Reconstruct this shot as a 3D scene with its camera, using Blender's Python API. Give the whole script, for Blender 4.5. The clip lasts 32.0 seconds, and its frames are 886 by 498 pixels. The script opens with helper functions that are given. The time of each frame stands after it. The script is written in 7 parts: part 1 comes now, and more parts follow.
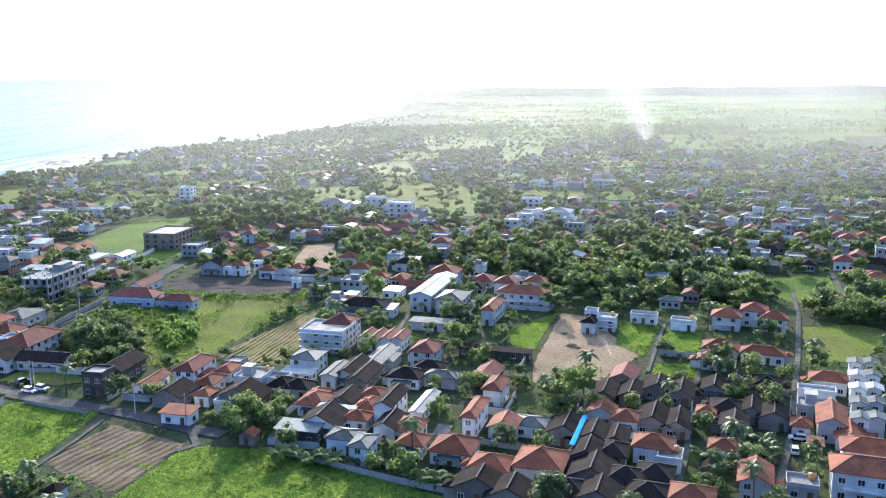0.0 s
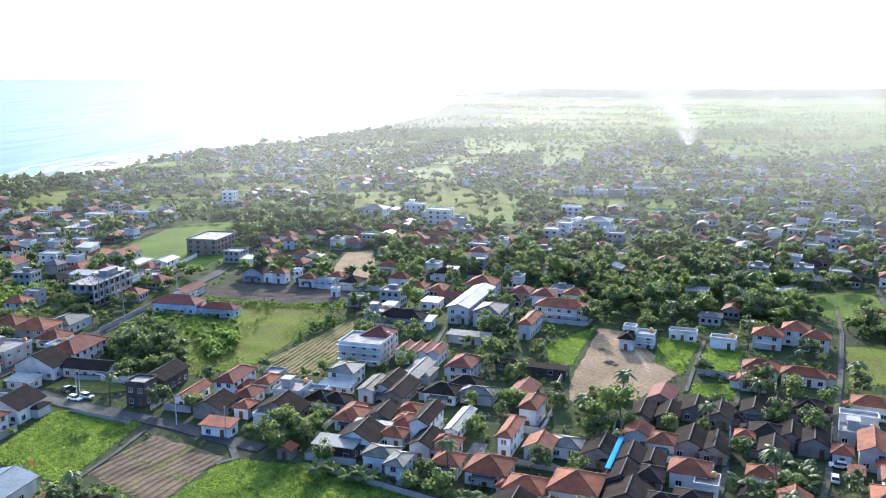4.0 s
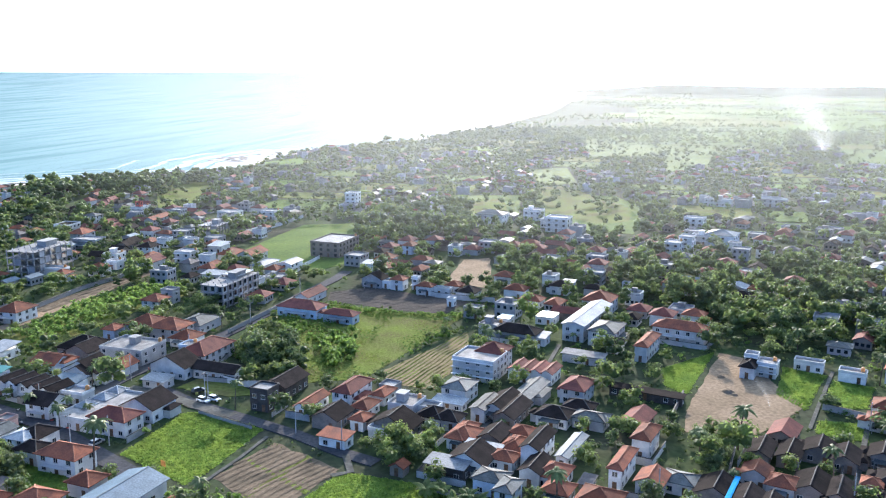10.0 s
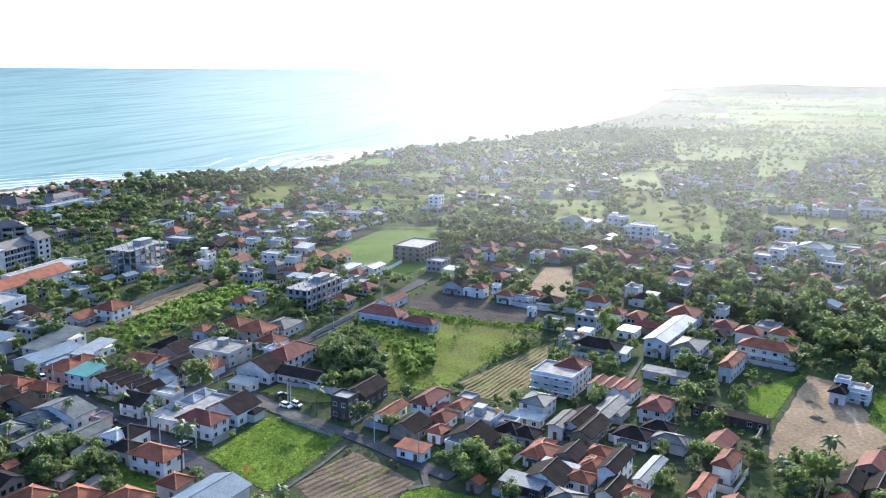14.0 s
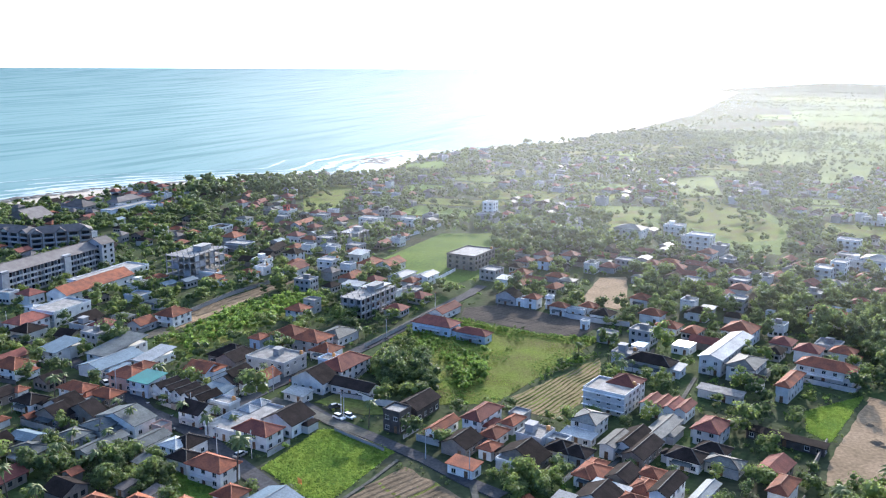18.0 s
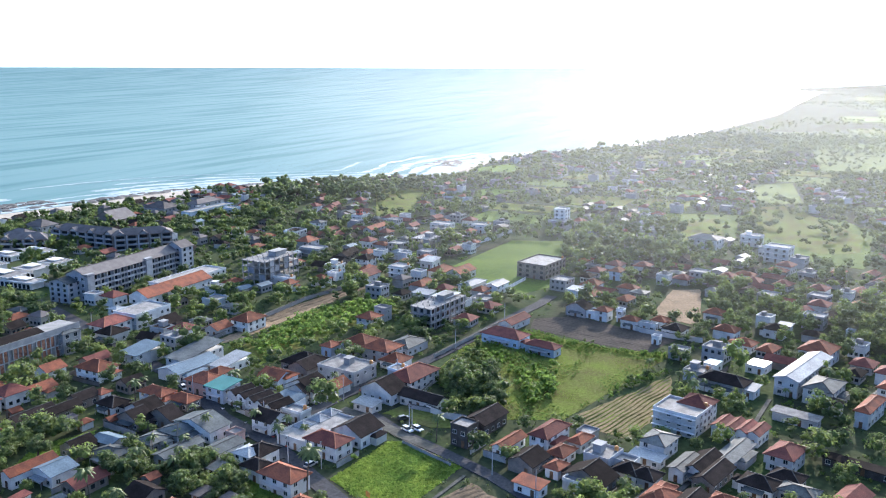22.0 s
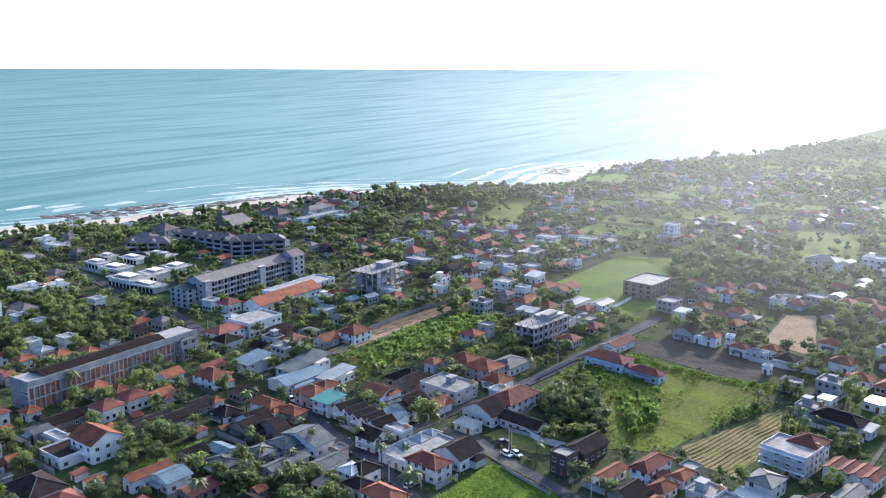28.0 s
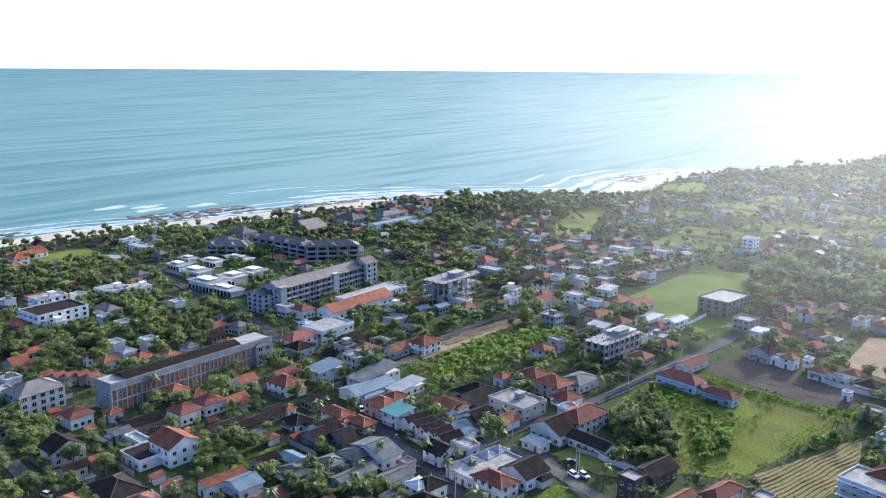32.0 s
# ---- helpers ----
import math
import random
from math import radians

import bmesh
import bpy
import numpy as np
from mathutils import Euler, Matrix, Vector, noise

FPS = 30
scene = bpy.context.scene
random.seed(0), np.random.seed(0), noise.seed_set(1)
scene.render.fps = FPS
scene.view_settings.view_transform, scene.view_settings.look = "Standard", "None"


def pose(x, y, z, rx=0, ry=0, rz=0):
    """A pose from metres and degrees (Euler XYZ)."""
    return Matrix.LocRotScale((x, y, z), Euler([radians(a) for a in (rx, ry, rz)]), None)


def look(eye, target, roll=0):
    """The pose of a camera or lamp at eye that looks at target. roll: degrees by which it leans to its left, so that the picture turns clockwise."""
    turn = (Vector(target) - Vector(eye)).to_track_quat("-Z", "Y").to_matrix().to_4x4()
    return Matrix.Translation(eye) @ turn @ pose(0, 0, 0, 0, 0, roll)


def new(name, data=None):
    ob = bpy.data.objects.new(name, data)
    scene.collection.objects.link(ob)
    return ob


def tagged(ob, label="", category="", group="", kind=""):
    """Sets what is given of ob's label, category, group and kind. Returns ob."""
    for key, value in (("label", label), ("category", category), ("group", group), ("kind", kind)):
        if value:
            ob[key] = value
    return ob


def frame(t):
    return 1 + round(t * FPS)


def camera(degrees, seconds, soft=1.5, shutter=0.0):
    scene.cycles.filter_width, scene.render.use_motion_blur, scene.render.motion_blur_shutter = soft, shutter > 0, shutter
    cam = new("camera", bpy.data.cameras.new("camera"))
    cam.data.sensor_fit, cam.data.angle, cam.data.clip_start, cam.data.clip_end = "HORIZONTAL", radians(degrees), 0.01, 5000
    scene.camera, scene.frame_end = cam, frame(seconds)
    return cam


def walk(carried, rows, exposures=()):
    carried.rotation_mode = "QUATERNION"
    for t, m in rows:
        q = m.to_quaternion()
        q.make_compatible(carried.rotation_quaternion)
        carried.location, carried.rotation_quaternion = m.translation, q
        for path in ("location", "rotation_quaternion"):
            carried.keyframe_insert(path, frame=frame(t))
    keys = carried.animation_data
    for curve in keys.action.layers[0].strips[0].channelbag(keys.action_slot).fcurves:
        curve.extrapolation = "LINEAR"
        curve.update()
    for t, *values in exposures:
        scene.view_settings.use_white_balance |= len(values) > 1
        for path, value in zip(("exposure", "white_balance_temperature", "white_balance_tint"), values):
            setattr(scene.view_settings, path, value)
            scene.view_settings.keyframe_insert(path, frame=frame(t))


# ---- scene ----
from collections import defaultdict

cam = camera(54.0, 32.0, soft=1.15)


def carried_pose(x, y, z, yaw, pitch, roll):
    """Camera pose from its place, yaw to the left, pitch up and lean."""
    return pose(x, y, z, 0, 0, yaw) @ pose(0, 0, 0, 90 + pitch) @ pose(0, 0, 0, 0, 0, roll)


PATH = [
    (0, -0.00, 0.00, 84.00, -0.00, -11.11, -0.48),
    (1, 0.07, -0.00, 85.23, 0.47, -11.10, -0.42),
    (2, 0.10, 0.00, 86.43, 1.03, -11.08, -0.38),
    (3, 0.16, 0.00, 87.63, 1.66, -11.08, -0.31),
    (5.5, 0.25, -0.00, 90.60, 4.42, -11.24, -0.11),
    (7, 0.23, -0.00, 92.55, 6.26, -11.34, -0.04),
    (8.5, 0.25, -0.01, 94.55, 8.21, -11.43, 0.08),
    (10, 0.26, -0.01, 96.56, 10.47, -11.52, 0.14),
    (11.5, 0.33, 0.10, 98.54, 12.70, -11.62, 0.23),
    (13, 0.43, 0.24, 100.51, 14.91, -11.73, 0.29),
    (14.5, 0.56, 0.29, 102.47, 16.45, -11.79, 0.34),
    (16.5, 0.72, 0.27, 105.13, 18.16, -11.83, 0.29),
    (18, 0.82, 0.30, 107.14, 19.65, -11.89, 0.23),
    (19.5, 0.91, 0.34, 109.17, 21.26, -11.92, 0.20),
    (21, 0.99, 0.36, 111.20, 23.19, -11.98, 0.18),
    (22, 1.06, 0.36, 112.57, 24.43, -12.02, 0.16),
    (22.5, 1.09, 0.35, 113.25, 25.09, -12.03, 0.15),
    (24, 1.23, 0.30, 115.26, 26.86, -12.05, 0.17),
    (25.5, 1.38, 0.26, 117.27, 28.62, -12.04, 0.13),
    (28, 1.63, 0.20, 120.64, 31.56, -12.02, 0.19),
    (29.5, 1.76, 0.20, 122.67, 33.44, -12.00, 0.29),
    (31, 1.89, 0.26, 124.69, 35.25, -11.99, 0.37),
    (32, 2.00, 0.33, 126.05, 36.45, -12.00, 0.42),
]
walk(cam, [(r[0], carried_pose(*r[1:])) for r in PATH], exposures=[(0, 1.21, 6550, 14), (16, 1.09, 6600, 15), (32, 0.94, 6600, 16)])

# ---- sky, sun, exposure ----
SUN_ELEVATION, SUN_TURN = radians(17.5), radians(-3)
world = bpy.data.worlds.new("world")
scene.world = world
world.use_nodes = True
wn, wl = world.node_tree.nodes, world.node_tree.links
wn.clear()
sky = wn.new("ShaderNodeTexSky")
sky.sky_type = "NISHITA"
sky.sun_disc = False
sky.sun_elevation, sky.sun_rotation = SUN_ELEVATION, SUN_TURN
sky.air_density, sky.dust_density, sky.ozone_density = 1.0, 0.6, 4.0
back = wn.new("ShaderNodeBackground")
back.inputs["Strength"].default_value = 0.145
wout = wn.new("ShaderNodeOutputWorld")
# bright sea haze low in the sky
where = wn.new("ShaderNodeTexCoord")
split = wn.new("ShaderNodeSeparateXYZ")
wl.new(where.outputs["Generated"], split.inputs[0])
low = wn.new("ShaderNodeMapRange")
low.interpolation_type = "SMOOTHSTEP"
low.inputs["From Min"].default_value, low.inputs["From Max"].default_value = 0.0, 0.45
low.inputs["To Min"].default_value, low.inputs["To Max"].default_value = 0.92, 0.36
wl.new(split.outputs["Z"], low.inputs["Value"])
hazy = wn.new("ShaderNodeMix")
hazy.data_type = "RGBA"
# the haze is brightest round the sun and dim and blue on the far side
towards = wn.new("ShaderNodeVectorMath")
towards.operation = "DOT_PRODUCT"
towards.inputs[1].default_value = (math.sin(SUN_TURN), math.cos(SUN_TURN), 0.0)
wl.new(where.outputs["Generated"], towards.inputs[0])
glow = wn.new("ShaderNodeMapRange")
glow.inputs["From Min"].default_value, glow.inputs["From Max"].default_value = -0.35, 0.65
wl.new(towards.outputs["Value"], glow.inputs["Value"])
tone = wn.new("ShaderNodeMix")
tone.data_type = "RGBA"
tone.inputs[6].default_value, tone.inputs[7].default_value = (0.6, 1.75, 5.0, 1), (5.6, 7.0, 8.0, 1)
wl.new(glow.outputs[0], tone.inputs[0])
# aureole round the sun
facing_sun = wn.new("ShaderNodeVectorMath")
facing_sun.operation = "DOT_PRODUCT"
facing_sun.inputs[1].default_value = (math.sin(SUN_TURN) * math.cos(SUN_ELEVATION), math.cos(SUN_TURN) * math.cos(SUN_ELEVATION), math.sin(SUN_ELEVATION))
wl.new(where.outputs["Generated"], facing_sun.inputs[0])
clip_low = wn.new("ShaderNodeMath")
clip_low.operation = "MAXIMUM"
clip_low.inputs[1].default_value = 0.0
wl.new(facing_sun.outputs["Value"], clip_low.inputs[0])
fall = wn.new("ShaderNodeMath")
fall.operation = "POWER"
fall.inputs[1].default_value = 7.0
wl.new(clip_low.outputs[0], fall.inputs[0])
gain = wn.new("ShaderNodeMath")
gain.operation = "MULTIPLY_ADD"
gain.inputs[1].default_value, gain.inputs[2].default_value = 6.0, 1.0
wl.new(fall.outputs[0], gain.inputs[0])
bright = wn.new("ShaderNodeVectorMath")
bright.operation = "SCALE"
wl.new(tone.outputs[2], bright.inputs[0])
wl.new(gain.outputs[0], bright.inputs["Scale"])
wl.new(bright.outputs[0], hazy.inputs[7])
wl.new(low.outputs[0], hazy.inputs[0])
wl.new(sky.outputs[0], hazy.inputs[6])
wl.new(hazy.outputs[2], back.inputs["Color"])
wl.new(back.outputs[0], wout.inputs["Surface"])

sun_data = bpy.data.lights.new("sun", "SUN")
sun_data.energy, sun_data.angle, sun_data.color = 4.8, radians(0.6), (1.0, 0.94, 0.86)
sun = new("sun", sun_data)
sun_way = Vector((math.sin(SUN_TURN) * math.cos(SUN_ELEVATION), math.cos(SUN_TURN) * math.cos(SUN_ELEVATION), math.sin(SUN_ELEVATION)))
sun.matrix_world = look(sun_way * 400, (0, 0, 0))

# ---- materials ----
def material(name, base, other=None, rough=0.8, metal=0.0, scale=0.6, fine=6.0, bump=0.15, spread=0.5, through_light=0.0, per="object", spec=0.3, dirt=0.25, sheen=0.0, vary_by=0.27):
    """A surface with two scales of variation; base and other are the two colours that it wanders between."""
    m = bpy.data.materials.new(name)
    m.use_nodes = True
    n, l = m.node_tree.nodes, m.node_tree.links
    n.clear()
    out = n.new("ShaderNodeOutputMaterial")
    bsdf = n.new("ShaderNodeBsdfPrincipled")
    bsdf.inputs["Roughness"].default_value = rough
    bsdf.inputs["Metallic"].default_value = metal
    bsdf.inputs["Specular IOR Level"].default_value = spec
    bsdf.inputs["Sheen Weight"].default_value = sheen
    bsdf.inputs["Sheen Roughness"].default_value = 0.6
    bsdf.inputs["Sheen Tint"].default_value = (0.92, 1.0, 0.85, 1)
    co = n.new("ShaderNodeNewGeometry")
    n1, n2 = n.new("ShaderNodeTexNoise"), n.new("ShaderNodeTexNoise")
    n1.inputs["Scale"].default_value, n2.inputs["Scale"].default_value = scale, fine
    n1.inputs["Detail"].default_value, n2.inputs["Detail"].default_value = 5, 3
    for q in (n1, n2):
        l.new(co.outputs["Position"], q.inputs["Vector"])
    mix = n.new("ShaderNodeMix")
    mix.data_type = "RGBA"
    other = other or tuple(c * (1 - spread) for c in base)
    mix.inputs[6].default_value, mix.inputs[7].default_value = (*base, 1), (*other, 1)
    ramp = n.new("ShaderNodeMapRange")
    ramp.inputs["From Min"].default_value, ramp.inputs["From Max"].default_value = 0.35, 0.65
    l.new(n1.outputs["Fac"], ramp.inputs["Value"])
    l.new(ramp.outputs[0], mix.inputs[0])
    # grain and piece-to-piece change of value
    hsv = n.new("ShaderNodeHueSaturation")
    grain = n.new("ShaderNodeMapRange")
    grain.inputs["From Min"].default_value, grain.inputs["From Max"].default_value = 0.3, 0.7
    grain.inputs["To Min"].default_value, grain.inputs["To Max"].default_value = 1 - dirt, 1 + dirt
    l.new(n2.outputs["Fac"], grain.inputs["Value"])
    if per:
        rnd = n.new("ShaderNodeObjectInfo") if per == "object" else co
        vary = n.new("ShaderNodeMapRange")
        vary.inputs["To Min"].default_value, vary.inputs["To Max"].default_value = 1 - vary_by, 1 + vary_by
        l.new(rnd.outputs["Random" if per == "object" else "Random Per Island"], vary.inputs["Value"])
        times = n.new("ShaderNodeMath")
        times.operation = "MULTIPLY"
        l.new(grain.outputs[0], times.inputs[0])
        l.new(vary.outputs[0], times.inputs[1])
        l.new(times.outputs[0], hsv.inputs["Value"])
    else:
        l.new(grain.outputs[0], hsv.inputs["Value"])
    l.new(mix.outputs[2], hsv.inputs["Color"])
    l.new(hsv.outputs[0], bsdf.inputs["Base Color"])
    if bump:
        bmp = n.new("ShaderNodeBump")
        bmp.inputs["Strength"].default_value, bmp.inputs["Distance"].default_value = bump, 0.2
        l.new(n2.outputs["Fac"], bmp.inputs["Height"])
        l.new(bmp.outputs[0], bsdf.inputs["Normal"])
    last = bsdf
    if through_light:
        tr = n.new("ShaderNodeBsdfTranslucent")
        l.new(hsv.outputs[0], tr.inputs["Color"])
        last = n.new("ShaderNodeMixShader")
        last.inputs[0].default_value = through_light
        l.new(bsdf.outputs[0], last.inputs[1])
        l.new(tr.outputs[0], last.inputs[2])
    l.new(last.outputs[0], out.inputs["Surface"])
    return m


ROOF = {
    "o": material("orange_tile", (0.29, 0.094, 0.05), (0.165, 0.06, 0.04), 0.85, scale=0.35, fine=3.5, spec=0.12),
    "d": material("dark_tile", (0.034, 0.026, 0.024), (0.02, 0.016, 0.015), 0.95, scale=0.35, fine=3.5, spec=0.04),
    "m": material("maroon_tile", (0.24, 0.08, 0.06), (0.155, 0.055, 0.046), 0.85, scale=0.35, fine=3.5, spec=0.12),
    "w": material("white_metal", (0.34, 0.36, 0.365), (0.24, 0.255, 0.26), 0.7, scale=0.2, fine=2.0, bump=0.03, spec=0.12),
    "g": material("grey_sheet", (0.115, 0.13, 0.13), (0.07, 0.08, 0.082), 0.7, scale=0.3, fine=2.5, bump=0.05, spec=0.1),
    "b": material("blue_grey_sheet", (0.12, 0.175, 0.215), (0.085, 0.13, 0.165), 0.6, scale=0.25, fine=2.5, bump=0.04, spec=0.15),
    "t": material("teal_sheet", (0.01, 0.17, 0.155), (0.008, 0.13, 0.12), 0.5, scale=0.3, bump=0.04),
    "c": material("roof_concrete", (0.30, 0.29, 0.275), (0.17, 0.165, 0.16), 0.9, scale=0.4, fine=3.0),
    "n": material("brown_shingle", (0.165, 0.15, 0.14), (0.12, 0.105, 0.10), 0.85, scale=0.3, fine=3.0),
    "k": material("dark_shingle", (0.14, 0.125, 0.12), (0.09, 0.08, 0.08), 0.85, scale=0.3, fine=3.0),
    "p": material("polished_sheet", (0.8, 0.8, 0.79), None, 0.42, metal=1.0, spread=0.1, bump=0.0, dirt=0.05),
    "r": material("red_plaster", (0.48, 0.1, 0.075), None, 0.8, spread=0.25),
}
WALL = {
    "W": material("white_paint", (0.74, 0.73, 0.70), (0.56, 0.55, 0.53), 0.75, scale=0.35, fine=2.5, bump=0.04, dirt=0.08),
    "G": material("grey_render", (0.42, 0.42, 0.42), (0.33, 0.33, 0.33), 0.85, scale=0.4, fine=3.0, bump=0.06, dirt=0.12),
    "C": material("raw_concrete", (0.38, 0.37, 0.35), (0.27, 0.265, 0.255), 0.9, scale=0.3, fine=3.0, bump=0.08, dirt=0.15),
    "L": material("pale_blue_paint", (0.52, 0.60, 0.68), (0.43, 0.5, 0.57), 0.75, scale=0.35, fine=2.5, bump=0.04, dirt=0.1),
    "K": material("dark_timber", (0.10, 0.085, 0.075), (0.06, 0.05, 0.045), 0.8, scale=0.5, fine=4.0),
    "P": material("peach_paint", (0.66, 0.42, 0.34), (0.55, 0.36, 0.3), 0.8, scale=0.4, fine=3.0, bump=0.04, dirt=0.1),
    "B": material("brown_render", (0.26, 0.22, 0.19), (0.19, 0.16, 0.14), 0.85, scale=0.4, fine=3.0, bump=0.06, dirt=0.15),
    "R": ROOF["r"],
}
GLASS = material("dark_glass", (0.03, 0.035, 0.04), None, 0.08, bump=0.0, spec=0.6, dirt=0.1)
FRAME = material("window_frame_paint", (0.62, 0.6, 0.57), None, 0.6, bump=0.0, spread=0.2)
WOOD = material("brown_wood", (0.2, 0.11, 0.06), None, 0.6, scale=1.5, fine=9)
CAP = material("ridge_cap_clay", (0.42, 0.15, 0.08), None, 0.8, scale=1.0, fine=5)
CAP_DARK = material("ridge_cap_grey", (0.075, 0.07, 0.066), None, 0.8, scale=1.0, fine=5)
BRICK = material("clay_block", (0.42, 0.19, 0.12), None, 0.85, scale=1.0, fine=6)
LEAF = material("leaf_green", (0.215, 0.275, 0.078), (0.125, 0.18, 0.058), 0.6, scale=0.08, fine=1.5, bump=0.0, through_light=0.6, per="island", spec=0.3, sheen=0.15)
LEAF_DARK = material("leaf_dark_green", (0.14, 0.19, 0.066), (0.085, 0.13, 0.05), 0.6, scale=0.08, fine=1.5, bump=0.0, through_light=0.6, per="island", spec=0.3, sheen=0.15)
SHRUB = material("shrub_green", (0.195, 0.295, 0.07), (0.125, 0.21, 0.05), 0.65, scale=0.1, fine=1.5, bump=0.0, through_light=0.58, per="island", spec=0.2)
PALM = material("palm_frond", (0.18, 0.22, 0.07), (0.12, 0.16, 0.05), 0.65, scale=0.4, fine=3, bump=0.0, through_light=0.3, per="island", spec=0.4)
BLADE = material("grass_blade", (0.275, 0.37, 0.08), (0.175, 0.275, 0.06), 0.6, scale=0.1, fine=0.6, bump=0.0, through_light=0.55, per="island", spec=0.3, vary_by=0.16)
WEED = material("meadow_weed", (0.27, 0.34, 0.075), (0.19, 0.22, 0.065), 0.8, scale=0.06, fine=0.6, bump=0.0, through_light=0.5, per="island", spec=0.1, vary_by=0.18)
BARK = material("bark", (0.16, 0.12, 0.09), None, 0.9, scale=1.5, fine=8)
GROUND = {
    "ground": material("village_ground", (0.05, 0.078, 0.03), (0.058, 0.06, 0.04), 0.95, scale=0.035, fine=0.5, bump=0.3, per=None, spec=0.02),
    "grass": material("lush_grass", (0.17, 0.27, 0.05), (0.12, 0.21, 0.04), 0.8, scale=0.12, fine=1.2, bump=0.5, per=None, through_light=0.25, spec=0.02),
    "meadow": material("rough_meadow", (0.185, 0.24, 0.05), (0.165, 0.155, 0.06), 0.9, scale=0.07, fine=0.8, bump=0.5, per=None, through_light=0.2, spec=0.02),
    "rice": material("rice_field", (0.15, 0.215, 0.05), (0.10, 0.16, 0.042), 0.85, scale=0.04, fine=0.6, bump=0.4, per=None, through_light=0.2, spec=0.02),
    "tan": material("dry_earth", (0.31, 0.225, 0.15), (0.235, 0.17, 0.11), 0.95, scale=0.08, fine=0.9, bump=0.35, per=None, spec=0.02),
    "soil": material("bare_soil", (0.21, 0.155, 0.105), (0.115, 0.09, 0.062), 0.95, scale=0.15, fine=1.2, bump=0.5, per=None, spec=0.02),
    "plough": material("ploughed_soil", (0.115, 0.095, 0.08), (0.08, 0.07, 0.06), 0.95, scale=0.1, fine=1.0, bump=0.5, per=None, spec=0.02),
    "terrace": material("dry_terrace", (0.25, 0.185, 0.11), (0.17, 0.15, 0.075), 0.95, scale=0.1, fine=1.0, bump=0.4, per=None, spec=0.02),
    "road": material("asphalt", (0.085, 0.085, 0.09), (0.06, 0.06, 0.065), 0.85, scale=0.1, fine=1.2, bump=0.1, per=None, spec=0.02),
    "lane": material("concrete_lane", (0.13, 0.125, 0.11), (0.085, 0.085, 0.075), 0.9, scale=0.15, fine=1.0, bump=0.1, per=None, spec=0.02),
    "sand": material("beach_sand", (0.52, 0.46, 0.38), (0.38, 0.33, 0.27), 0.9, scale=0.03, fine=0.5, bump=0.1, per=None, spec=0.02),
}
ROCK = material("wet_rock", (0.10, 0.082, 0.07), (0.055, 0.046, 0.04), 0.6, scale=0.2, fine=1.5, bump=0.5, per="island")
FOAM = material("sea_foam", (0.46, 0.52, 0.53), (0.22, 0.32, 0.34), 0.7, scale=0.05, fine=0.4, bump=0.2, per=None)
POOL = material("pool_water", (0.05, 0.3, 0.36), None, 0.16, spread=0.1, bump=0.02, spec=1.0, dirt=0.03)
DARKPAINT = material("dark_car_paint", (0.05, 0.055, 0.06), None, 0.25, spread=0.05, bump=0.0, spec=0.6, dirt=0.03)
SILVERPAINT = material("silver_car_paint", (0.45, 0.46, 0.47), None, 0.3, metal=0.5, spread=0.05, bump=0.0, spec=0.6, dirt=0.03)
TANK = material("tank_plastic", (0.65, 0.3, 0.1), None, 0.5, spread=0.2, bump=0.0)
CARPAINT = material("white_car_paint", (0.75, 0.75, 0.74), None, 0.25, spread=0.05, bump=0.0, spec=0.6, dirt=0.03)
RUBBER = material("tyre_rubber", (0.02, 0.02, 0.02), None, 0.8, bump=0.0)
BLUE = material("blue_tarpaulin", (0.02, 0.30, 0.62), None, 0.9, spread=0.15, bump=0.05, spec=0.03)
ORANGE_SIGN = material("orange_sheet", (0.75, 0.3, 0.08), None, 0.7, spread=0.2)


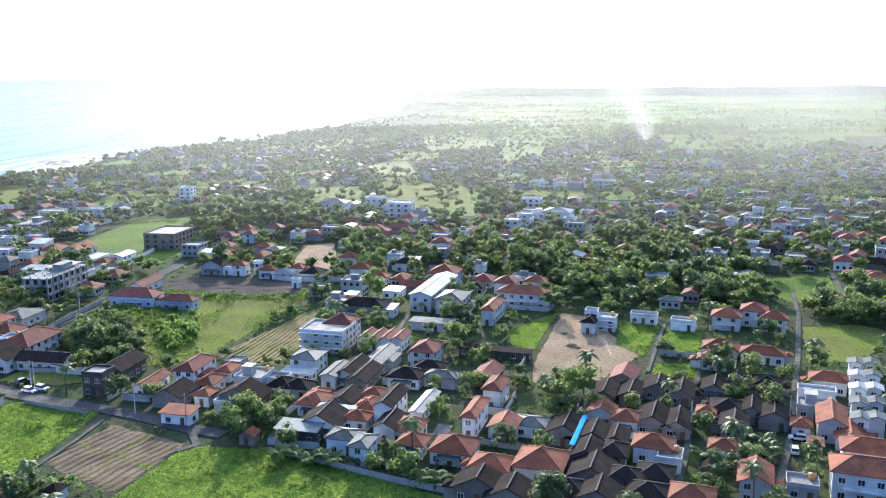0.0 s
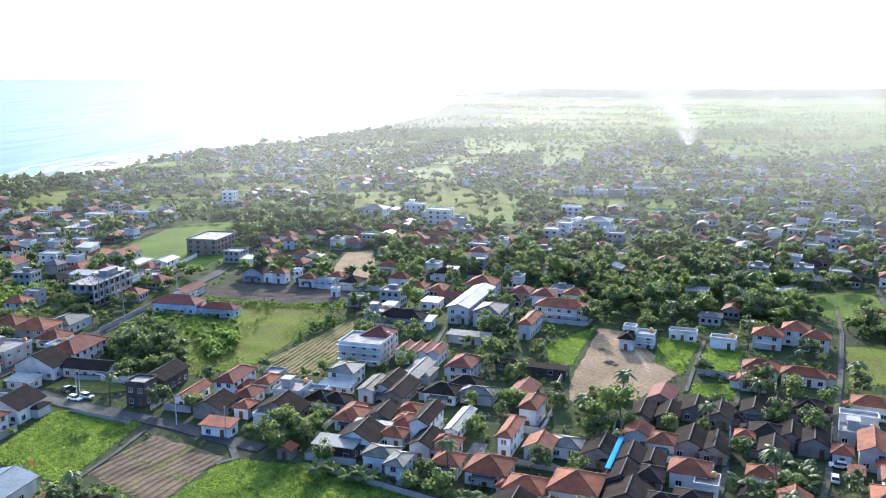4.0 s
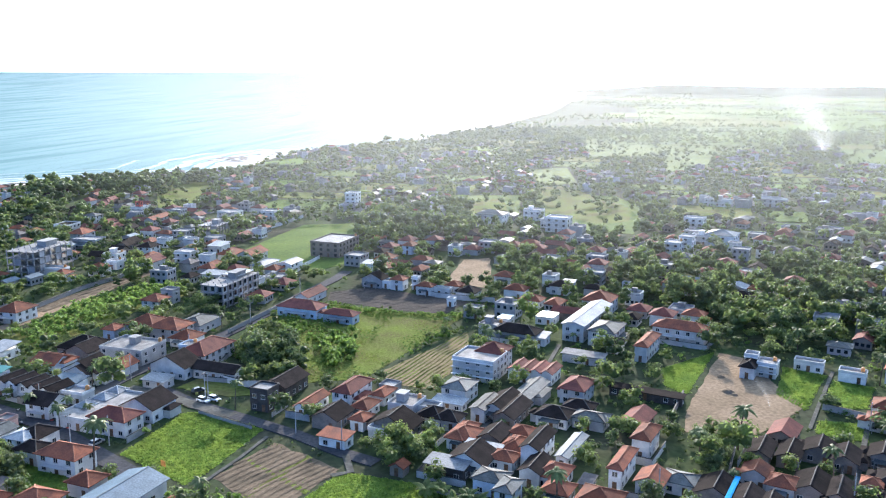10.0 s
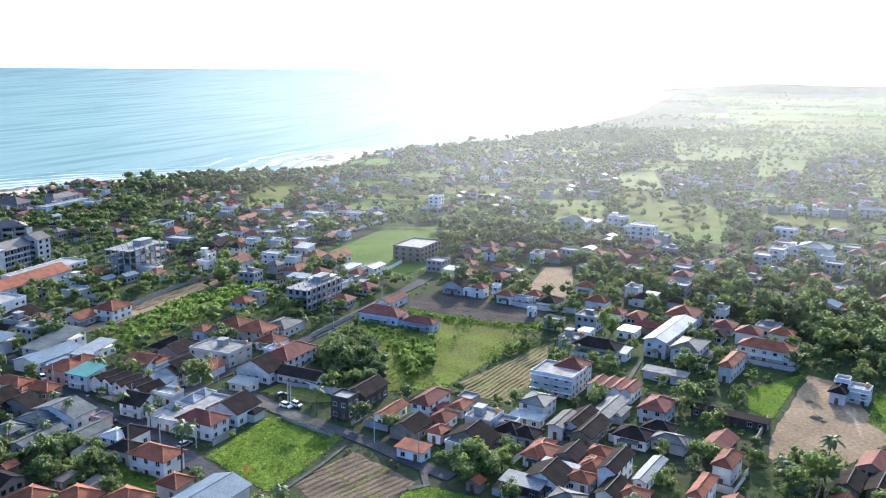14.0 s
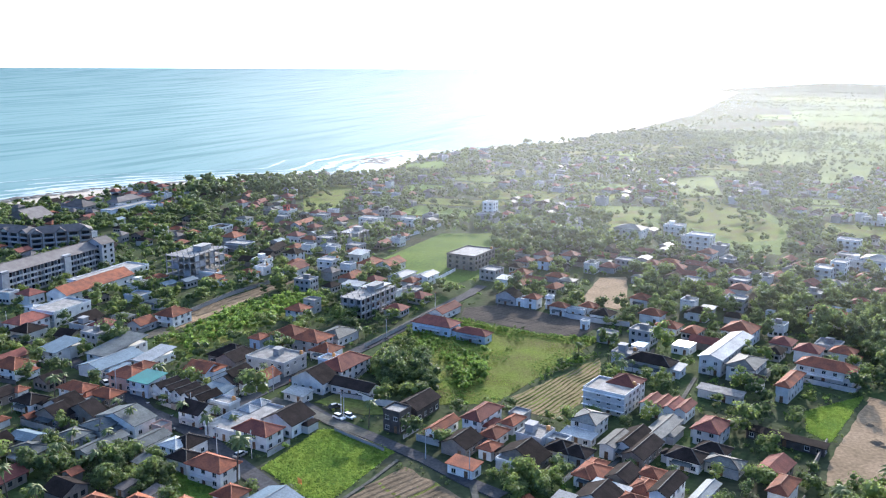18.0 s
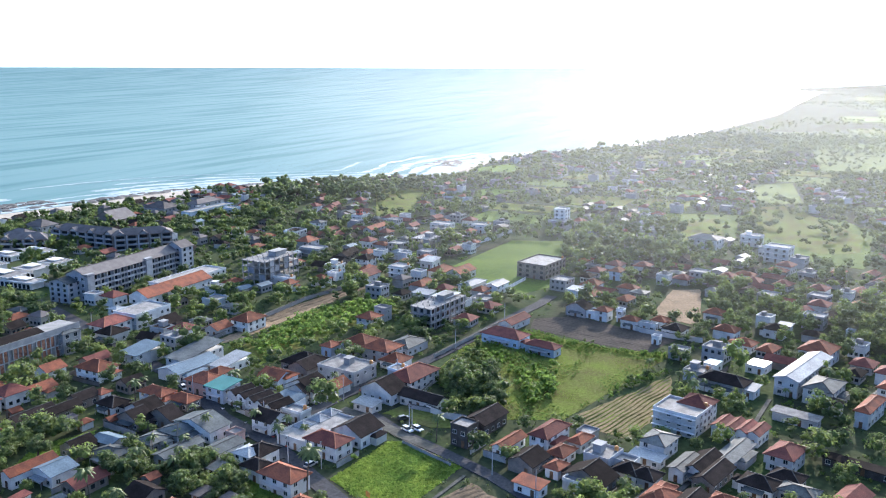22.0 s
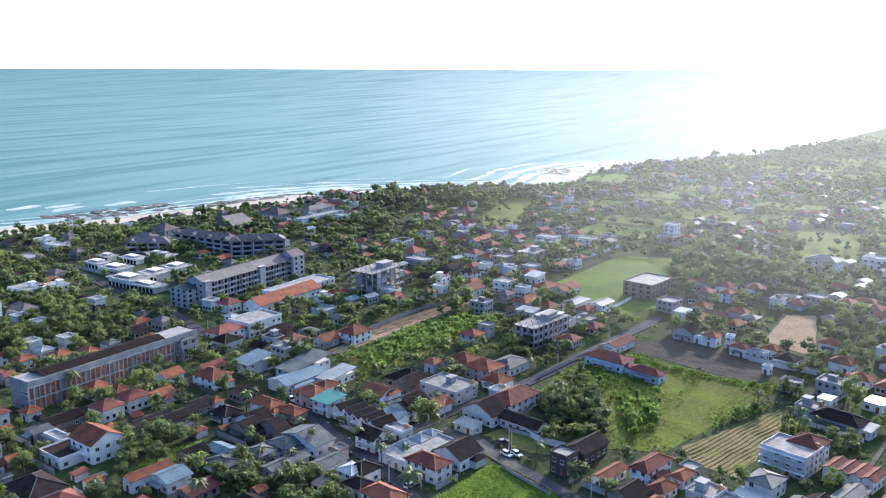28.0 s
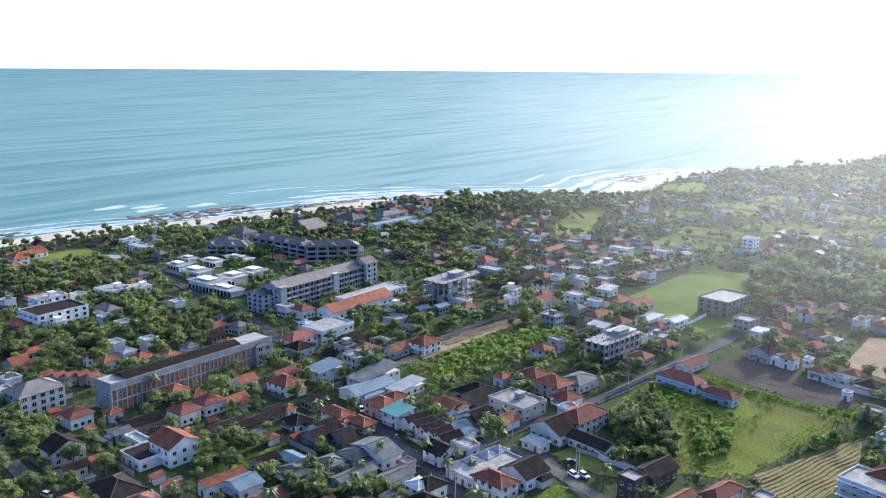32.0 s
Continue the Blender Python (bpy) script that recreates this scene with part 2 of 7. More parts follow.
def sea_material():
    m = bpy.data.materials.new("sea_water")
    m.use_nodes = True
    n, l = m.node_tree.nodes, m.node_tree.links
    b = n["Principled BSDF"]
    geo = n.new("ShaderNodeNewGeometry")
    stretch = n.new("ShaderNodeMapping")
    stretch.inputs["Rotation"].default_value = (0, 0, radians(28))
    stretch.inputs["Scale"].default_value = (1.0, 0.22, 1.0)
    l.new(geo.outputs["Position"], stretch.inputs["Vector"])
    swell, chop = n.new("ShaderNodeTexNoise"), n.new("ShaderNodeTexNoise")
    swell.inputs["Scale"].default_value, chop.inputs["Scale"].default_value = 0.028, 0.25
    swell.inputs["Detail"].default_value, chop.inputs["Detail"].default_value = 4, 4
    for q in (swell, chop):
        l.new(stretch.outputs[0], q.inputs["Vector"])
    b1, b2 = n.new("ShaderNodeBump"), n.new("ShaderNodeBump")
    b1.inputs["Strength"].default_value, b1.inputs["Distance"].default_value = 0.7, 3.0
    b2.inputs["Strength"].default_value, b2.inputs["Distance"].default_value = 0.6, 0.7
    l.new(swell.outputs["Fac"], b1.inputs["Height"])
    l.new(chop.outputs["Fac"], b2.inputs["Height"])
    l.new(b1.outputs[0], b2.inputs["Normal"])
    l.new(b2.outputs[0], b.inputs["Normal"])
    mix = n.new("ShaderNodeMix")
    mix.data_type = "RGBA"
    mix.inputs[6].default_value, mix.inputs[7].default_value = (0.062, 0.172, 0.178, 1), (0.125, 0.245, 0.248, 1)
    lines = n.new("ShaderNodeMapping")
    lines.inputs["Rotation"].default_value = (0, 0, radians(22))
    lines.inputs["Scale"].default_value = (1.0, 0.07, 1.0)
    l.new(geo.outputs["Position"], lines.inputs["Vector"])
    streak = n.new("ShaderNodeTexNoise")
    streak.inputs["Scale"].default_value, streak.inputs["Detail"].default_value = 0.035, 5
    l.new(lines.outputs[0], streak.inputs["Vector"])
    sharp = n.new("ShaderNodeMapRange")
    sharp.inputs["From Min"].default_value, sharp.inputs["From Max"].default_value = 0.38, 0.55
    l.new(streak.outputs["Fac"], sharp.inputs["Value"])
    l.new(sharp.outputs[0], mix.inputs[0])
    b3 = n.new("ShaderNodeBump")
    b3.inputs["Strength"].default_value, b3.inputs["Distance"].default_value = 0.5, 3.0
    l.new(streak.outputs["Fac"], b3.inputs["Height"])
    l.new(b3.outputs[0], b1.inputs["Normal"])
    l.new(mix.outputs[2], b.inputs["Base Color"])
    b.inputs["Roughness"].default_value, b.inputs["Specular IOR Level"].default_value = 0.5, 0.14
    # mixed with plain diffuse colour to dim the reflected glare on the sun side
    plain_diffuse, both = n.new("ShaderNodeBsdfDiffuse"), n.new("ShaderNodeMixShader")
    l.new(mix.outputs[2], plain_diffuse.inputs["Color"])
    l.new(b2.outputs[0], plain_diffuse.inputs["Normal"])
    both.inputs[0].default_value = 0.45
    l.new(b.outputs[0], both.inputs[1])
    l.new(plain_diffuse.outputs[0], both.inputs[2])
    l.new(both.outputs[0], n["Material Output"].inputs["Surface"])
    return m


SEA = sea_material()


# ---- mesh helpers ----
def mesh_of(name, verts, faces, mats, index=None, smooth=False):
    me = bpy.data.meshes.new(name)
    me.from_pydata([tuple(v) for v in verts], [], faces)
    for m in mats if isinstance(mats, (list, tuple)) else [mats]:
        me.materials.append(m)
    if index is not None:
        me.polygons.foreach_set("material_index", index)
    if smooth:
        me.polygons.foreach_set("use_smooth", [True] * len(me.polygons))
    me.update()
    return me


def part(name, me, parent, label="", at=None):
    """Links a mesh as one object under a thing or a part."""
    ob = new(name, me)
    ob.parent = parent
    if at is not None:
        ob.matrix_basis = at
    return tagged(ob, label) if label else ob


class Build:
    """Collects closed boxes and slabs into one mesh."""

    def __init__(self):
        self.v, self.f = [], []

    def box(self, x0, x1, y0, y1, z0, z1):
        k = len(self.v)
        self.v += [(x0, y0, z0), (x1, y0, z0), (x1, y1, z0), (x0, y1, z0), (x0, y0, z1), (x1, y0, z1), (x1, y1, z1), (x0, y1, z1)]
        self.f += [(k, k + 3, k + 2, k + 1), (k + 4, k + 5, k + 6, k + 7), (k, k + 1, k + 5, k + 4), (k + 1, k + 2, k + 6, k + 5), (k + 2, k + 3, k + 7, k + 6), (k + 3, k, k + 4, k + 7)]
        return self

    def add(self, verts, faces):
        k = len(self.v)
        self.v += list(verts)
        self.f += [tuple(i + k for i in f) for f in faces]
        return self

    def beam(self, a, b, wide, high):
        """A bar from a to b with a peaked top."""
        a, b = Vector(a), Vector(b)
        along = (b - a).normalized()
        side = along.cross(Vector((0, 0, 1))).normalized() * wide / 2
        up = side.cross(along).normalized() * high
        ring = [side, side * 0.6 + up, -side * 0.6 + up, -side]
        return self.add([a + r for r in ring] + [b + r for r in ring], [(0, 1, 5, 4), (1, 2, 6, 5), (2, 3, 7, 6), (3, 0, 4, 7), (3, 2, 1, 0), (4, 5, 6, 7)])

    def mesh(self, name, mats):
        return mesh_of(name, self.v, self.f, mats)


shared = {}


def once(key, make):
    if key not in shared:
        shared[key] = make()
    return shared[key]


# ---- houses ----
def pitch_of(mat):
    """Sheet roofs lie flatter than tiled ones."""
    return 0.3 if mat in (ROOF["w"], ROOF["g"], ROOF["b"], ROOF["p"], ROOF["t"]) else 0.5


def roof_mesh(kind, w, d, mat, over=0.6, pitch=0.0):
    """A solid roof with eaves, its base at z = 0, and its ridge lines."""
    a, b, t = w / 2 + over, d / 2 + over, 0.16
    pitch = pitch or pitch_of(mat)
    lines = []
    if kind == "h":
        rise, half = min(a, b) * pitch, abs(a - b)
        r0, r1 = (Vector((-half, 0, rise)), Vector((half, 0, rise))) if a > b else (Vector((0, -half, rise)), Vector((0, half, rise)))
        low = [(-a, -b, -t), (a, -b, -t), (a, b, -t), (-a, b, -t)]
        top = [(-a, -b, 0), (a, -b, 0), (a, b, 0), (-a, b, 0)]
        v = low + top
        sides = [(0, 1, 5, 4), (1, 2, 6, 5), (2, 3, 7, 6), (3, 0, 4, 7), (3, 2, 1, 0)]
        if half < 0.05:
            v += [tuple(r0)]
            f = sides + [(4, 5, 8), (5, 6, 8), (6, 7, 8), (7, 4, 8)]
            lines = [(top[i], r0) for i in range(4)]
        else:
            v += [tuple(r0), tuple(r1)]
            if a > b:
                f = sides + [(4, 5, 9, 8), (5, 6, 9), (6, 7, 8, 9), (7, 4, 8)]
                lines = [(top[0], r0), (top[3], r0), (top[1], r1), (top[2], r1), (r0, r1)]
            else:
                f = sides + [(4, 5, 8), (5, 6, 9, 8), (6, 7, 9), (7, 4, 8, 9)]
                lines = [(top[0], r0), (top[1], r0), (top[2], r1), (top[3], r1), (r0, r1)]
        return mesh_of("roof", v, f, mat), lines, rise
    if kind in ("g", "gx"):
        if kind == "gx":
            rise = b * pitch
            v = [(-a, -b, -t), (-a, 0, rise - t), (-a, b, -t), (a, -b, -t), (a, 0, rise - t), (a, b, -t), (-a, -b, 0), (-a, 0, rise), (-a, b, 0), (a, -b, 0), (a, 0, rise), (a, b, 0)]
            lines = [((-a, 0, rise), (a, 0, rise))]
        else:
            rise = a * pitch
            v = [(-a, b, -t), (0, b, rise - t), (a, b, -t), (-a, -b, -t), (0, -b, rise - t), (a, -b, -t), (-a, b, 0), (0, b, rise), (a, b, 0), (-a, -b, 0), (0, -b, rise), (a, -b, 0)]
            lines = [((0, -b, rise), (0, b, rise))]
        f = [(0, 1, 4, 3), (1, 2, 5, 4), (6, 9, 10, 7), (7, 10, 11, 8), (0, 3, 9, 6), (2, 8, 11, 5), (0, 6, 7, 1), (1, 7, 8, 2), (3, 4, 10, 9), (4, 5, 11, 10)]
        return mesh_of("roof", v, f, mat), lines, rise
    rise = 0.12 * d
    v = [(-a, -b, -t), (a, -b, -t), (a, b, rise - t), (-a, b, rise - t), (-a, -b, 0), (a, -b, 0), (a, b, rise), (-a, b, rise)]
    f = [(3, 2, 1, 0), (4, 5, 6, 7), (0, 1, 5, 4), (1, 2, 6, 5), (2, 3, 7, 6), (3, 0, 4, 7)]
    return mesh_of("roof", v, f, mat), lines, rise


def wall_mesh(kind, w, d, h, mat, pitch=0.5):
    """The walls as a hollow shell 0.15 m thick, with gables where the roof has them."""
    b = Build()
    t = 0.15
    x, y = w / 2, d / 2
    b.box(-x, x, -y, -y + t, 0, h).box(-x, x, y - t, y, 0, h).box(-x, -x + t, -y + t, y - t, 0, h).box(x - t, x, -y + t, y - t, 0, h)
    if kind == "g":
        r = x * pitch + 0.2
        for s in (-y, y - t):
            b.add([(-x, s, h), (x, s, h), (0, s, h + r), (-x, s + t, h), (x, s + t, h), (0, s + t, h + r)], [(0, 1, 2), (5, 4, 3), (0, 3, 4, 1), (1, 4, 5, 2), (2, 5, 3, 0)])
    if kind == "gx":
        r = y * pitch + 0.2
        for s in (-x, x - t):
            b.add([(s, -y, h), (s, y, h), (s, 0, h + r), (s + t, -y, h), (s + t, y, h), (s + t, 0, h + r)], [(2, 1, 0), (3, 4, 5), (1, 4, 3, 0), (2, 5, 4, 1), (0, 3, 5, 2)])
    if kind in ("f", "s"):
        b.box(-x + t, x - t, -y + t, y - t, h - 0.3, h - 0.12)
    return b.mesh("wall", mat)


def window_mesh(wide, high):
    """A frame with a sill, its outer face towards -y."""
    b = Build()
    e = 0.09
    b.box(-wide / 2 - e, -wide / 2, -0.07, 0.03, -e, high + e).box(wide / 2, wide / 2 + e, -0.07, 0.03, -e, high + e)
    b.box(-wide / 2, wide / 2, -0.07, 0.03, high, high + e).box(-0.04, 0.04, -0.05, 0.02, 0, high)
    b.box(-wide / 2 - 0.15, wide / 2 + 0.15, -0.16, 0.03, -e - 0.06, 0)
    return b.mesh("window", FRAME)


def pane_mesh(wide, high):
    return Build().box(-wide / 2, wide / 2, -0.02, 0.0, 0, high).mesh("pane", GLASS)


def door_mesh():
    b = Build()
    b.box(-0.55, -0.46, -0.06, 0.03, 0, 2.2).box(0.46, 0.55, -0.06, 0.03, 0, 2.2).box(-0.46, 0.46, -0.06, 0.03, 2.1, 2.2)
    b.box(-0.46, 0.46, -0.03, 0.0, 0.02, 2.1).box(0.32, 0.38, -0.07, -0.03, 0.95, 1.05)
    return b.mesh("door", WOOD)


ROOF_WORD = {"o": "orange tile", "d": "dark tile", "m": "maroon tile", "w": "white metal", "g": "grey sheet", "b": "blue-grey sheet", "t": "teal sheet", "c": "concrete", "n": "brown shingle", "k": "dark shingle", "r": "red plaster", "p": "polished metal"}
WALL_WORD = {"W": "white", "G": "grey", "C": "bare concrete", "L": "pale blue", "K": "dark timber", "P": "peach", "B": "brown", "R": "red"}
SHAPE_WORD = {"h": "hipped", "g": "gabled", "gx": "gabled", "f": "flat", "s": "lean-to"}
footprints = []


def facade(thing, wide, high, turn, off, rng, floors, gap, door, rich, far=False):
    """Windows and a door on one side of a house; the side lies off metres from the middle."""
    side = pose(0, 0, 0, 0, 0, turn)
    count = max(1, int(wide / gap))
    step = wide / count
    storey = high / floors
    ww, wh = (1.5, 1.5) if rich else (1.2, 1.15)
    ww = min(ww, step * 0.7)
    ww = round(ww * 5) / 5
    wh = min(wh, round((storey - 1.1) * 5) / 5)
    if wh < 0.5:
        return
    for fl in range(floors):
        for k in range(count):
            x = -wide / 2 + (k + 0.5) * step
            if door and fl == 0 and k == count // 2:
                part("door", once("door", door_mesh), thing, "", side @ pose(x, -off - 0.004, 0.02))
                continue
            if not rich and rng.random() < 0.12:
                continue
            at = side @ pose(x, -off - 0.004, fl * storey + 0.8)
            if far:
                part("window", once(("far_win", ww, wh), lambda: Build().box(-ww / 2, ww / 2, -0.06, 0.0, 0, wh).mesh("window", GLASS)), thing, "", at)
                continue
            win = part("window", once(("win", ww, wh), lambda: window_mesh(ww, wh)), thing, "", at)
            part("pane", once(("pane", ww, wh), lambda: pane_mesh(ww, wh)), win)


def balcony_mesh(wide):
    b = Build()
    b.box(-wide / 2, wide / 2, -1.3, 0, -0.15, 0)
    b.box(-wide / 2, wide / 2, -1.3, -1.24, 0.85, 0.95)
    for k in range(int(wide / 0.5) + 1):
        x = -wide / 2 + k * (wide / int(wide / 0.5))
        b.box(x - 0.03, x + 0.03, -1.3, -1.24, 0, 0.85)
    return b.mesh("balcony", WALL["W"])


def tank_mesh():
    """A ribbed upright water tank on a low stand."""
    b = Build()
    prof = [(0.6, 0.3), (0.62, 0.5), (0.58, 0.55), (0.62, 0.6), (0.62, 0.95), (0.58, 1.0), (0.62, 1.05), (0.6, 1.35), (0.3, 1.55), (0.12, 1.6)]
    n = 12
    verts = [(r * math.cos(2 * math.pi * k / n), r * math.sin(2 * math.pi * k / n), z) for r, z in prof for k in range(n)]
    faces = [(i * n + k, i * n + (k + 1) % n, (i + 1) * n + (k + 1) % n, (i + 1) * n + k) for i in range(len(prof) - 1) for k in range(n)]
    b.add(verts, faces + [tuple(range((len(prof) - 1) * n, len(prof) * n))])
    for x in (-0.4, 0.4):
        for y in (-0.4, 0.4):
            b.box(x - 0.06, x + 0.06, y - 0.06, y + 0.06, 0, 0.32)
    return b.mesh("water_tank", TANK)


def make_house(w, d, h, roof, rc, wc, rng, faces="nrl", gap=3.0, rich=False):
    """A house with its base at the origin: walls, roof, ridge caps, windows, door, balcony, roof things."""
    floors = max(1, round(h / 2.7))
    name = "house" if h < 7.9 else "building"
    thing = new(name)
    part("wall", wall_mesh(roof, w, d, h, WALL[wc], pitch_of(ROOF[rc])), thing)
    if roof in ("h", "g", "gx") and w > 5 and d > 5 and h < 6 and rng.random() < 0.5:
        ew, ed, eh = 2.4, round(d * 0.5 * 2) / 2, round(min(h, 3.2) * 0.84, 1)
        at = pose(rng.choice((-1, 1)) * (w / 2 + ew / 2 - 0.2), rng.uniform(-0.2, 0.2) * d, 0)
        part("side_wing", once(("wing", ed, eh, wc), lambda: wall_mesh("h", ew, ed, eh, WALL[wc])), thing, "", at)
        part("wing_roof", once(("wing_roof", ed, rc), lambda: roof_mesh("h", ew, ed, ROOF[rc], over=0.4)[0]), thing, "", at @ pose(0, 0, eh + 0.02))
    if roof == "f":
        b = Build()
        t, p = 0.18, (0.2 if rc == "p" else 0.7)
        x, y = w / 2 + 0.12, d / 2 + 0.12
        b.box(-x, x, -y, -y + t, h - 0.2, h + p).box(-x, x, y - t, y, h - 0.2, h + p).box(-x, -x + t, -y + t, y - t, h - 0.2, h + p).box(x - t, x, -y + t, y - t, h - 0.2, h + p)
        part("parapet", b.mesh("parapet", WALL[wc]), thing)
        part("roof", Build().box(-x + t, x - t, -y + t, y - t, h - 0.1, h + 0.12).mesh("roof", ROOF[rc]), thing)
        if floors >= 2 and wc in "WLG":
            for k in range(1, floors + 1):
                z = h * k / floors - 0.45
                part("sun_shade", once(("shade", round(w, 1), wc), lambda: Build().box(-w / 2 - 0.1, w / 2 + 0.1, -1.0, 0, 0, 0.14).mesh("sun_shade", WALL[wc])), thing, "", pose(0, -d / 2 - 0.123, z))
        if w > 5 and d > 5 and rc not in "rp" and rng.random() < 0.4:
            sx, sy = rng.uniform(-w / 5, w / 5), rng.uniform(0, d / 4)
            part("stair_house", Build().box(sx - 1.3, sx + 1.3, sy - 1.5, sy + 1.5, h + 0.12, h + 2.4).box(sx - 1.6, sx + 1.6, sy - 1.8, sy + 1.8, h + 2.4, h + 2.55).mesh("stair_house", WALL[wc]), thing)
    else:
        me, lines, rise = roof_mesh(roof, w, d, ROOF[rc])
        part("roof", me, thing, "", pose(0, 0, h + 0.02))
        if lines:
            b = Build()
            for p, q in lines:
                b.beam(p, q, 0.34, 0.12)
            part("ridge_cap", b.mesh("ridge_cap", CAP if rc in "om" else (ROOF["w"] if rc in "wb" else CAP_DARK)), thing, "", pose(0, 0, h + 0.02))
    for side in faces:
        turn, wide, off = {"n": (0, w, d / 2), "r": (90, d, w / 2), "l": (-90, d, w / 2), "b": (180, w, d / 2)}[side]
        facade(thing, wide, h, turn, off, rng, floors, gap, side == "n", rich, gap > 3.5)
    if floors >= 2 and w > 4.5 and wc in "WLG" and roof != "f" and rng.random() < 0.6:
        bw = round(w * 0.7 * 2) / 2
        part("balcony", once(("balcony", bw), lambda: balcony_mesh(bw)), thing, "", pose(0, -d / 2 - 0.003, h / floors))
    if floors == 1 and w > 5 and roof in ("h", "g") and rng.random() < 0.45:
        aw = round(w * 0.6 * 2) / 2
        porch = part("awning", once(("awning", aw, rc), lambda: Build().add([(-aw / 2, -2.0, 2.15), (aw / 2, -2.0, 2.15), (aw / 2, 0, 2.55), (-aw / 2, 0, 2.55), (-aw / 2, -2.0, 2.22), (aw / 2, -2.0, 2.22), (aw / 2, 0, 2.62), (-aw / 2, 0, 2.62)], [(3, 2, 1, 0), (4, 5, 6, 7), (0, 1, 5, 4), (1, 2, 6, 5), (2, 3, 7, 6), (3, 0, 4, 7)]).mesh("awning", ROOF["g" if rc in "od" else "w"])), thing, "", pose(0, -d / 2 - 0.003, 0))
        for s in (-1, 1):
            part("post", once("post", lambda: Build().box(-0.06, 0.06, -0.06, 0.06, 0, 2.15).mesh("post", WALL["G"])), porch, "", pose(s * (aw / 2 - 0.15), -1.9, 0))
    if roof == "f" and w > 4 and d > 4 and rc not in "rp" and rng.random() < 0.5:
        part("water_tank", once("tank", tank_mesh), thing, "", pose(w / 2 - 1.3, d / 2 - 1.4, h + 0.12))
    storeys = {1: "one-storey", 2: "two-storey", 3: "three-storey", 4: "four-storey"}.get(floors, "tall")
    tagged(thing, f"{storeys} {WALL_WORD[wc]} {name} under a {SHAPE_WORD[roof]} {ROOF_WORD[rc]} roof", "house" if name == "house" else "building")
    return thing


def facing(x, y, rot):
    """The sides of a house at (x, y) that look towards the middle of the flight."""
    out = ""
    for key, turn in (("n", 0), ("r", 90), ("l", -90)):
        a = radians(rot + turn)
        if math.sin(a) * -x + -math.cos(a) * -y > 0.08 * math.hypot(x, y):
            out += key
    return out


def house(x, y, rot, w, d, h, roof, rc, wc, group=""):
    rng = random.Random(int(x * 7 + y * 131))
    far = math.hypot(x, y)
    thing = make_house(w, d, h, roof, rc, wc, rng, facing(x, y, rot), 3.0 if far < 300 else (3.3 if far < 400 else 4.0), h > 7.5)
    thing.matrix_basis = pose(x, y, 0, 0, 0, rot)
    footprints.append((x, y, rot, w, d))
    if group:
        tagged(thing, group=group)
    return thing


# ---- large buildings of their own kind ----
def column_mesh(high, side=0.35):
    return Build().box(-side / 2, side / 2, -side / 2, side / 2, 0, high).mesh("column", WALL["C"])


def frame_building(x, y, rot, w, d, h, closed=False):
    """An unfinished concrete frame: columns, slabs, a few filled bays."""
    thing = new("unfinished_building")
    rng = random.Random(int(x))
    floors = max(2, round(h / 3.4))
    st = h / floors
    nx, ny = max(2, round(w / 4)), max(2, round(d / 4))
    for i in range(nx + 1):
        for j in range(ny + 1):
            part("column", once(("column", h), lambda: column_mesh(h + 0.7)), thing, "", pose(-w / 2 + w * i / nx, -d / 2 + d * j / ny, 0))
    for k in range(1, floors + 1):
        part("floor_slab", Build().box(-w / 2 - 0.5, w / 2 + 0.5, -d / 2 - 0.5, d / 2 + 0.5, k * st - 0.25, k * st).mesh("floor_slab", ROOF["c"]), thing)
    panel = lambda wide: once(("panel", wide, st), lambda: Build().box(-wide / 2, wide / 2, -0.07, 0.07, 0.0, st - 0.26).mesh("infill_panel", WALL["G"]))
    glass = lambda wide: once(("glass", wide, st), lambda: Build().box(-wide / 2, wide / 2, -0.05, 0.05, 0.7, st - 0.7).mesh("pane", GLASS))
    bw, bd = round(w / nx - 0.36, 2), round(d / ny - 0.36, 2)
    for k in range(floors):
        for i in range(nx):
            if closed or rng.random() < 0.3:
                o = part("infill_panel", panel(bw), thing, "", pose(-w / 2 + w * (i + 0.5) / nx, -d / 2 + (0.5 if closed else 0.2), k * st + 0.002))
                if closed:
                    part("pane", glass(round(bw * 0.5, 2)), o, "", pose(0, -0.06, 0))
        for j in range(ny):
            if closed or rng.random() < 0.3:
                o = part("infill_panel", panel(bd), thing, "", pose(w / 2 - (0.5 if closed else 0.2), -d / 2 + d * (j + 0.5) / ny, k * st + 0.002, 0, 0, 90))
                if closed:
                    part("pane", glass(round(bd * 0.5, 2)), o, "", pose(0, -0.06, 0))
    part("stair_house", Build().box(-w * 0.1, w * 0.25, 0, d * 0.3, h, h + 2.4).box(-w * 0.12, w * 0.27, -0.3, d * 0.33, h + 2.4, h + 2.6).mesh("stair_house", WALL["C"]), thing)
    if closed:
        part("roof", Build().box(-w / 2 - 0.3, w / 2 - 2, d * 0.05, d / 2 + 0.3, h + 0.9, h + 1.05).mesh("roof", ROOF["w"]), thing)
    thing.matrix_basis = pose(x, y, 0, 0, 0, rot)
    footprints.append((x, y, rot, w, d))
    return tagged(thing, "grey concrete block with open storeys and bare columns" if closed else "unfinished open concrete frame building with bare columns", "building")


def frame_building_closed(x, y, rot, w, d, h):
    return frame_building(x, y, rot, w, d, h, True)


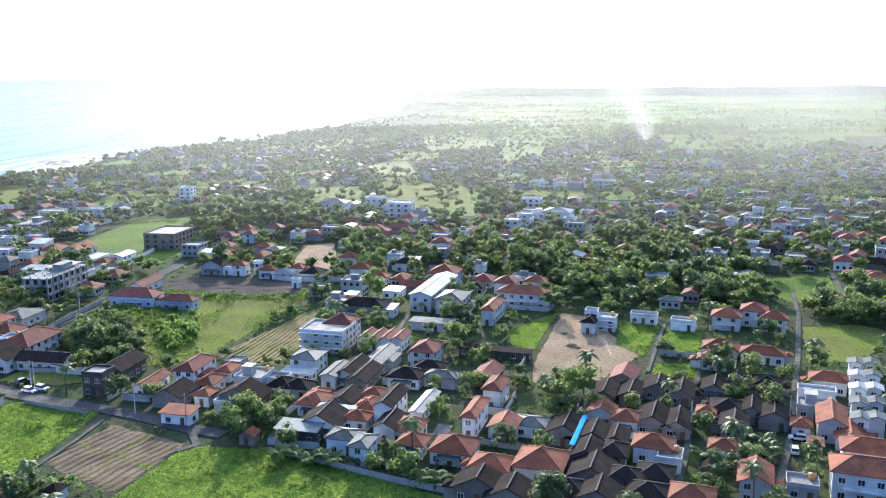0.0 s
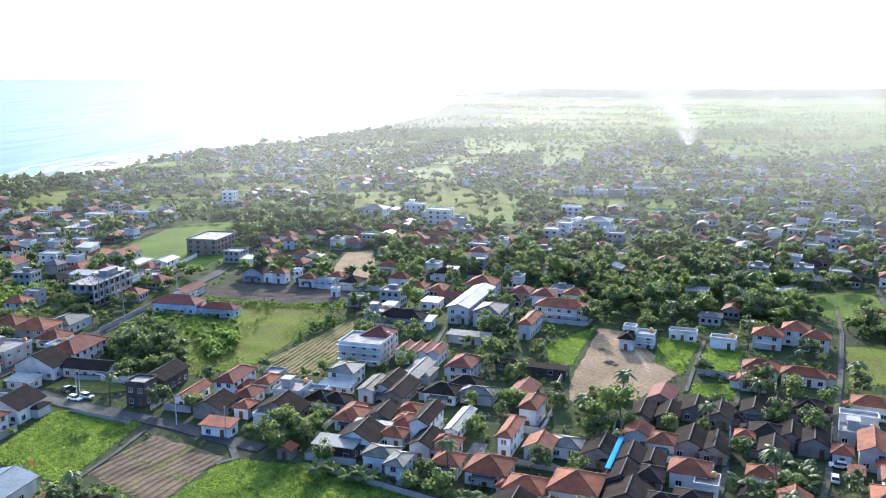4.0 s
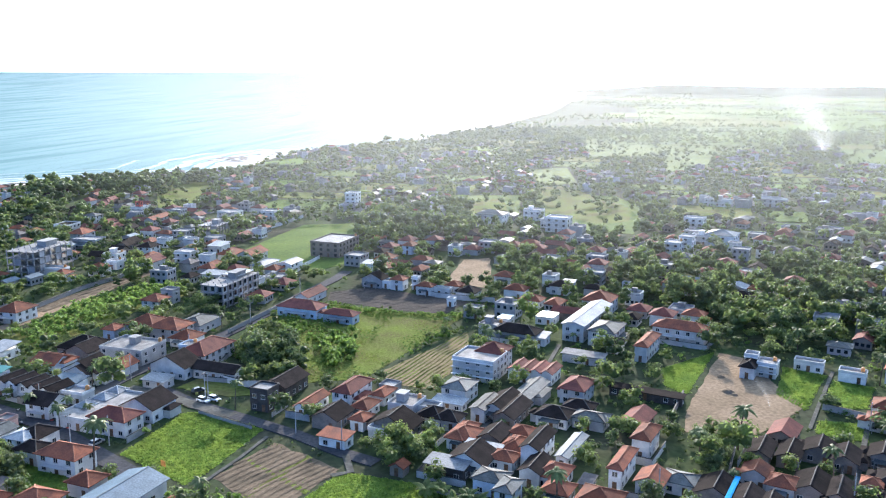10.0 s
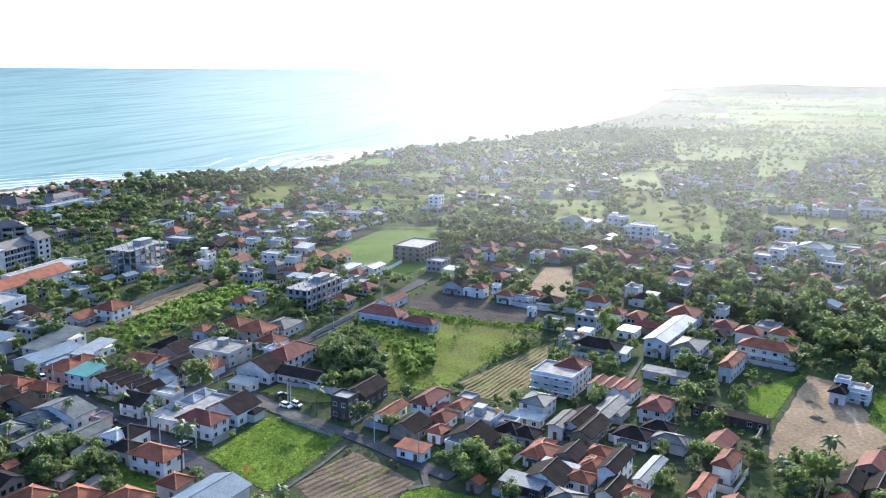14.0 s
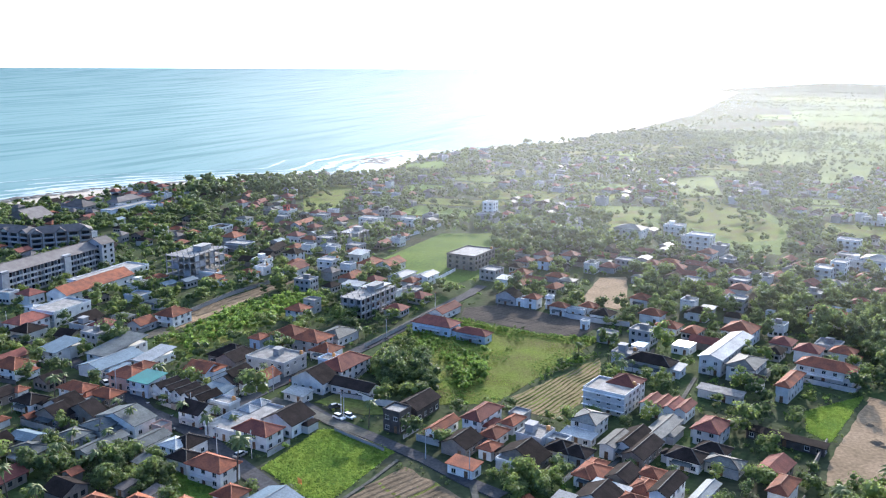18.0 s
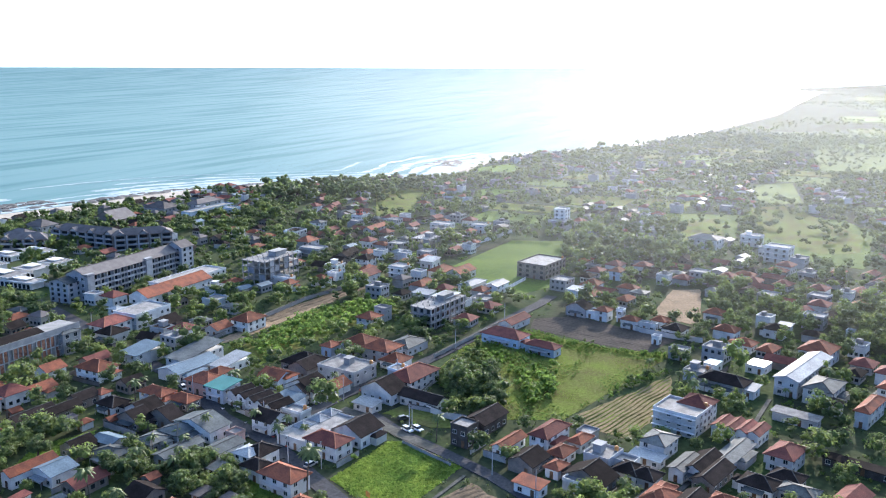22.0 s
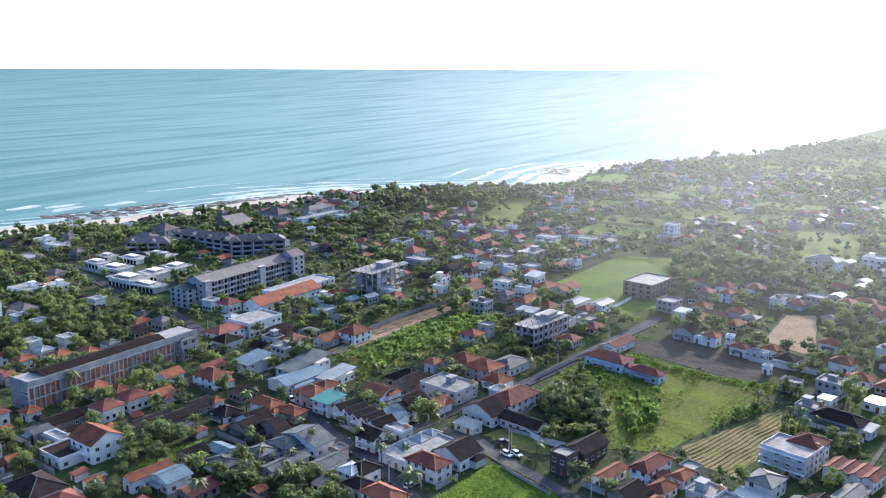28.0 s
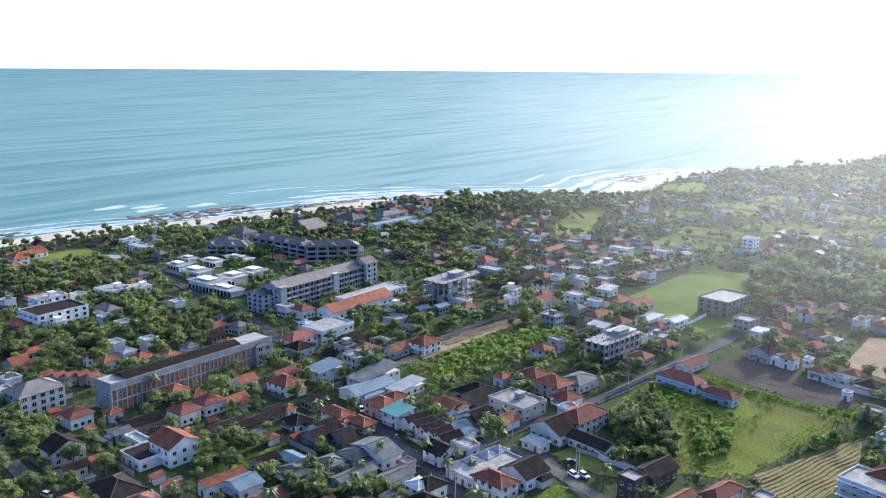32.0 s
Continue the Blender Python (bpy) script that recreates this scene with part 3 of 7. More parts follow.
def hotel_block(x, y, rot, w, d, h):
    """A long four-storey hotel: balcony bays on the east side, plain stair towers, low brown gable."""
    thing = new("hotel")
    st = (h - 1.0) / 4
    part("wall", wall_mesh("g", w - 1.6, d, h, WALL["G"], 0.42), thing, "", pose(-0.8, 0, 0))
    bays = int(d / 4.2)
    step = d / bays
    x1 = (w - 1.6) / 2 - 0.8
    deck = once("hotel_deck", lambda: Build().box(0, 1.5, -step / 2 + 0.1, step / 2 - 0.1, -0.2, 0).box(1.42, 1.5, -step / 2 + 0.1, step / 2 - 0.1, 0, 0.85).mesh("balcony", WALL["G"]))
    fin = once("hotel_fin", lambda: Build().box(0, 1.7, -0.18, 0.18, 0, h - 0.4).mesh("pilaster", WALL["G"]))
    door = once("hotel_door", lambda: Build().box(0, 0.05, -1.3, 1.3, 0.05, 2.5).mesh("balcony_door", GLASS))
    tower = once("hotel_tower", lambda: Build().box(0, 2.2, -step / 2, step / 2, 0, h + 0.8).box(-0.2, 2.4, -step / 2 - 0.2, step / 2 + 0.2, h + 0.8, h + 1.0).mesh("stair_tower", WALL["G"]))
    for j in range(bays):
        yy = -d / 2 + step * (j + 0.5)
        if j in (0, bays // 2 + 1):
            part("stair_tower", tower, thing, "", pose(x1, yy, 0))
            continue
        part("pilaster", fin, thing, "", pose(x1, yy - step / 2, 0))
        for k in range(4):
            deck_ = part("balcony", deck, thing, "", pose(x1, yy, 0.5 + k * st))
            part("balcony_door", door, deck_)
    facade(thing, w - 1.6, h, 0, d / 2, random.Random(3), 4, 3.4, True, True)
    me, lines, rise = roof_mesh("g", w, d, ROOF["n"], over=0.7, pitch=0.42)
    part("roof", me, thing, "", pose(0, 0, h + 0.02))
    b = Build()
    for p, q in lines:
        b.beam(p, q, 0.5, 0.16)
    part("ridge_cap", b.mesh("ridge_cap", CAP_DARK), thing, "", pose(0, 0, h + 0.02))
    thing.matrix_basis = pose(x, y, 0, 0, 0, rot)
    footprints.append((x, y, rot, w, d))
    return tagged(thing, "long grey four-storey hotel with balconies and a brown roof", "hotel")


def colonnade_building(x, y, rot, w, d, h):
    """A long bare concrete shell with close-set columns and clay infill on two storeys."""
    thing = new("unfinished_building")
    st = (h - 1.6) / 2
    part("wall", Build().box(-w / 2, w / 2 - 0.5, -d / 2, d / 2, 0, h).mesh("wall", WALL["C"]), thing)
    n = int(d / 2.0)
    step = d / n
    col = once("shell_col", lambda: Build().box(-0.5, 0.12, -0.22, 0.22, 0, 2 * st + 0.3).mesh("column", WALL["C"]))
    fill = once("shell_fill", lambda: Build().box(-0.5, -0.2, -step / 2 + 0.24, step / 2 - 0.24, 0.2, st - 0.35).mesh("clay_panel", BRICK))
    for j in range(n + 1):
        part("column", col, thing, "", pose(w / 2, -d / 2 + step * j, 0))
    for j in range(n):
        for k in range(2):
            if (j * 7 + k * 3) % 5:
                part("clay_panel", fill, thing, "", pose(w / 2, -d / 2 + step * (j + 0.5), k * st))
    part("floor_band", Build().box(w / 2 - 0.5, w / 2 + 0.2, -d / 2, d / 2, st - 0.3, st).box(w / 2 - 0.5, w / 2 + 0.2, -d / 2, d / 2, 2 * st - 0.25, 2 * st + 0.2).mesh("floor_band", WALL["C"]), thing)
    me, lines, rise = roof_mesh("g", w * 0.8, d * 0.7, ROOF["d"], over=0.3, pitch=0.3)
    part("roof", me, thing, "", pose(-0.5, -d * 0.05, h + 0.16))
    part("parapet", Build().box(w / 2 - 0.25, w / 2, -d / 2, d / 2, 2 * st + 0.2, h + 0.8).box(-w / 2, w / 2, -d / 2, -d / 2 + 0.25, h, h + 0.8).mesh("parapet", WALL["C"]), thing)
    facade(thing, w, h, 0, d / 2, random.Random(4), 2, 2.8, True, False)
    thing.matrix_basis = pose(x, y, 0, 0, 0, rot)
    footprints.append((x, y, rot, w, d))
    return tagged(thing, "long unfinished concrete shell with columns and clay infill", "building")


def resort_wing(a, b, deep, h):
    """A hotel wing from a to b: storeys of balconies between pilasters, a brown hipped roof with cross gables."""
    thing = new("hotel")
    a, b = Vector(a), Vector(b)
    long, turn = (b - a).length, math.degrees(math.atan2(b.y - a.y, b.x - a.x))
    floors = max(2, round(h / 3.1))
    st = h / floors
    part("wall", wall_mesh("h", long, deep, h, WALL["B"]), thing)
    me, lines, rise = roof_mesh("h", long, deep, ROOF["k"], over=1.0)
    part("roof", me, thing, "", pose(0, 0, h + 0.02))
    n = max(2, round(long / 7.5))
    step = long / n
    deck = once(("wing_deck", round(step, 1)), lambda: Build().box(-step / 2 + 0.5, step / 2 - 0.5, -1.4, 0, -0.18, 0).box(-step / 2 + 0.5, step / 2 - 0.5, -1.4, -1.32, 0, 0.9).mesh("balcony", WALL["G"]))
    door = once(("wing_door", round(step, 1)), lambda: Build().box(-step / 2 + 1.2, step / 2 - 1.2, -0.06, 0.0, 0.05, 2.3).mesh("balcony_door", GLASS))
    fin = once(("wing_fin", h), lambda: Build().box(-0.3, 0.3, -1.6, 0, 0, h).mesh("pilaster", WALL["G"]))
    for k in range(n):
        x = -long / 2 + step * (k + 0.5)
        part("pilaster", fin, thing, "", pose(x - step / 2 + 0.3, -deep / 2 - 0.004, 0))
        for fl in range(floors):
            at = part("balcony", deck, thing, "", pose(x, -deep / 2 - 0.004, 0.3 + fl * st))
            part("balcony_door", door, at)
        if k % 2 == 0:
            g = roof_mesh("g", step * 0.8, deep * 0.6, ROOF["k"], over=0.5, pitch=0.7)[0]
            part("gable_roof", g, thing, "", pose(x, -deep * 0.25, h + 0.3))
            part("gable_wall", once(("gable_wall", round(step, 1)), lambda: Build().add([(-step * 0.4, 0, 0), (step * 0.4, 0, 0), (0, 0, step * 0.28), (-step * 0.4, 0.2, 0), (step * 0.4, 0.2, 0), (0, 0.2, step * 0.28)], [(0, 1, 2), (5, 4, 3), (0, 3, 4, 1), (1, 4, 5, 2), (2, 5, 3, 0)]).mesh("gable_wall", WALL["G"])), thing, "", pose(x, -deep * 0.55, h + 0.2))
    m = (a + b) / 2
    back_ = Vector((-(b - a).y, (b - a).x)).normalized() * deep / 2
    thing.matrix_basis = pose(m.x + back_.x, m.y + back_.y, 0, 0, 0, turn)
    footprints.append((m.x + back_.x, m.y + back_.y, turn, long, deep))
    return tagged(thing, "brown-roofed resort wing with balconies and cross gables", "hotel")


def resort_pavilion(x, y, rot, w, d, h):
    """A low white pavilion under a wide flat roof slab with a raised middle."""
    thing = new("pavilion")
    part("wall", wall_mesh("h", w - 2.4, d - 2.0, h - 0.2, WALL["W"]), thing)
    part("roof", Build().box(-w / 2, w / 2, -d / 2, d / 2, h - 0.2, h + 0.1).box(-w / 2, w / 2, -d / 2, -d / 2 + 0.2, h + 0.1, h + 0.35).box(-w / 2, w / 2, d / 2 - 0.2, d / 2, h + 0.1, h + 0.35).mesh("roof", WALL["W"]), thing)
    part("roof_bed", Build().box(-w / 2 + 0.3, w / 2 - 0.3, -d / 2 + 0.3, d / 2 - 0.3, h + 0.1, h + 0.16).mesh("roof_bed", ROOF["c"]), thing)
    part("clerestory", Build().box(-w * 0.3, w * 0.15, -d * 0.15, d * 0.3, h + 0.16, h + 0.9).box(-w * 0.34, w * 0.19, -d * 0.2, d * 0.35, h + 0.9, h + 1.05).mesh("clerestory", WALL["W"]), thing)
    for k in range(int(w / 3)):
        part("glazing", once("pavilion_glass", lambda: Build().box(-1.0, 1.0, -0.06, 0, 0.1, 2.4).mesh("glazing", GLASS)), thing, "", pose(-w / 2 + 2.2 + k * 3, -d / 2 + 0.996, 0))
    thing.matrix_basis = pose(x, y, 0, 0, 0, rot)
    footprints.append((x, y, rot, w + 6, d + 8))
    return tagged(thing, "low white resort pavilion with a flat overhanging roof", "pavilion", "resort pavilions")


# ---- ground, coast and sea ----
COAST = [(-760, -400), (-660, 60), (-612, 292), (-598, 370), (-582, 412), (-562, 451), (-552, 492), (-538, 562), (-522, 624), (-478, 700), (-428, 744), (-400, 772), (-352, 812), (-372, 889), (-374, 948), (-356, 1046), (-305, 1149), (-258, 1260), (-215, 1450), (-140, 2116), (-60, 4890)]


def coast_x(y):
    ys = [p[1] for p in COAST]
    return float(np.interp(y, ys, [p[0] for p in COAST]))


def wobble(x, y, size, seed=0.0):
    return noise.noise(Vector((x / size, y / size, seed)))


def sheet(name, poly, z, mat, kind="structure", label="", category="", edge=2.5, ragged=1.2):
    """A flat piece of ground with a ragged outline, a few centimetres thick."""
    line = []
    for i, p in enumerate(poly):
        q = poly[(i + 1) % len(poly)]
        n = max(1, int(math.hypot(q[0] - p[0], q[1] - p[1]) / edge))
        for k in range(n):
            x, y = p[0] + (q[0] - p[0]) * k / n, p[1] + (q[1] - p[1]) * k / n
            line.append((x + wobble(x, y, 5, 1) * ragged, y + wobble(x, y, 5, 7) * ragged))
    n = len(line)
    v = [(x, y, z) for x, y in line] + [(x, y, -0.05) for x, y in line]
    me = mesh_of(name, v, [tuple(range(n))] + [(i, i + n, (i + 1) % n + n, (i + 1) % n) for i in range(n)], mat)
    bm = bmesh.new()
    bm.from_mesh(me)
    bmesh.ops.recalc_face_normals(bm, faces=bm.faces)
    bmesh.ops.triangulate(bm, faces=bm.faces)
    bm.to_mesh(me)
    bm.free()
    return tagged(new(name, me), label, category, kind=kind)


ground_outline = [(coast_x(y), y) for y in (-900, -400, 60, 292, 370, 412, 451, 492, 562, 624, 700, 744, 772, 812, 889, 948, 1046, 1149, 1260, 1450, 2116, 3000, 4880)]
ground_outline += [(1500, 4650), (3300, 3600), (4500, 1900), (4880, 300), (4600, -900)]
sheet("ground", ground_outline, 0.0, GROUND["ground"], label="green and earthy village ground reaching the horizon", category="ground", edge=8, ragged=1.5)

# beach: a sloping band of sand outside the ground
v, f = [], []
ys = np.arange(-400, 2600, 12.0)
for i, y in enumerate(ys):
    x = coast_x(y)
    wide = 26 + 12 * wobble(0, y, 90, 3) if y < 640 else (9 + 5 * wobble(0, y, 60, 3) if not 700 < y < 830 else 14)
    inland = 20 if y < 600 else 6
    v += [(x + inland + 5 * wobble(4, y, 30, 2), y, 0.06), (x - 3, y, 0.03), (x - wide * 0.6, y, -1.1), (x - wide, y, -1.9)]
    if i:
        k = 4 * i
        f += [(k - 4 + j, k - 3 + j, k + 1 + j, k + j) for j in range(3)]
tagged(new("beach", mesh_of("beach", v, f, GROUND["sand"], smooth=True)), "pale sand beach sloping into the surf", "beach", kind="structure")

# sea: one round sheet that lifts towards the horizon on the open side
v, f = [], []
rings = [0, 300, 500, 700, 900, 1200, 1600, 2100, 2600, 3000, 3400, 3800, 4200, 4550, 4960]
seg = 180
for r in rings:
    for s in range(seg):
        a = 2 * math.pi * s / seg
        left = math.degrees(a) if a < math.pi else 0.0
        open_side = min(1, max(0, (left - 2) / 6)) * min(1, max(0, (150 - left) / 20))
        v.append((-r * math.sin(a), r * math.cos(a), -1.4 + open_side * 92 * max(0, (r - 2100) / 2860) ** 2))
for i in range(len(rings) - 1):
    for s in range(seg):
        q = (s + 1) % seg
        f.append((i * seg + s, (i + 1) * seg + s, (i + 1) * seg + q, i * seg + q) if i else (s, seg + s, seg + q))
tagged(new("sea", mesh_of("sea", v, f, SEA, smooth=True)), "teal ocean with low swell, glaring under the sun", "water", kind="structure")


def surf_ribbon(y0, y1, off, wide, seed, gap):
    """An unbroken lace of white water with ragged edges and holes."""
    verts, faces = [], []
    ys = np.arange(y0, y1, 2.5)
    for i, y in enumerate(ys):
        x = coast_x(y) - off + 5 * wobble(0, y, 40, seed) + 2 * wobble(1, y, 9, seed)
        half = max(0.0, wide * (0.72 + 0.75 * wobble(2, y, 30, seed) + 0.35 * wobble(2, y, 5, seed)) - gap)
        verts += [(x - half, y, -1.27 + 0.002 * seed), (x, y, -1.1 + 0.002 * seed), (x + half, y, -1.27 + 0.002 * seed)]
        if i and half > 0.05:
            k = 3 * i
            faces += [(k - 3, k - 2, k + 1, k), (k - 2, k - 1, k + 2, k + 1)]
    return verts, faces


b = Build()
for i, (off, wide, y0, y1, gap) in enumerate([(27, 7, 200, 640, 0.0), (40, 4.5, 240, 640, 0.2), (58, 4, 300, 700, 0.4), (10, 8, 640, 1500, 0.0), (22, 11, 600, 1200, 0.2), (36, 10, 560, 1100, 0.3), (54, 10, 570, 1080, 0.6), (76, 9, 580, 1060, 1.0), (104, 6, 620, 1000, 1.0), (140, 4, 560, 900, 0.8)]):
    b.add(*surf_ribbon(y0, y1, off, wide, 11 + i, gap))
for i, (x, y) in enumerate([(-672, 462), (-655, 455), (-690, 440), (-640, 500)]):
    ring = [(x + math.cos(a) * (7 + 4 * wobble(a, i, 1, 5)), y + math.sin(a) * (16 + 8 * wobble(a, i, 1, 9)), -1.2) for a in np.linspace(0, 2 * math.pi, 18)[:-1]]
    b.add(ring, [tuple(range(17))])
tagged(new("surf", b.mesh("surf", FOAM)), "broken white surf rolling along the shore", "surf", kind="stuff")


def rocks():
    """Low dark reef rocks in the surf."""
    rng = random.Random(5)
    bm = bmesh.new()
    bmesh.ops.create_icosphere(bm, subdivisions=1, radius=1.0)
    base = np.array([tuple(q.co) for q in bm.verts])
    faces = [tuple(q.index for q in p.verts) for p in bm.faces]
    bm.free()
    out = Build()
    for y0, y1, o0, o1, n in ((420, 520, 26, 66, 150), (290, 340, 26, 44, 26), (520, 600, 8, 34, 120), (600, 700, 8, 30, 90), (900, 960, 20, 60, 60), (960, 1250, 10, 40, 60)):
        for _ in range(n):
            y = rng.uniform(y0, y1)
            x = coast_x(y) - rng.uniform(o0, o1)
            s = rng.uniform(1.0, 4.2)
            p = base * (s * rng.uniform(0.8, 1.6), s * rng.uniform(0.8, 1.8), s * rng.uniform(0.12, 0.32)) * (1 + 0.25 * np.array([[wobble(q[0] * 3 + x, q[1] * 3 + y, 1)] for q in base]))
            out.add([tuple(q) for q in p + (x, y, -1.3)], faces)
    tagged(new("reef_rocks", out.mesh("reef_rocks", ROCK)), "low dark wet reef rocks in the surf", "rocks", kind="stuff")


rocks()

# low hills closing the inland horizon
v, f = [], []
for i, a in enumerate(np.arange(-4, 62, 1.0)):
    x, y = 4450 * math.sin(radians(a)), 4450 * math.cos(radians(a))
    top = 34 + 14 * wobble(a, 0, 7, 3) + 5 * wobble(a, 0, 2, 8)
    grow = min(1, max(0.05, (a + 4) / 8))
    v += [(x * 0.93, y * 0.93, -0.5), (x * 0.97, y * 0.97, top * 0.75 * grow), (x, y, top * grow), (x * 1.06, y * 1.06, -0.5)]
    if i:
        k = 4 * i
        f += [(k - 4 + j, k + j, k + 1 + j, k - 3 + j) for j in range(3)]
tagged(new("backdrop_hills", mesh_of("backdrop_hills", v, f, GROUND["ground"], smooth=True)), "low wooded hills on the inland horizon", "hills", kind="structure")

# dark sea wall at the headland
tagged(new("sea_wall", Build().box(-16, 16, -1.2, 1.2, -1.5, 2.2).box(-15.5, 15.5, 1.2, 2.6, -1.5, 0.6).mesh("sea_wall", ROCK)), "dark stone sea wall at the headland", "sea wall", kind="structure").matrix_basis = pose(-416, 762, 0, 0, 0, 42)

# ---- stand-in haze over the far land: flat translucent sheets, faded low, high and shoreward ----
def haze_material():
    m = bpy.data.materials.new("haze_sheet")
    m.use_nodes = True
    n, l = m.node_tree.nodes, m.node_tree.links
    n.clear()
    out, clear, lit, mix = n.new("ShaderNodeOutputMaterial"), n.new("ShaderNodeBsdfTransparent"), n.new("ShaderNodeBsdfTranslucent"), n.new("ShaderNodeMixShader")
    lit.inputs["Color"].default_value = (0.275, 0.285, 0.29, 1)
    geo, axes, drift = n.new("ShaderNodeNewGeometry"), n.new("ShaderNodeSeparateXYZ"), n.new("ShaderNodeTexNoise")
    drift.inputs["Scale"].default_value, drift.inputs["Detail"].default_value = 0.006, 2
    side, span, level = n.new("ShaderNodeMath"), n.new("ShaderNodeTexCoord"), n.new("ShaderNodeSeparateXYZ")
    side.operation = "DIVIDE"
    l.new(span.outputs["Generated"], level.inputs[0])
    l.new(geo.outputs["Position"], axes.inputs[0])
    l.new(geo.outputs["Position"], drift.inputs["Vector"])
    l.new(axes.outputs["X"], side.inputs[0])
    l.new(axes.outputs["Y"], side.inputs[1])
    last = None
    # opacity by height, by bearing from the camera (x / y) and by distance
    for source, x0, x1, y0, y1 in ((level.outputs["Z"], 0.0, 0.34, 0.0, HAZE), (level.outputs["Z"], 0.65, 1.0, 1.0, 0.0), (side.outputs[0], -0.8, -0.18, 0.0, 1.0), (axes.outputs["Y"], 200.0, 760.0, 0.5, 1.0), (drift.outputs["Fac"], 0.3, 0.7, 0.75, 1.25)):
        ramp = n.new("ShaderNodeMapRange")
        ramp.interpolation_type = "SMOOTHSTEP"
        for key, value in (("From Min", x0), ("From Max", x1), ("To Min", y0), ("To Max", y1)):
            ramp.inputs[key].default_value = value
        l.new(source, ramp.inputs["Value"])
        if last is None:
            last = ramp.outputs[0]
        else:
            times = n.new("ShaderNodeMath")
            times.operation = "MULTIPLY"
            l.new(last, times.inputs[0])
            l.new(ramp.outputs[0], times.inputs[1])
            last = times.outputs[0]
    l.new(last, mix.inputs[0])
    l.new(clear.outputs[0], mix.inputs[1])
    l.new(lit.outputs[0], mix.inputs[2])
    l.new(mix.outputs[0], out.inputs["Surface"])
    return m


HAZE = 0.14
HAZE_SHEET = haze_material()
# sheets stand across the camera's view, bottoms raised to veil only farther ground
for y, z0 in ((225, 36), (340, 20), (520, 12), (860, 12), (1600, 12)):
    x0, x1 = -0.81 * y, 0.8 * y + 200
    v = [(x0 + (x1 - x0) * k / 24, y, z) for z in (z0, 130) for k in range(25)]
    tagged(new("haze", mesh_of("haze", v, [(k, k + 1, k + 26, k + 25) for k in range(24)], HAZE_SHEET, smooth=True)), "flat translucent sheet standing in for haze over the far land", "haze", kind="stuff")

FIELD_WORD = {"grass": "bright green overgrown grass plot", "meadow": "rough green meadow with weeds", "rice": "yellow-green rice field", "tan": "dry tan bare earth plot", "soil": "brown dug soil plot with ridges", "plough": "dark ploughed field with furrows", "terrace": "dry brown terraced field with green bunds"}
open_ground = []
layer = [0.04]


def field(kind, *poly):
    layer[0] += 0.004
    open_ground.append((kind, poly))
    sheet("field", list(poly), layer[0], GROUND[kind], label=FIELD_WORD[kind], category="field", ragged=1.0)


strips = []


def path_strip(kind, wide, *pts):
    """A road or lane of even width along a bent line."""
    layer[0] += 0.004
    strips.append((wide, pts))
    fine = []
    for i in range(len(pts) - 1):
        n = max(1, int(math.dist(pts[i], pts[i + 1]) / 6))
        fine += [Vector(pts[i]).lerp(Vector(pts[i + 1]), k / n) for k in range(n)]
    fine.append(Vector(pts[-1]))
    v, f = [], []
    for i, p in enumerate(fine):
        t = (fine[min(i + 1, len(fine) - 1)] - fine[max(i - 1, 0)]).normalized()
        s = Vector((t.y, -t.x)) * wide / 2
        z = layer[0] + 0.1
        v += [(p.x - s.x, p.y - s.y, -0.02), (p.x - s.x, p.y - s.y, z), (p.x + s.x, p.y + s.y, z), (p.x + s.x, p.y + s.y, -0.02)]
        if i:
            k = 4 * i
            f += [(k - 4 + j, k - 3 + j, k + 1 + j, k + j) for j in range(3)]
    tagged(new(kind, mesh_of(kind, v, f, GROUND[kind])), "grey asphalt village road" if kind == "road" else "pale concrete lane between the plots", kind, kind="structure")


def furrows(kind, mat, angle, gap, wide, high, label, *poly):
    """Low earth ridges laid side by side across a plot."""
    c, s = math.cos(radians(angle)), math.sin(radians(angle))
    us = [x * c + y * s for x, y in poly]
    ws = [-x * s + y * c for x, y in poly]
    b = Build()
    turned = list(zip(us, ws))
    w = min(ws) + gap / 2
    while w < max(ws):
        hits = sorted(u1 + (u2 - u1) * (w - w1) / (w2 - w1) for (u1, w1), (u2, w2) in zip(turned, turned[1:] + turned[:1]) if (w1 > w) != (w2 > w))
        for u0, u1 in zip(hits[::2], hits[1::2]):
            n = max(2, int((u1 - u0) / 2.0))
            k0 = len(b.v)
            for i in range(n + 1):
                u = u0 + 0.6 + (u1 - u0 - 1.2) * i / n
                j = w + 0.5 * gap * wobble(u, w, 14, 2)
                g = wide * (0.8 + 0.5 * wobble(u, w, 3, 5))
                h = high * (0.7 + 0.8 * wobble(u, w, 4, 9))
                for o, z in ((-g / 2, 0.02), (0, max(0.012, h)), (g / 2, 0.02)):
                    b.v.append((u * c - (j + o) * s, u * s + (j + o) * c, z + 0.1))
                if i:
                    k = k0 + 3 * i
                    b.f += [(k - 3, k, k + 1, k - 2), (k - 2, k + 1, k + 2, k - 1)]
        w += gap
    tagged(new(kind, b.mesh(kind, mat)), label, "furrows", kind="stuff")


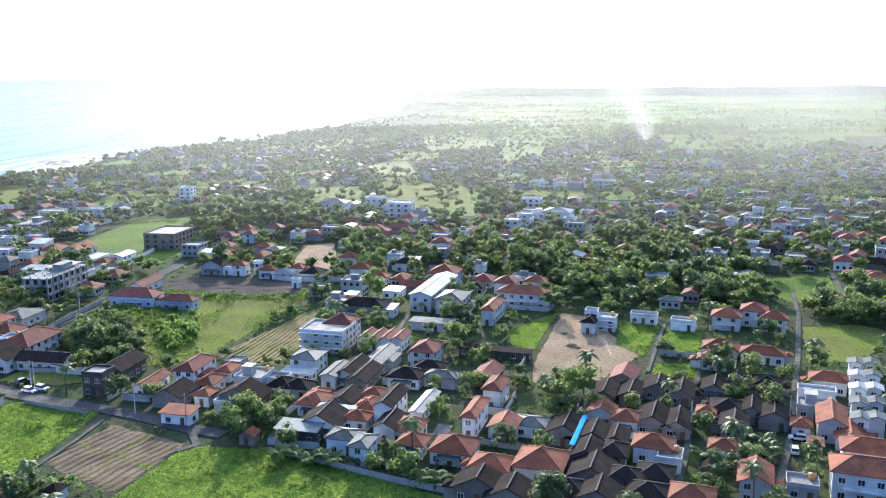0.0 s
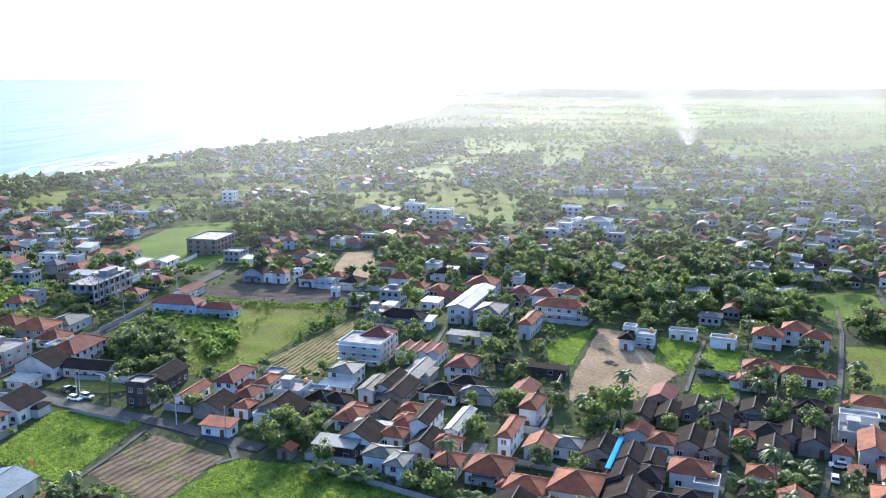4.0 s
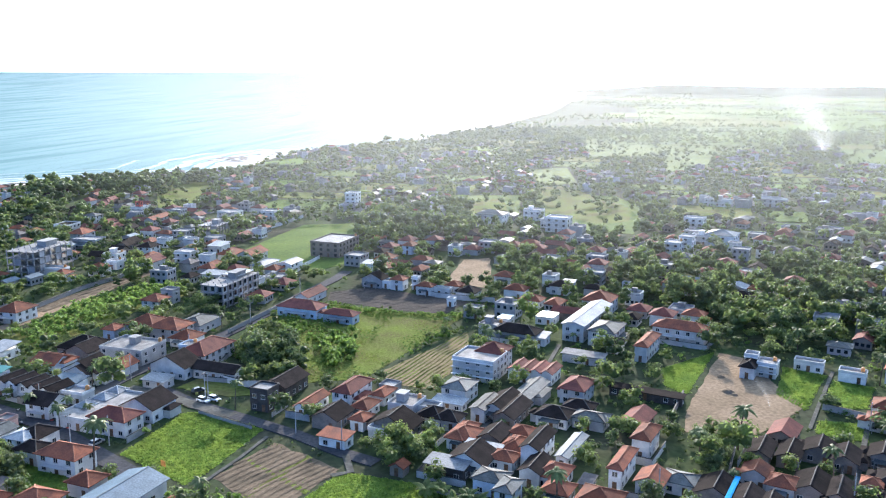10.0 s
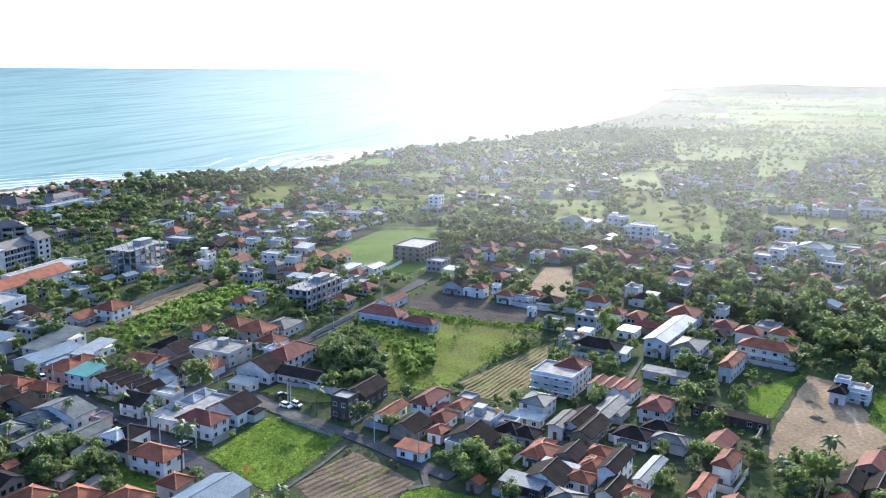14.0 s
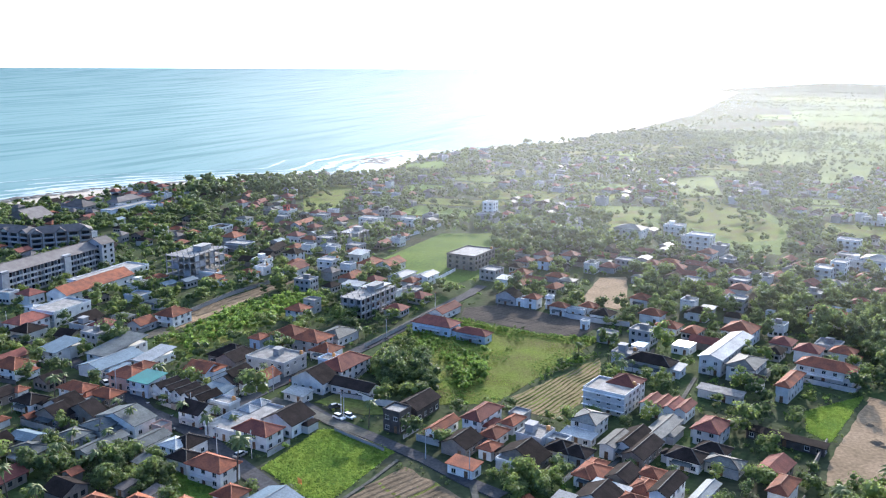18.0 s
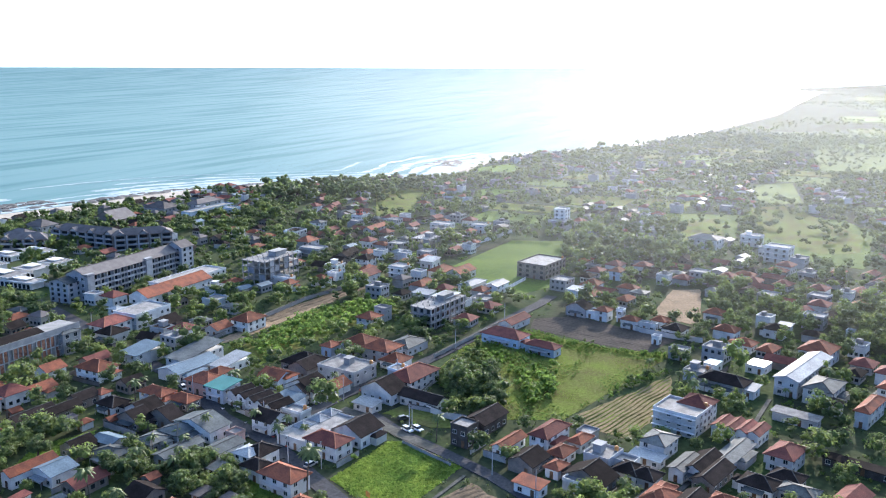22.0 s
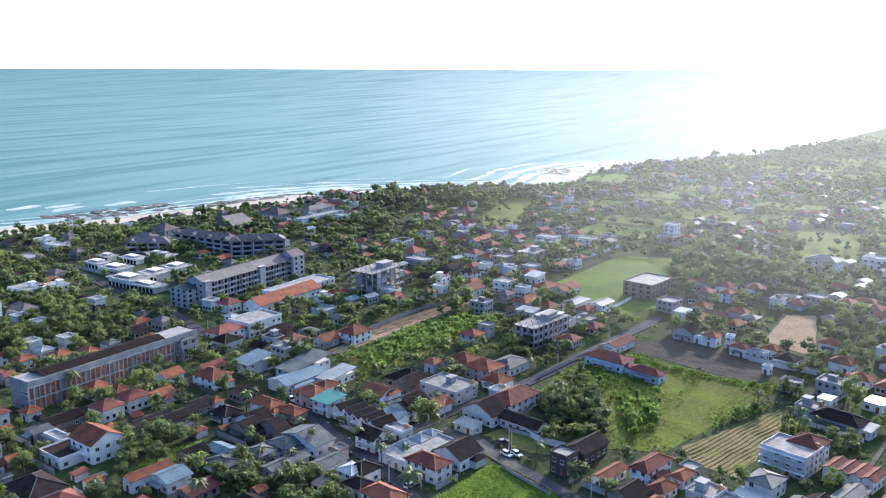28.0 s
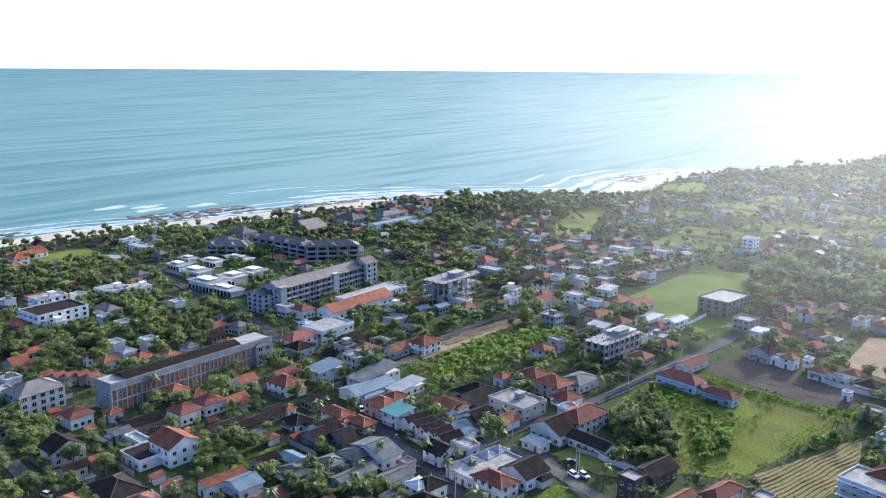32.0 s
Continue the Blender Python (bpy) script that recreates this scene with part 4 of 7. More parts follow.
field("grass", (-116, 218), (-111, 220), (-89, 212), (-93, 182), (-95, 177), (-119, 190))
field("soil", (-83, 204), (-61, 192), (-69, 167), (-90, 182))
field("meadow", (-87, 193), (-87, 194), (-65, 180), (-65, 178))
field("meadow", (-72, 198), (-70, 197), (-78, 173), (-79, 174))
field("grass", (-60, 191), (-37, 187), (0, 164), (11, 141), (-70, 142), (-68, 166))
field("meadow", (-115, 343), (-77, 334), (-52, 337), (-72, 257), (-89, 249), (-109, 259), (-128, 272), (-132, 327))
field("plough", (-118, 361), (-102, 373), (-54, 356), (-61, 336), (-78, 337), (-114, 346))
field("terrace", (-48, 313), (-69, 263), (-63, 253), (-49, 250), (-44, 289))
field("tan", (43, 305), (50, 301), (57, 273), (62, 258), (44, 233), (25, 232), (26, 245))
field("grass", (22, 284), (41, 305), (28, 261), (22, 267))
field("grass", (62, 293), (74, 287), (67, 270), (61, 254), (55, 266))
field("grass", (75, 282), (86, 278), (79, 259), (66, 257))
field("grass", (63, 247), (76, 247), (72, 234), (60, 237))
field("rice", (142, 360), (164, 360), (154, 326), (132, 315), (124, 339))
field("meadow", (122, 284), (142, 287), (149, 277), (125, 248), (108, 247))
field("tan", (-70, 440), (-57, 447), (-47, 381), (-71, 389))
field("rice", (-194, 424), (-188, 525), (-156, 537), (-126, 424), (-138, 398), (-185, 411))
field("tan", (-224, 269), (-227, 279), (-223, 346), (-215, 349), (-217, 327), (-219, 282))
field("soil", (-229, 303), (-228, 329), (-220, 390), (-211, 390), (-216, 351), (-222, 307))
field("meadow", (-213, 274), (-216, 325), (-212, 346), (-189, 358), (-178, 344), (-188, 306), (-193, 256))
field("grass", (-205, 159), (-210, 170), (-203, 187), (-198, 178), (-197, 168))
field("meadow", (-546, 290), (-548, 327), (-508, 320), (-460, 288), (-475, 264))
field("meadow", (-374, 680), (-375, 766), (-338, 709), (-290, 568), (-311, 566))
field("grass", (-318, 781), (-361, 892), (-340, 946), (-304, 884), (-306, 766))
field("rice", (-116, 675), (-64, 690), (-56, 593), (-97, 587))
field("rice", (-52, 671), (8, 704), (28, 649), (20, 531), (-30, 547))
field("rice", (-70, 877), (-37, 905), (-22, 773), (-55, 751))
field("rice", (-36, 1314), (324, 1689), (241, 1172), (78, 1019), (-15, 1029))
field("rice", (325, 1334), (649, 1442), (505, 1088), (305, 947), (258, 1001))
field("rice", (462, 2263), (1251, 2479), (854, 1620), (354, 1495))
field("rice", (80, 2582), (446, 2591), (347, 1811), (77, 1757))
field("rice", (67, 1065), (126, 1095), (108, 913), (62, 883))
field("meadow", (-116, 635), (-76, 668), (-62, 586), (-92, 555))
field("meadow", (-60, 732), (-33, 754), (23, 630), (18, 578), (-3, 564), (-42, 612))
field("grass", (-140, 174), (-143, 185), (-122, 174), (-121, 169), (-131, 166))
field("meadow", (-128, 237), (-125, 245), (-115, 249), (-101, 236), (-109, 233))
path_strip("road", 4.6, (-132, 235), (-117, 226), (-100, 219), (-79, 210), (-63, 201), (-53, 197))
path_strip("road", 5.6, (-107, 178), (-132, 193), (-152, 205), (-151, 222), (-148, 245), (-140, 272), (-134, 306), (-128, 355), (-123, 385), (-122, 402))
path_strip("road", 5.6, (-144, 201), (-174, 212), (-196, 226), (-222, 238), (-249, 250), (-291, 267), (-320, 279), (-356, 291), (-399, 299), (-468, 320))
path_strip("lane", 1.4, (45, 159), (55, 185), (75, 244))
path_strip("lane", 1.5, (65, 159), (78, 185), (106, 249), (126, 298), (137, 331))
path_strip("lane", 1.1, (59, 240), (68, 266), (77, 291))
path_strip("lane", 1.0, (-86, 207), (-88, 193), (-91, 179))
path_strip("lane", 1.9, (16, 164), (24, 172), (31, 189))
path_strip("lane", 1.9, (-62, 200), (-58, 191), (-62, 188))
path_strip("lane", 1.4, (-30, 223), (-23, 247), (-17, 269), (-13, 303))
path_strip("lane", 1.9, (150, 313), (156, 330), (169, 370))
path_strip("lane", 1.9, (314, 743), (273, 617), (263, 575))
path_strip("lane", 5, (-242, 122), (-262, 126), (-282, 127))
path_strip("lane", 4, (-101, 219), (-115, 224), (-127, 230), (-142, 234))
furrows("soil_ridges", GROUND["soil"], 65, 2.1, 1.3, 0.16, "brown soil ridges across the dug plot", (-83, 204), (-61, 192), (-69, 167), (-90, 182))
furrows("plough_furrows", GROUND["plough"], -10, 2.2, 0.9, 0.12, "furrow ridges across the ploughed field", (-118, 361), (-102, 373), (-54, 356), (-61, 336), (-78, 337), (-114, 346))
furrows("terrace_bunds", GROUND["meadow"], 74, 1.7, 0.6, 0.3, "narrow green bunds along the terraces", (-48, 313), (-69, 263), (-63, 253), (-49, 250), (-44, 289))
furrows("earth_rows", GROUND["tan"], 70, 1.0, 0.7, 0.035, "shallow plough rows across the dry plot", (43, 305), (50, 301), (57, 273), (62, 258), (44, 233), (25, 232), (26, 245))
furrows("rubble_ridges", GROUND["soil"], 83, 3.0, 1.2, 0.5, "rubble and soil heaps along the strip", (-229, 303), (-228, 329), (-220, 390), (-211, 390), (-216, 351), (-222, 307))


# ---- the houses that stand out ----
house(-214.4, 132.6, -6, 14.0, 11.0, 4, "h", "d", "W")
house(-238.0, 133.2, -5, 4.0, 7.0, 3.2, "g", "d", "W")
house(-252.1, 138.0, -4, 8.5, 11.0, 4.8, "gx", "d", "W")
house(-204.5, 143.9, -6, 4.0, 4.0, 3.2, "g", "o", "W")
house(-310.8, 148.8, -1, 7.0, 6.0, 6.4, "f", "c", "W")
house(-229.3, 153.1, -5, 11.5, 11.3, 3.2, "f", "d", "W")
house(-143.2, 153.7, -9, 9.0, 8.0, 3.2, "h", "o", "W")
house(-299.3, 154.7, -1, 12.0, 17.1, 7.9, "h", "n", "W")
house(-194.6, 155.4, -7, 4.5, 13.8, 4, "g", "o", "W")
house(-133.2, 157.0, -10, 9.0, 8.0, 3.2, "h", "o", "W")
house(-250.7, 157.8, -4, 6.0, 6.0, 3.2, "g", "g", "G")
house(-240.1, 157.8, -4, 10.0, 4.0, 3.2, "f", "c", "W")
house(-188.2, 158.0, -7, 9.0, 8.0, 3.6, "g", "b", "W")
house(48.5, 158.1, -20, 8.0, 7.0, 3.6, "h", "o", "W")
house(30.5, 159.7, -19, 8.0, 7.0, 3.2, "g", "d", "B")
house(-121.5, 159.7, -11, 9.0, 8.0, 3.2, "h", "o", "W")
house(40.6, 160.0, -19, 8.0, 7.0, 3.2, "h", "d", "B")
house(-223.9, 160.2, -5, 11.7, 10.8, 6.4, "gx", "o", "W")
house(13.2, 160.5, -18, 9.0, 7.0, 3.2, "g", "d", "B")
house(24.2, 162.7, -18, 9.0, 7.0, 2.97, "h", "d", "B")
house(85.6, 163.1, -21, 14.0, 8.0, 6.4, "h", "o", "W")
house(72.5, 163.8, -21, 6.0, 5.0, 3.2, "f", "c", "C")
house(63.1, 164.3, -20, 6.0, 9.0, 4.8, "g", "o", "C")
house(7.2, 164.3, -17, 10.0, 6.0, 3.2, "g", "d", "B")
house(-103.6, 165.3, -12, 11.0, 16.0, 4, "g", "b", "W")
house(-267.4, 166.1, -3, 5.0, 5.0, 3.2, "h", "o", "W")
house(-252.0, 167.1, -4, 6.0, 12.0, 3.2, "g", "d", "B")
house(37.5, 167.5, -19, 8.0, 7.0, 2.97, "h", "d", "B")
house(44.0, 169.2, -19, 7.0, 7.0, 2.97, "h", "d", "B")
house(-115.2, 169.6, -11, 6.3, 6.1, 3.6, "h", "o", "W")
house(31.2, 170.3, -19, 9.0, 8.0, 2.97, "g", "d", "B")
house(-342.7, 170.8, 0, 10.0, 7.0, 4, "g", "o", "G")
house(-320.5, 171.0, -0, 4.0, 4.0, 4, "g", "o", "W")
house(-194.1, 172.3, -7, 8.0, 7.0, 3.2, "g", "d", "B")
house(-182.2, 173.0, -7, 9.0, 7.0, 3.2, "h", "g", "G")
house(-315.4, 173.3, -0, 4.0, 4.0, 4, "g", "m", "C")
house(10.0, 174.0, -18, 8.0, 7.0, 3.2, "h", "o", "W")
house(91.8, 174.6, -22, 12.0, 7.0, 5.6, "h", "o", "W")
house(20.8, 174.6, -18, 10.0, 10.0, 3.6, "h", "o", "W")
house(-311.7, 176.2, -1, 4.0, 4.0, 4, "g", "m", "C")
house(49.1, 177.0, -20, 5.0, 6.0, 3.2, "f", "c", "W")
house(31.5, 179.3, -19, 8.0, 8.0, 2.97, "g", "d", "B")
house(-309.3, 179.6, -1, 4.0, 4.0, 4, "g", "m", "C")
house(-127.3, 179.9, -10, 11.7, 7.3, 4.8, "h", "o", "W")
house(37.4, 180.7, -19, 6.0, 7.0, 2.97, "h", "d", "B")
house(-304.6, 181.6, -1, 4.0, 4.0, 4, "g", "m", "C")
house(62.4, 181.9, -20, 6.0, 5.0, 3.15, "h", "o", "W")
house(46.6, 182.1, -19, 8.0, 7.0, 4, "h", "o", "W")
house(-18.2, 182.2, -16, 4.0, 7.1, 4.8, "h", "g", "L")
house(-138.0, 182.3, -10, 6.9, 5.5, 4, "h", "d", "W")
house(-166.0, 182.8, -8, 5.0, 14.0, 3.2, "g", "g", "G")
house(-225.8, 182.9, -5, 5.0, 14.0, 3.2, "g", "d", "B")
house(2.3, 183.3, -17, 9.0, 9.0, 3.2, "h", "o", "W")
house(-177.8, 184.7, -8, 7.0, 7.0, 3.2, "h", "g", "G")
house(-7.1, 186.3, -17, 6.0, 6.0, 3.2, "h", "o", "W")
house(-144.7, 187.5, -9, 6.0, 6.0, 4.4, "h", "w", "W")
house(39.4, 187.8, -19, 5.0, 7.0, 2.97, "g", "d", "B")
house(-22.7, 187.9, -16, 7.0, 6.0, 4, "h", "g", "L")
house(93.5, 188.4, -22, 6.0, 9.0, 3.2, "g", "o", "G")
house(-221.1, 188.9, -5, 5.0, 14.0, 3.2, "g", "d", "B")
house(34.7, 189.1, -19, 8.0, 8.0, 2.97, "g", "d", "B")
house(-155.3, 189.7, -9, 6.0, 10.0, 3.2, "g", "g", "W")
house(-142.8, 190.4, -10, 7.0, 8.0, 4, "h", "d", "W")
house(101.0, 191.8, -22, 3.6, 3.6, 5.6, "g", "g", "W")
house(97.4, 191.9, -22, 3.6, 3.6, 5.6, "g", "g", "W")
house(-266.5, 192.1, -3, 8.0, 8.0, 3.6, "h", "o", "W")
house(-326.7, 192.9, 0, 3.0, 3.0, 4.8, "h", "o", "W")
house(28.8, 192.9, -19, 9.0, 9.0, 2.97, "g", "d", "B")
house(-175.0, 193.5, -8, 8.0, 9.0, 3.6, "h", "g", "G")
house(-34.2, 193.8, -15, 9.9, 4.6, 3.6, "s", "w", "K")
house(14.2, 193.8, -18, 6.0, 7.0, 4, "g", "o", "G")
house(84.6, 194.2, -21, 4.0, 5.0, 3.2, "h", "o", "W")
house(91.9, 194.7, -22, 6.0, 12.0, 4.8, "g", "o", "G")
house(-8.7, 194.9, -17, 7.0, 8.0, 3.2, "h", "o", "W")
house(-194.4, 195.2, -7, 10.0, 6.0, 3.2, "g", "d", "B")
house(-13.0, 195.4, -16, 5.0, 9.0, 4, "g", "d", "W")
house(-258.0, 195.5, -3, 6.0, 6.0, 3.2, "h", "o", "W")
house(69.2, 195.6, -21, 6.0, 7.0, 3.2, "g", "d", "B")
house(-316.7, 196.2, -0, 5.0, 7.0, 4, "h", "o", "W")
house(20.8, 196.7, -18, 7.0, 6.0, 3.2, "h", "g", "W")
house(56.1, 196.8, -20, 6.0, 10.0, 2.97, "g", "d", "B")
house(43.8, 198.4, -19, 6.0, 6.0, 3.6, "h", "o", "W")
house(-158.1, 198.8, -9, 4.0, 4.0, 3.2, "f", "c", "P")
house(-171.0, 199.0, -8, 15.8, 8.0, 4, "g", "g", "W")
house(50.8, 199.1, -20, 8.0, 10.0, 2.97, "g", "d", "B")
house(-29.0, 199.3, -15, 10.0, 9.0, 3.2, "g", "d", "W")
house(7.5, 199.6, -17, 3.0, 12.9, 5.6, "h", "o", "W")
house(-397.2, 199.6, 0, 10.0, 7.0, 4, "h", "o", "W")
house(-186.2, 199.7, -7, 12.0, 5.0, 3.2, "g", "d", "B")
house(-242.2, 200.5, -4, 6.0, 9.0, 3.2, "g", "o", "G")
house(80.6, 200.6, -21, 7.0, 8.0, 2.97, "g", "d", "B")
house(-21.2, 200.8, -16, 6.0, 5.0, 3.2, "h", "o", "W")
house(-222.8, 201.0, -5, 6.0, 8.0, 3.2, "g", "d", "B")
house(-209.7, 201.4, -6, 8.0, 7.0, 3.2, "h", "d", "W")
house(105.5, 201.5, -23, 3.6, 3.6, 5.6, "g", "g", "W")
house(101.7, 201.6, -22, 3.6, 3.6, 5.6, "g", "g", "W")
house(64.6, 202.6, -20, 4.0, 4.0, 3.2, "h", "o", "W")
house(-197.7, 202.6, -7, 9.0, 8.0, 3.2, "g", "d", "W")
house(38.9, 202.9, -19, 6.0, 6.0, 3.6, "g", "o", "W")
house(-128.1, 203.6, -10, 12.0, 7.5, 4.8, "h", "m", "W")
house(-27.3, 204.3, -16, 9.0, 5.0, 3.2, "s", "w", "W")
house(76.4, 204.4, -21, 6.0, 8.0, 2.97, "g", "d", "B")
house(70.8, 205.3, -21, 8.0, 8.0, 2.97, "h", "d", "B")
house(-66.2, 205.6, -14, 7.8, 4.5, 3.15, "s", "o", "W")
house(93.1, 205.7, -22, 9.0, 6.0, 3.2, "f", "c", "G")
house(-219.9, 206.6, -5, 4.0, 4.0, 3.2, "h", "o", "W")
house(-13.4, 206.9, -16, 4.4, 12.7, 5.6, "g", "d", "W")
colonnade_building(-276.7, 207.0, -2, 11.5, 75.5, 10.6)
house(-309.3, 207.5, -1, 7.0, 8.0, 4, "h", "o", "W")
house(-321.5, 207.5, -0, 7.0, 6.0, 4, "h", "w", "W")
house(-19.3, 208.6, -16, 5.0, 5.0, 3.2, "h", "o", "W")
house(-18.8, 208.6, -16, 5.0, 8.0, 3.2, "h", "o", "B")
house(-5.0, 210.0, -17, 3.0, 15.1, 3.2, "g", "b", "W")
house(-153.8, 210.7, -9, 8.0, 8.0, 4.4, "gx", "d", "W")
house(109.9, 211.3, -23, 3.6, 3.6, 5.6, "g", "w", "W")
house(106.0, 211.4, -23, 3.6, 3.6, 5.6, "g", "w", "W")
house(-384.2, 212.1, 0, 6.0, 6.0, 4, "f", "c", "W")
house(-137.8, 212.4, -10, 12.0, 22.3, 3.2, "f", "c", "W")
house(-197.7, 212.4, -7, 7.0, 6.0, 3.2, "h", "o", "W")
house(-201.2, 212.7, -6, 10.7, 6.1, 4.4, "h", "o", "L")
house(-33.0, 212.9, -15, 7.0, 8.0, 3.2, "h", "o", "W")
house(-55.2, 213.9, -14, 5.7, 8.0, 3.15, "f", "c", "W")
house(96.5, 213.9, -22, 9.0, 4.0, 4, "f", "c", "W")
house(-25.3, 213.9, -16, 6.0, 8.0, 3.2, "g", "d", "B")
house(-190.8, 214.0, -7, 9.0, 6.0, 3.2, "h", "o", "B")
house(-33.8, 214.2, -15, 4.3, 11.5, 3.2, "h", "o", "W")
house(-253.3, 214.8, -4, 7.0, 8.0, 4, "g", "o", "W")
house(-125.1, 215.7, -10, 10.7, 10.3, 4, "g", "d", "W")
house(-52.7, 216.4, -14, 12.0, 8.0, 3.2, "g", "d", "B")
house(13.7, 216.6, -18, 4.4, 10.4, 5.6, "h", "o", "W")
house(-303.7, 217.0, -1, 7.0, 6.0, 3.6, "h", "o", "W")
house(-18.3, 217.3, -16, 5.0, 5.0, 3.2, "h", "o", "W")
house(-395.3, 217.3, 0, 18.0, 26.0, 7.9, "f", "d", "W")
house(62.5, 217.5, -20, 6.0, 9.0, 2.97, "g", "d", "B")
house(49.5, 217.8, -20, 5.0, 10.0, 2.97, "g", "d", "B")
house(42.6, 218.0, -19, 5.0, 10.0, 2.97, "g", "d", "B")
house(-62.9, 218.3, -14, 4.1, 5.4, 3.15, "h", "o", "W")
house(-71.5, 219.2, -13, 8.0, 9.0, 3.2, "g", "d", "B")
house(-150.7, 220.6, -9, 8.0, 5.0, 3.6, "f", "c", "W")
house(72.3, 220.7, -21, 6.0, 8.0, 2.97, "g", "d", "B")
house(57.3, 221.1, -20, 7.0, 8.0, 2.97, "g", "d", "B")
house(114.4, 221.2, -23, 3.6, 3.6, 5.6, "g", "g", "W")
house(110.4, 221.3, -23, 3.6, 3.6, 5.6, "g", "w", "W")
house(-238.6, 222.8, -4, 11.7, 9.1, 4.4, "h", "o", "W")
house(87.1, 223.0, -22, 7.0, 8.0, 2.97, "h", "d", "B")
house(78.8, 223.2, -21, 7.0, 8.0, 2.97, "g", "d", "B")
house(103.7, 223.3, -22, 9.0, 6.0, 4, "h", "o", "W")
house(-39.1, 223.4, -15, 7.0, 6.0, 3.2, "h", "d", "G")
house(-43.8, 224.9, -15, 7.0, 7.0, 3.2, "h", "d", "W")
house(-183.9, 225.6, -7, 8.2, 8.3, 5.2, "s", "t", "L")
house(-157.9, 226.0, -9, 9.0, 8.0, 4, "s", "b", "L")
house(-94.5, 226.8, -12, 6.0, 6.0, 6.4, "f", "c", "K")
house(-417.4, 227.0, 0, 10.0, 16.0, 7.9, "f", "c", "W")
house(-80.5, 227.8, -13, 4.0, 11.9, 3.15, "g", "o", "W")
house(-64.4, 227.8, -14, 5.2, 7.5, 3.15, "h", "o", "W")
house(-304.8, 228.2, -1, 6.0, 6.0, 4, "h", "g", "G")
house(-193.4, 228.3, -7, 10.7, 8.4, 4.8, "h", "o", "P")
house(-46.1, 229.8, -15, 6.0, 5.0, 3.2, "f", "c", "W")
house(-52.7, 230.0, -14, 7.9, 8.7, 4, "f", "c", "G")
house(-0.5, 231.0, -17, 9.0, 6.0, 3.2, "h", "g", "G")
house(-10.4, 231.4, -16, 9.0, 7.0, 3.2, "h", "d", "W")
house(118.9, 231.5, -23, 3.6, 3.6, 5.6, "g", "g", "W")
house(114.9, 231.6, -23, 3.6, 3.6, 5.6, "g", "g", "W")
house(-22.5, 231.7, -16, 6.0, 14.0, 3.2, "g", "d", "B")
house(-30.4, 233.5, -15, 4.2, 11.6, 4, "g", "g", "W")
house(-25.8, 236.3, -16, 7.6, 13.7, 3.2, "g", "d", "W")
house(-41.2, 236.3, -15, 9.0, 4.0, 2.7, "s", "w", "W")
house(-158.0, 237.1, -9, 8.0, 9.0, 4.4, "g", "d", "W")
house(-71.0, 237.3, -13, 6.0, 13.5, 4.8, "h", "m", "W")
house(-134.0, 237.5, -10, 8.0, 5.0, 2.7, "s", "w", "W")
house(-61.6, 238.2, -14, 4.0, 7.3, 3.2, "h", "o", "W")
house(-3.8, 238.2, -17, 8.0, 6.0, 3.2, "h", "d", "B")
house(-272.5, 238.8, -3, 9.0, 8.0, 8.8, "h", "g", "G")
house(-158.7, 239.6, -9, 13.1, 9.0, 4, "g", "d", "W")
house(-196.7, 239.8, -7, 6.0, 7.0, 3.2, "h", "o", "W")
house(-93.0, 240.3, -12, 7.6, 13.0, 4, "g", "d", "K")
house(-211.2, 240.3, -6, 10.5, 20.0, 3.6, "g", "b", "W")
house(-387.2, 241.1, 0, 14.0, 9.0, 4, "h", "n", "W")
house(-295.9, 242.2, -1, 7.0, 7.0, 4, "h", "o", "W")
house(-236.7, 243.0, -5, 9.1, 12.7, 4.8, "s", "b", "W")
house(-174.5, 243.2, -8, 9.0, 8.0, 4, "gx", "o", "L")
house(78.9, 243.8, -21, 8.0, 6.0, 3.2, "h", "o", "W")
house(-61.1, 244.3, -14, 5.0, 5.0, 3.2, "f", "c", "C")
house(-39.7, 244.7, -15, 7.7, 9.5, 4.8, "h", "g", "W")
house(-174.5, 245.2, -8, 12.1, 6.2, 4, "h", "o", "L")
house(-151.7, 245.7, -9, 6.9, 8.7, 3.2, "g", "o", "W")
house(-118.6, 248.4, -11, 15.5, 6.5, 3.2, "gx", "d", "W")
house(-18.8, 248.7, -16, 5.5, 16.6, 3.2, "g", "g", "G")
house(95.3, 248.7, -22, 12.0, 6.0, 3.2, "h", "o", "W")
house(-133.9, 248.9, -10, 13.1, 8.6, 4, "g", "d", "W")
house(-216.2, 249.7, -6, 9.4, 20.4, 4.8, "s", "g", "W")
house(-200.2, 250.2, -6, 6.8, 14.0, 3.2, "s", "w", "W")
house(-5.0, 251.1, -17, 7.2, 10.6, 4.8, "h", "m", "W")
house(84.5, 254.6, -21, 10.0, 8.0, 3.2, "h", "o", "W")
house(15.5, 254.9, -18, 22.0, 3.0, 2.7, "s", "d", "K")
house(-171.0, 257.0, -8, 9.0, 9.0, 4, "g", "d", "B")
house(-155.7, 260.9, -9, 17.0, 13.0, 5.0, "f", "c", "C")
house(-174.6, 262.6, -9, 14.0, 12.0, 3.4, "h", "d", "B")
house(-266.6, 257.8, -3, 9.0, 9.0, 4, "h", "d", "W")
house(-519.1, 262.2, 0, 8.0, 8.0, 3.2, "h", "o", "W")
house(-414.6, 262.3, 0, 14.0, 14.0, 5.6, "f", "c", "W")
house(-130.3, 263.8, -10, 10.4, 17.4, 4.8, "h", "m", "W")
house(-273.2, 264.0, -3, 9.1, 14.8, 5.6, "h", "m", "W")
